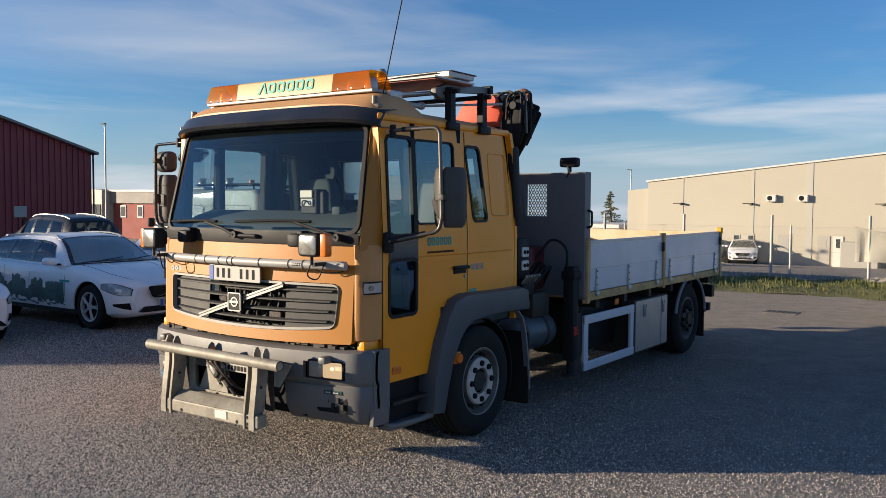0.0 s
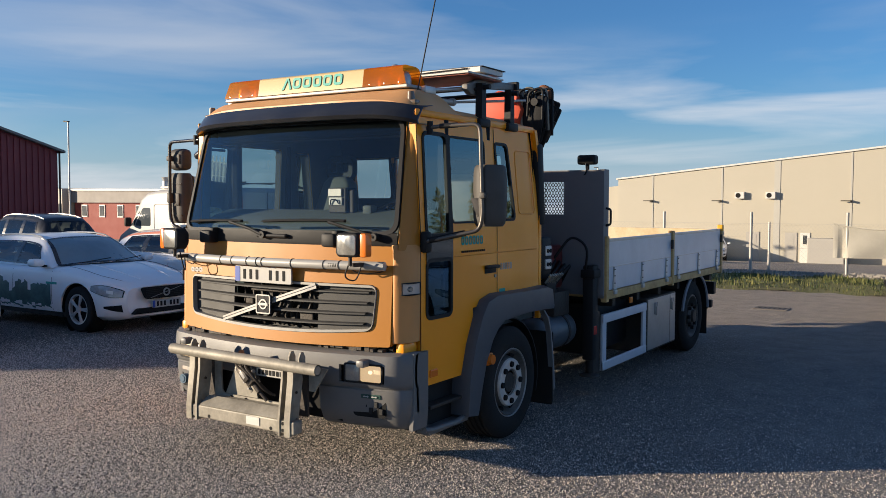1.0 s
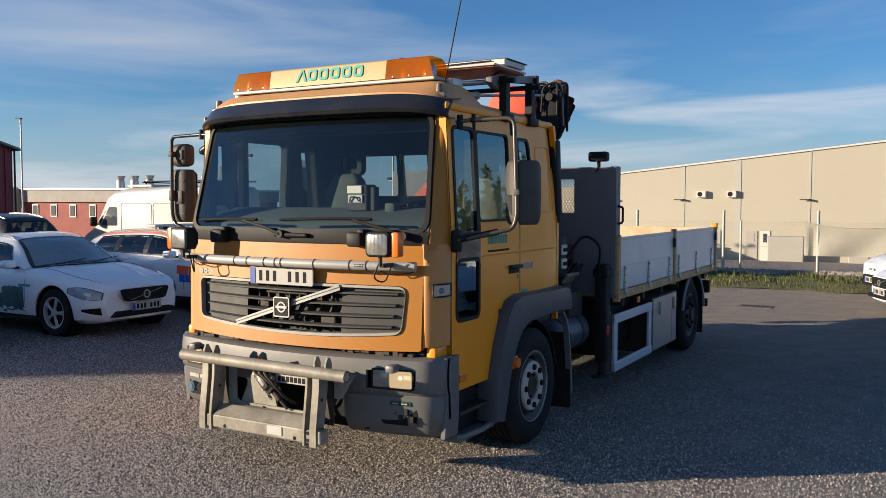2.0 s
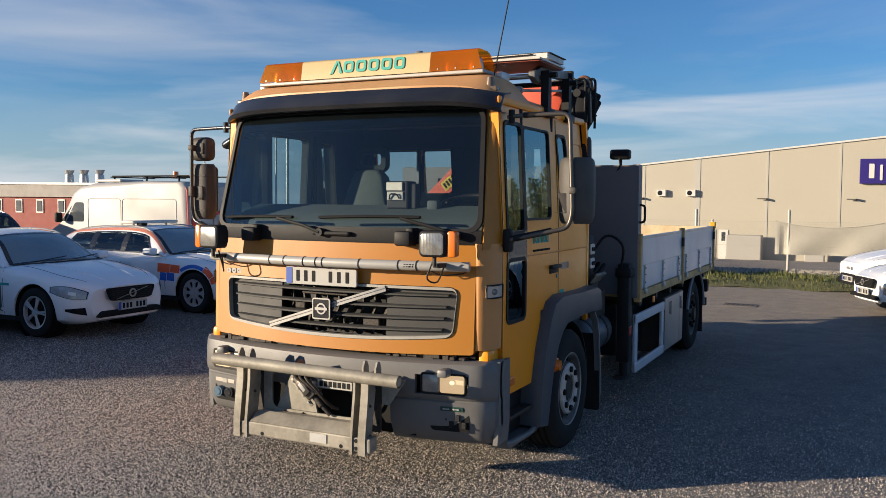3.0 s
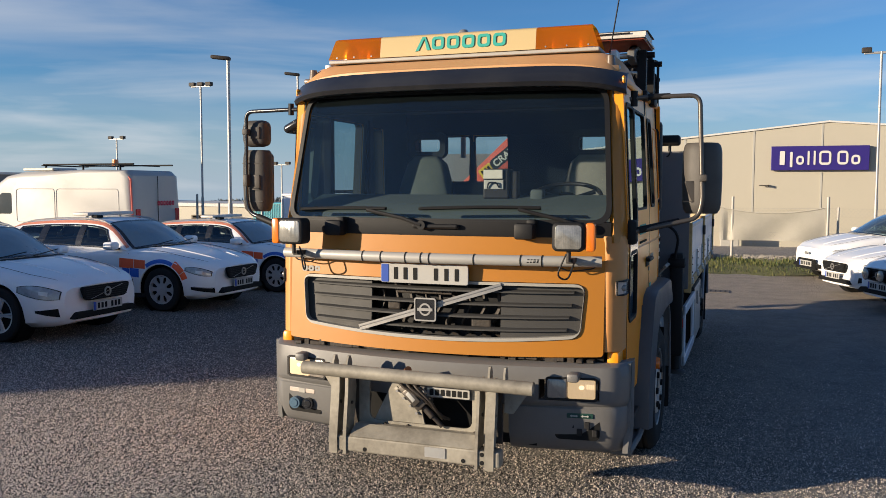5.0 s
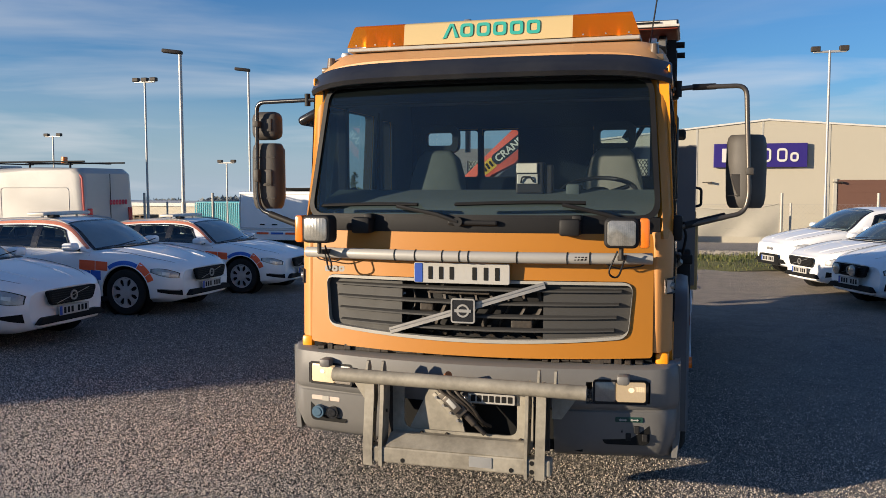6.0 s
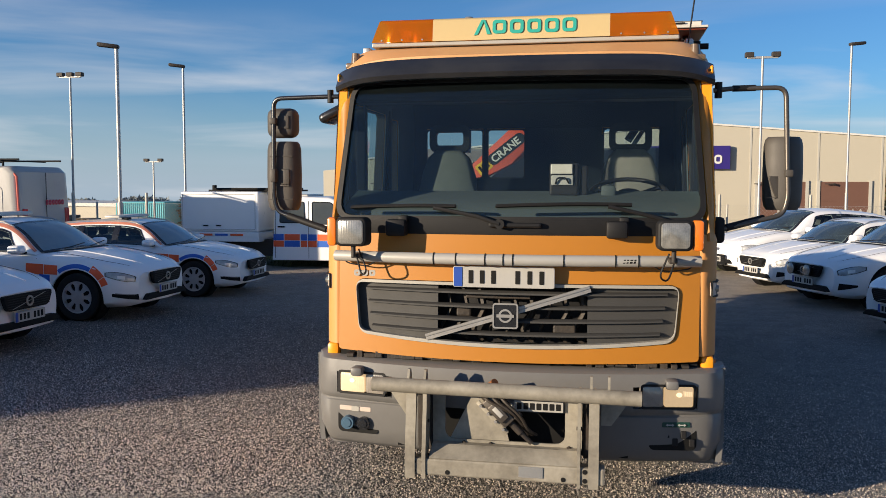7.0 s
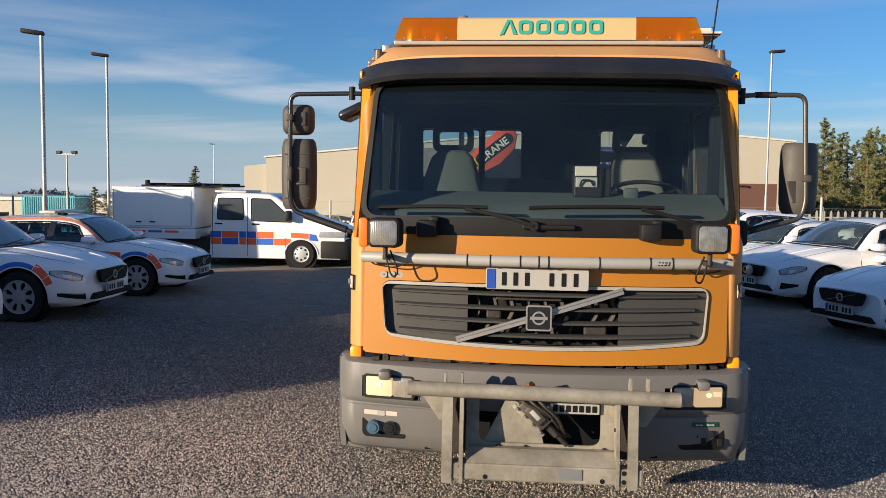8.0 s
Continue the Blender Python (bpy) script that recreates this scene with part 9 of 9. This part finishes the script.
def verge(u, v):
    """The uneven strip of turf in front of the fence."""
    x = -16 + 40 * u
    edge = 14.05 + 0.09 * (x - 0.7) + 0.12 * math.sin(x * 2.3) + 0.08 * math.sin(x * 5.1)
    far = 18.2 + 0.05 * x
    y = edge + (far - edge) * v
    return (x, y, 0.004 + 0.07 * math.sin(math.pi * min(1, v * 1.3)) ** 0.7 + 0.02 * math.sin(3 * x + 5 * v))


q = B()
sheet(q, verge, lin(0, 1, 90), lin(0, 1, 8))
tagged(part("verge", q, SOIL, None, "", 60), "grassy soil strip along the fence", "verge", kind="structure")
co, fa = [], []
for k in range(60000):
    u, v = rg.random(), rg.random() ** 0.8
    x, y, z = verge(u, v)
    tuft = max(0.0, math.sin(2.1 * x + 1.3 * math.sin(1.7 * y)) * math.sin(1.3 * x + 2.9 * y) + 0.35)
    hgt, a, w = (0.02 + 0.09 * rg.random() ** 2) * (0.45 + 1.1 * tuft), rg.random() * math.tau, 0.005 + 0.010 * rg.random()
    lean = 0.5 * hgt * (rg.random() - 0.3)
    c, s = math.cos(a), math.sin(a)
    i = len(co)
    co += [(x - c * w, y - s * w, z - 0.01), (x + c * w, y + s * w, z - 0.01), (x - s * lean, y + c * lean, z + hgt)]
    fa.append((i, i + 1, i + 2))
gm = bpy.data.meshes.new("grass")
gm.from_pydata(co, [], fa)
gm.materials.append(GRASS)
tagged(new("grass", gm), "rough green and straw-coloured grass on the verge", "grass", kind="stuff")
# weeds and gravel at the far side
co, fa = [], []
for k in range(2600):
    x = -14 + 34 * rg.random()
    y = 18.3 + 0.05 * x + 1.4 * rg.random()
    r, z = 0.015 + 0.03 * rg.random(), land_z(x, y)
    i = len(co)
    co += [(x - r, y, z), (x + r, y, z), (x, y + r, z), (x, y, z + r * 1.3)]
    fa += [(i, i + 1, i + 3), (i + 1, i + 2, i + 3), (i + 2, i, i + 3)]
gm = bpy.data.meshes.new("gravel")
gm.from_pydata(co, [], fa)
gm.materials.append(mat("pale_gravel", (0.34, 0.31, 0.27), 0.9, amount=0.6))
tagged(new("gravel", gm), "pale loose gravel below the fence", "gravel", kind="stuff")

# ---- street lamps ----
LAMP_S = mat("galvanised_lamp_post", (0.45, 0.44, 0.42), 0.45, 0.5, dark=(0.34, 0.33, 0.31), scale=3, amount=0.5)


def street_lamp(x, y, z, top_, head, r=0.055, turn=0.0):
    r *= 0.72
    ob = thing("street_lamp", "slim galvanised street lamp post" if head < 2 else "tall floodlight mast with twin lamps", "street lamp", "street lamps round the yard")
    q = B()
    pipe(q, [(0, 0, 0), (0, 0, (top_ - z) * 0.28)], r * 1.35, 10)
    pipe(q, [(0, 0, (top_ - z) * 0.28), (0, 0, top_ - z)], r, 10)
    part("pole", q, LAMP_S, ob, "", 50)
    if head == 1:
        q = B()
        box(q, -0.42, 0.06, -0.09, 0.09, top_ - z - 0.04, top_ - z + 0.05, 0.03, turn=Matrix.Rotation(radians(6), 4, "Y"))
        hd = part("lamp_head", q, STEEL_D, ob, "", 40)
    else:
        q = B()
        box(q, -0.42, 0.42, -0.03, 0.03, top_ - z - 0.06, top_ - z, 0.01)
        hd = part("cross_arm", q, LAMP_S, ob)
        for a in (-0.36, 0.0, 0.36)[:: (1 if head == 3 else 2)]:
            q = B()
            box(q, a - 0.12, a + 0.12, -0.08, 0.10, top_ - z - 0.02, top_ - z + 0.12, 0.02)
            part("floodlight", q, STEEL_D, hd)
    ob.matrix_basis = pose(x, y, z, 0, 0, turn)
    return ob


street_lamp(-17.7, 22.4, land_z(-17.7, 22.4), 5.55, 3)
street_lamp(-10.6, 13.65, 0.0, 4.98, 1, 0.06, 20)
street_lamp(-12.2, 19.9, 0, 5.42, 1, 0.05, 20)
street_lamp(4.79, 21.15, land_z(4.8, 21.1), 5.45, 2, 0.05)
street_lamp(7.48, 22.53, land_z(7.5, 22.5), 5.95, 1, 0.045, 200)
street_lamp(-28.2, 30.04, land_z(-28.2, 30), 4.2, 2, 0.055)
street_lamp(-45.4, 28.8, land_z(-45, 29), 6.92, 1, 0.07, 0)
street_lamp(-20.6, 33.0, land_z(-20.6, 33), 2.95, 2, 0.055)
street_lamp(-30.7, 80.0, land_z(-31, 80), 5.5, 1, 0.07)

# ---- trees ----
NEEDLE = bpy.data.materials.new("pine_needles")
NEEDLE.use_nodes = True
nn, nl = NEEDLE.node_tree.nodes, NEEDLE.node_tree.links
ni, nr = nn.new("ShaderNodeNewGeometry"), nn.new("ShaderNodeValToRGB")
nr.color_ramp.elements[0].color, nr.color_ramp.elements[1].color = (0.050, 0.078, 0.024, 1), (0.21, 0.20, 0.075, 1)
nl.new(ni.outputs["Random Per Island"], nr.inputs["Fac"])
nl.new(nr.outputs["Color"], nn["Principled BSDF"].inputs["Base Color"])
nn["Principled BSDF"].inputs["Roughness"].default_value = 0.8
BARK = mat("pine_bark", (0.20, 0.105, 0.055), 0.9, dark=(0.10, 0.06, 0.04), scale=3, amount=0.8, bump=0.5, bump_scale=14)


def tree(seed, h, spread, bare, pine=True):
    """A conifer: tapered trunk, drooping or spreading limbs, crown of many small needle clumps."""
    g = np.random.default_rng(seed)
    ob = thing("pine_tree" if pine else "spruce_tree", "tall pine with bare lower trunk and ragged crown" if pine else "narrow dark green spruce", "tree", "trees behind the yard")
    q = B()
    lean = g.normal(0, 0.012, 2)
    rings_ = [(lean[0] * z * z / h, lean[1] * z * z / h, z) for z in lin(-0.3, h, 7)]
    for (a, b), k in zip(zip(rings_, rings_[1:]), range(6)):
        rod(q, a, b, 0.018 * h * (1 - k / 6.4), 0.018 * h * (1 - (k + 1) / 6.4), 8, caps=False)
    tips = []
    n = int(22 + 5.0 * h)
    for k in range(n):
        t = bare + (1 - bare) * (k + g.random()) / n
        a = g.random() * math.tau
        ln = spread * ((1 - t) ** (0.55 if pine else 0.9) * (0.55 + 0.6 * g.random()) + 0.06)
        z = t * h
        p0 = Vector((lean[0] * z * z / h, lean[1] * z * z / h, z))
        p1 = p0 + Vector((math.cos(a) * ln, math.sin(a) * ln, ln * (0.28 if pine else -0.22) + 0.1 * g.normal()))
        rod(q, p0, p1, 0.022 * (1.2 - t) + 0.01, 0.006, 5, caps=False)
        tips.append((p0, p1, ln))
    part("trunk", q, BARK, ob, "", 50)
    co_, fa_ = [], []
    for p0, p1, ln in tips:
        along = (p1 - p0).normalized()
        for j in range(int(46 + 66 * ln)):
            t = 0.15 + 0.92 * g.random()
            c = p0.lerp(p1, t) + Vector(g.normal(0, 0.05 + 0.07 * ln, 3)) * (1.1 - 0.5 * t) - Vector((0, 0, 0.05 * ln))
            d = (along * 0.6 + Vector(g.normal(0, 0.6, 3))).normalized() * (0.07 + 0.08 * g.random())
            e = Vector(g.normal(0, 1, 3)).normalized() * (0.022 + 0.025 * g.random())
            i = len(co_)
            co_ += [tuple(c - d), tuple(c + e), tuple(c + d), tuple(c - e)]
            fa_.append((i, i + 1, i + 2, i + 3))
    me = bpy.data.meshes.new("crown")
    me.from_pydata(co_, [], fa_)
    me.materials.append(NEEDLE)
    cr = new("crown", me)
    cr.parent = ob
    return ob


kinds = [tree(1, 12.2, 2.0, 0.34), tree(2, 9.6, 2.0, 0.12, False), tree(3, 11.4, 2.1, 0.08, False), tree(4, 10.4, 1.9, 0.24)]
spots = [(30.2, 84, 0, 0.95), (32.0, 88, 2, 0.80), (33.6, 82, 3, 0.98), (35.4, 86, 1, 1.10), (36.6, 80, 0, 1.15), (38.6, 84, 3, 1.05), (40.4, 88, 2, 0.95), (41.8, 82, 1, 1.15), (43.6, 86, 0, 1.1), (46.0, 84, 3, 1.1), (48.4, 88, 2, 1.0), (50.5, 85, 1, 1.2), (34.4, 94, 1, 1.2), (39.4, 95, 3, 1.1), (44.6, 95, 1, 1.25), (29.2, 92, 1, 0.9), (31.4, 97, 3, 0.95), (53, 90, 0, 1.1), (56, 86, 3, 1.15), (37.5, 92, 1, 1.1), (42.2, 97, 0, 1.1), (47.2, 96, 3, 1.2), (51.0, 97, 1, 1.2)]
spots += [(31.2, 90, 1, 0.92), (32.8, 93, 2, 0.86), (34.9, 90, 2, 0.95), (36.3, 96, 2, 0.98), (38.2, 90, 1, 1.1), (40.0, 93, 2, 1.0), (42.8, 91, 2, 0.95), (30.3, 99, 2, 0.86), (33.2, 101, 1, 1.0), (37.4, 101, 2, 1.0), (41.0, 102, 2, 1.05), (45.4, 101, 2, 1.05)]
spots += [(30.0, 80, 2, 0.62), (31.6, 83, 1, 0.70), (33.0, 79, 2, 0.66), (35.0, 82, 1, 0.78), (37.2, 84, 2, 0.72), (39.6, 80, 1, 0.74), (42.6, 80, 2, 0.70), (44.8, 82, 1, 0.8), (29.4, 88, 3, 0.82), (34.0, 86, 3, 0.9)]
used = set()
for k, (x, y, i, sc) in enumerate(spots):
    mm = pose(x, y, land_z(x, y) - 0.1, 0, 0, 67 * k) @ Matrix.Scale(sc, 4)
    if i not in used:
        used.add(i)
        kinds[i].matrix_basis = mm
    else:
        c = copy_thing(kinds[i], pose(0, 0, 0))
        c.matrix_basis = mm
for x, y, i, sc in ((-30.6, 75, 2, 0.52), (-27.7, 49.5, 1, 0.33), (-26.9, 49.8, 2, 0.27)):
    c = copy_thing(kinds[i], pose(0, 0, 0))
    c.matrix_basis = pose(x, y, land_z(x, y) - 0.1, 0, 0, x) @ Matrix.Diagonal((1.9 * sc, 1.9 * sc, sc, 1))
# far treeline, its distance haze put into the foliage colour
co, fa = [], []
for k in range(16000):
    x = -190 + 180 * rg.random()
    hh = 1.35 + 0.5 * math.sin(x * 0.11) + 0.6 * math.sin(x * 0.37 + 1)
    y, z = 165 + 10 * rg.random(), -3.1 + hh * rg.random() ** 0.8
    d, e = rg.normal(0, 0.30, 3), rg.normal(0, 0.18, 3)
    i = len(co)
    co += [(x - d[0], y - d[1], z - d[2]), (x + e[0], y + e[1], z + e[2]), (x + d[0], y + d[1], z + d[2]), (x - e[0], y - e[1], z - e[2])]
    fa.append((i, i + 1, i + 2, i + 3))
gm = bpy.data.meshes.new("far_woods")
gm.from_pydata(co, [], fa)
gm.materials.append(mat("far_foliage_painted_haze", (0.20, 0.225, 0.235), 0.9, dark=(0.15, 0.17, 0.175), scale=0.3, amount=0.6))
tagged(new("far_woods", gm), "line of distant woods in painted haze", "woods", kind="stuff")
# coarse stones standing out of the worn asphalt round the truck, with loose grit between them
def stone_field(count, x0, x1, y0, reach, r0, r1, seed):
    """Four-sided stones with uneven tops, densest at y0 and thinning out over reach."""
    g = np.random.default_rng(seed)
    x = x0 + (x1 - x0) * g.random(count) + 0.5 * g.normal(size=count)
    y = y0 + g.exponential(reach, count) + 0.2 * g.normal(size=count)
    r = r0 + (r1 - r0) * g.random(count) ** 1.6
    a = g.random(count) * math.tau
    co_ = np.zeros((count, 5, 3))
    for j in range(4):
        rr = r * (0.75 + 0.5 * g.random(count))
        co_[:, j, 0], co_[:, j, 1], co_[:, j, 2] = x + rr * np.cos(a + j * 1.571), y + rr * np.sin(a + j * 1.571), -0.001
    co_[:, 4, 0], co_[:, 4, 1], co_[:, 4, 2] = x + 0.35 * r * g.normal(size=count), y + 0.35 * r * g.normal(size=count), r * (0.85 + 0.85 * g.random(count))
    base_ = np.arange(count)[:, None, None] * 5
    tri_ = np.array([(j, (j + 1) % 4, 4) for j in range(4)])[None] + base_
    me = bpy.data.meshes.new("asphalt_stones")
    me.vertices.add(count * 5)
    me.vertices.foreach_set("co", co_.ravel())
    me.loops.add(count * 12)
    me.loops.foreach_set("vertex_index", tri_.ravel().astype(np.int32))
    me.polygons.add(count * 4)
    me.polygons.foreach_set("loop_start", np.arange(0, count * 12, 3, dtype=np.int32))
    me.update(calc_edges=True)
    return me


gm = stone_field(390000, -6.2, 6.0, -2.1, 1.75, 0.0036, 0.0074, 11)
GRIT = bpy.data.materials.new("mixed_grit")
GRIT.use_nodes = True
tn, tl_ = GRIT.node_tree.nodes, GRIT.node_tree.links
ti, tr_ = tn.new("ShaderNodeNewGeometry"), tn.new("ShaderNodeValToRGB")
tr_.color_ramp.elements[0].color, tr_.color_ramp.elements[1].color = (0.11, 0.098, 0.086, 1), (0.78, 0.66, 0.55, 1)
tr_.color_ramp.elements[1].position = 0.85
tl_.new(ti.outputs["Random Per Island"], tr_.inputs["Fac"])
# paler grit towards -x, in dusty patches: sunlight put into the near ground's colour
tc_, tz, tx, tm, tv = (tn.new("ShaderNode" + k) for k in ("TexCoord", "TexNoise", "SeparateXYZ", "Math", "MapRange"))
tz.inputs["Scale"].default_value, tz.inputs["Detail"].default_value = 0.7, 4.0
tm.operation = "MULTIPLY_ADD"
tm.inputs[1].default_value = -2.6
tl_.new(tc_.outputs["Object"], tz.inputs["Vector"])
tl_.new(tc_.outputs["Object"], tx.inputs["Vector"])
tl_.new(tz.outputs["Fac"], tm.inputs[0])
tl_.new(tx.outputs["X"], tm.inputs[2])
for k, v in (("From Min", -1.6), ("From Max", -4.2), ("To Min", 0.0), ("To Max", 0.55)):
    tv.inputs[k].default_value = v
tl_.new(tm.outputs["Value"], tv.inputs["Value"])
tp = tn.new("ShaderNodeMixRGB")
tp.inputs["Color2"].default_value = (0.76, 0.66, 0.56, 1)
tl_.new(tv.outputs["Result"], tp.inputs["Fac"])
tl_.new(tr_.outputs["Color"], tp.inputs["Color1"])
tl_.new(tp.outputs["Color"], tn["Principled BSDF"].inputs["Base Color"])
tn["Principled BSDF"].inputs["Roughness"].default_value = 0.60
tn["Principled BSDF"].inputs["Sheen Weight"].default_value = 0.4
gm.materials.append(GRIT)
tagged(new("loose_grit", gm), "pale and dark stones and grit on asphalt", "grit", kind="stuff")
# drain cover in the asphalt
q = B()
box(q, 0.80, 1.35, 10.75, 11.15, -0.02, 0.008, 0.004)
dc = tagged(part("drain_cover", q, mat("dusty_cast_iron", (0.17, 0.145, 0.115), 0.8, dark=(0.10, 0.08, 0.06), scale=12, amount=0.8), None), "dusty rectangular drain cover set in asphalt", "drain", kind="")
for k in range(6):
    q = B()
    box(q, 0.865 + 0.08 * k, 0.885 + 0.08 * k, 10.86, 11.04, 0.007, 0.012, 0)
    part("slot", q, INK, dc)
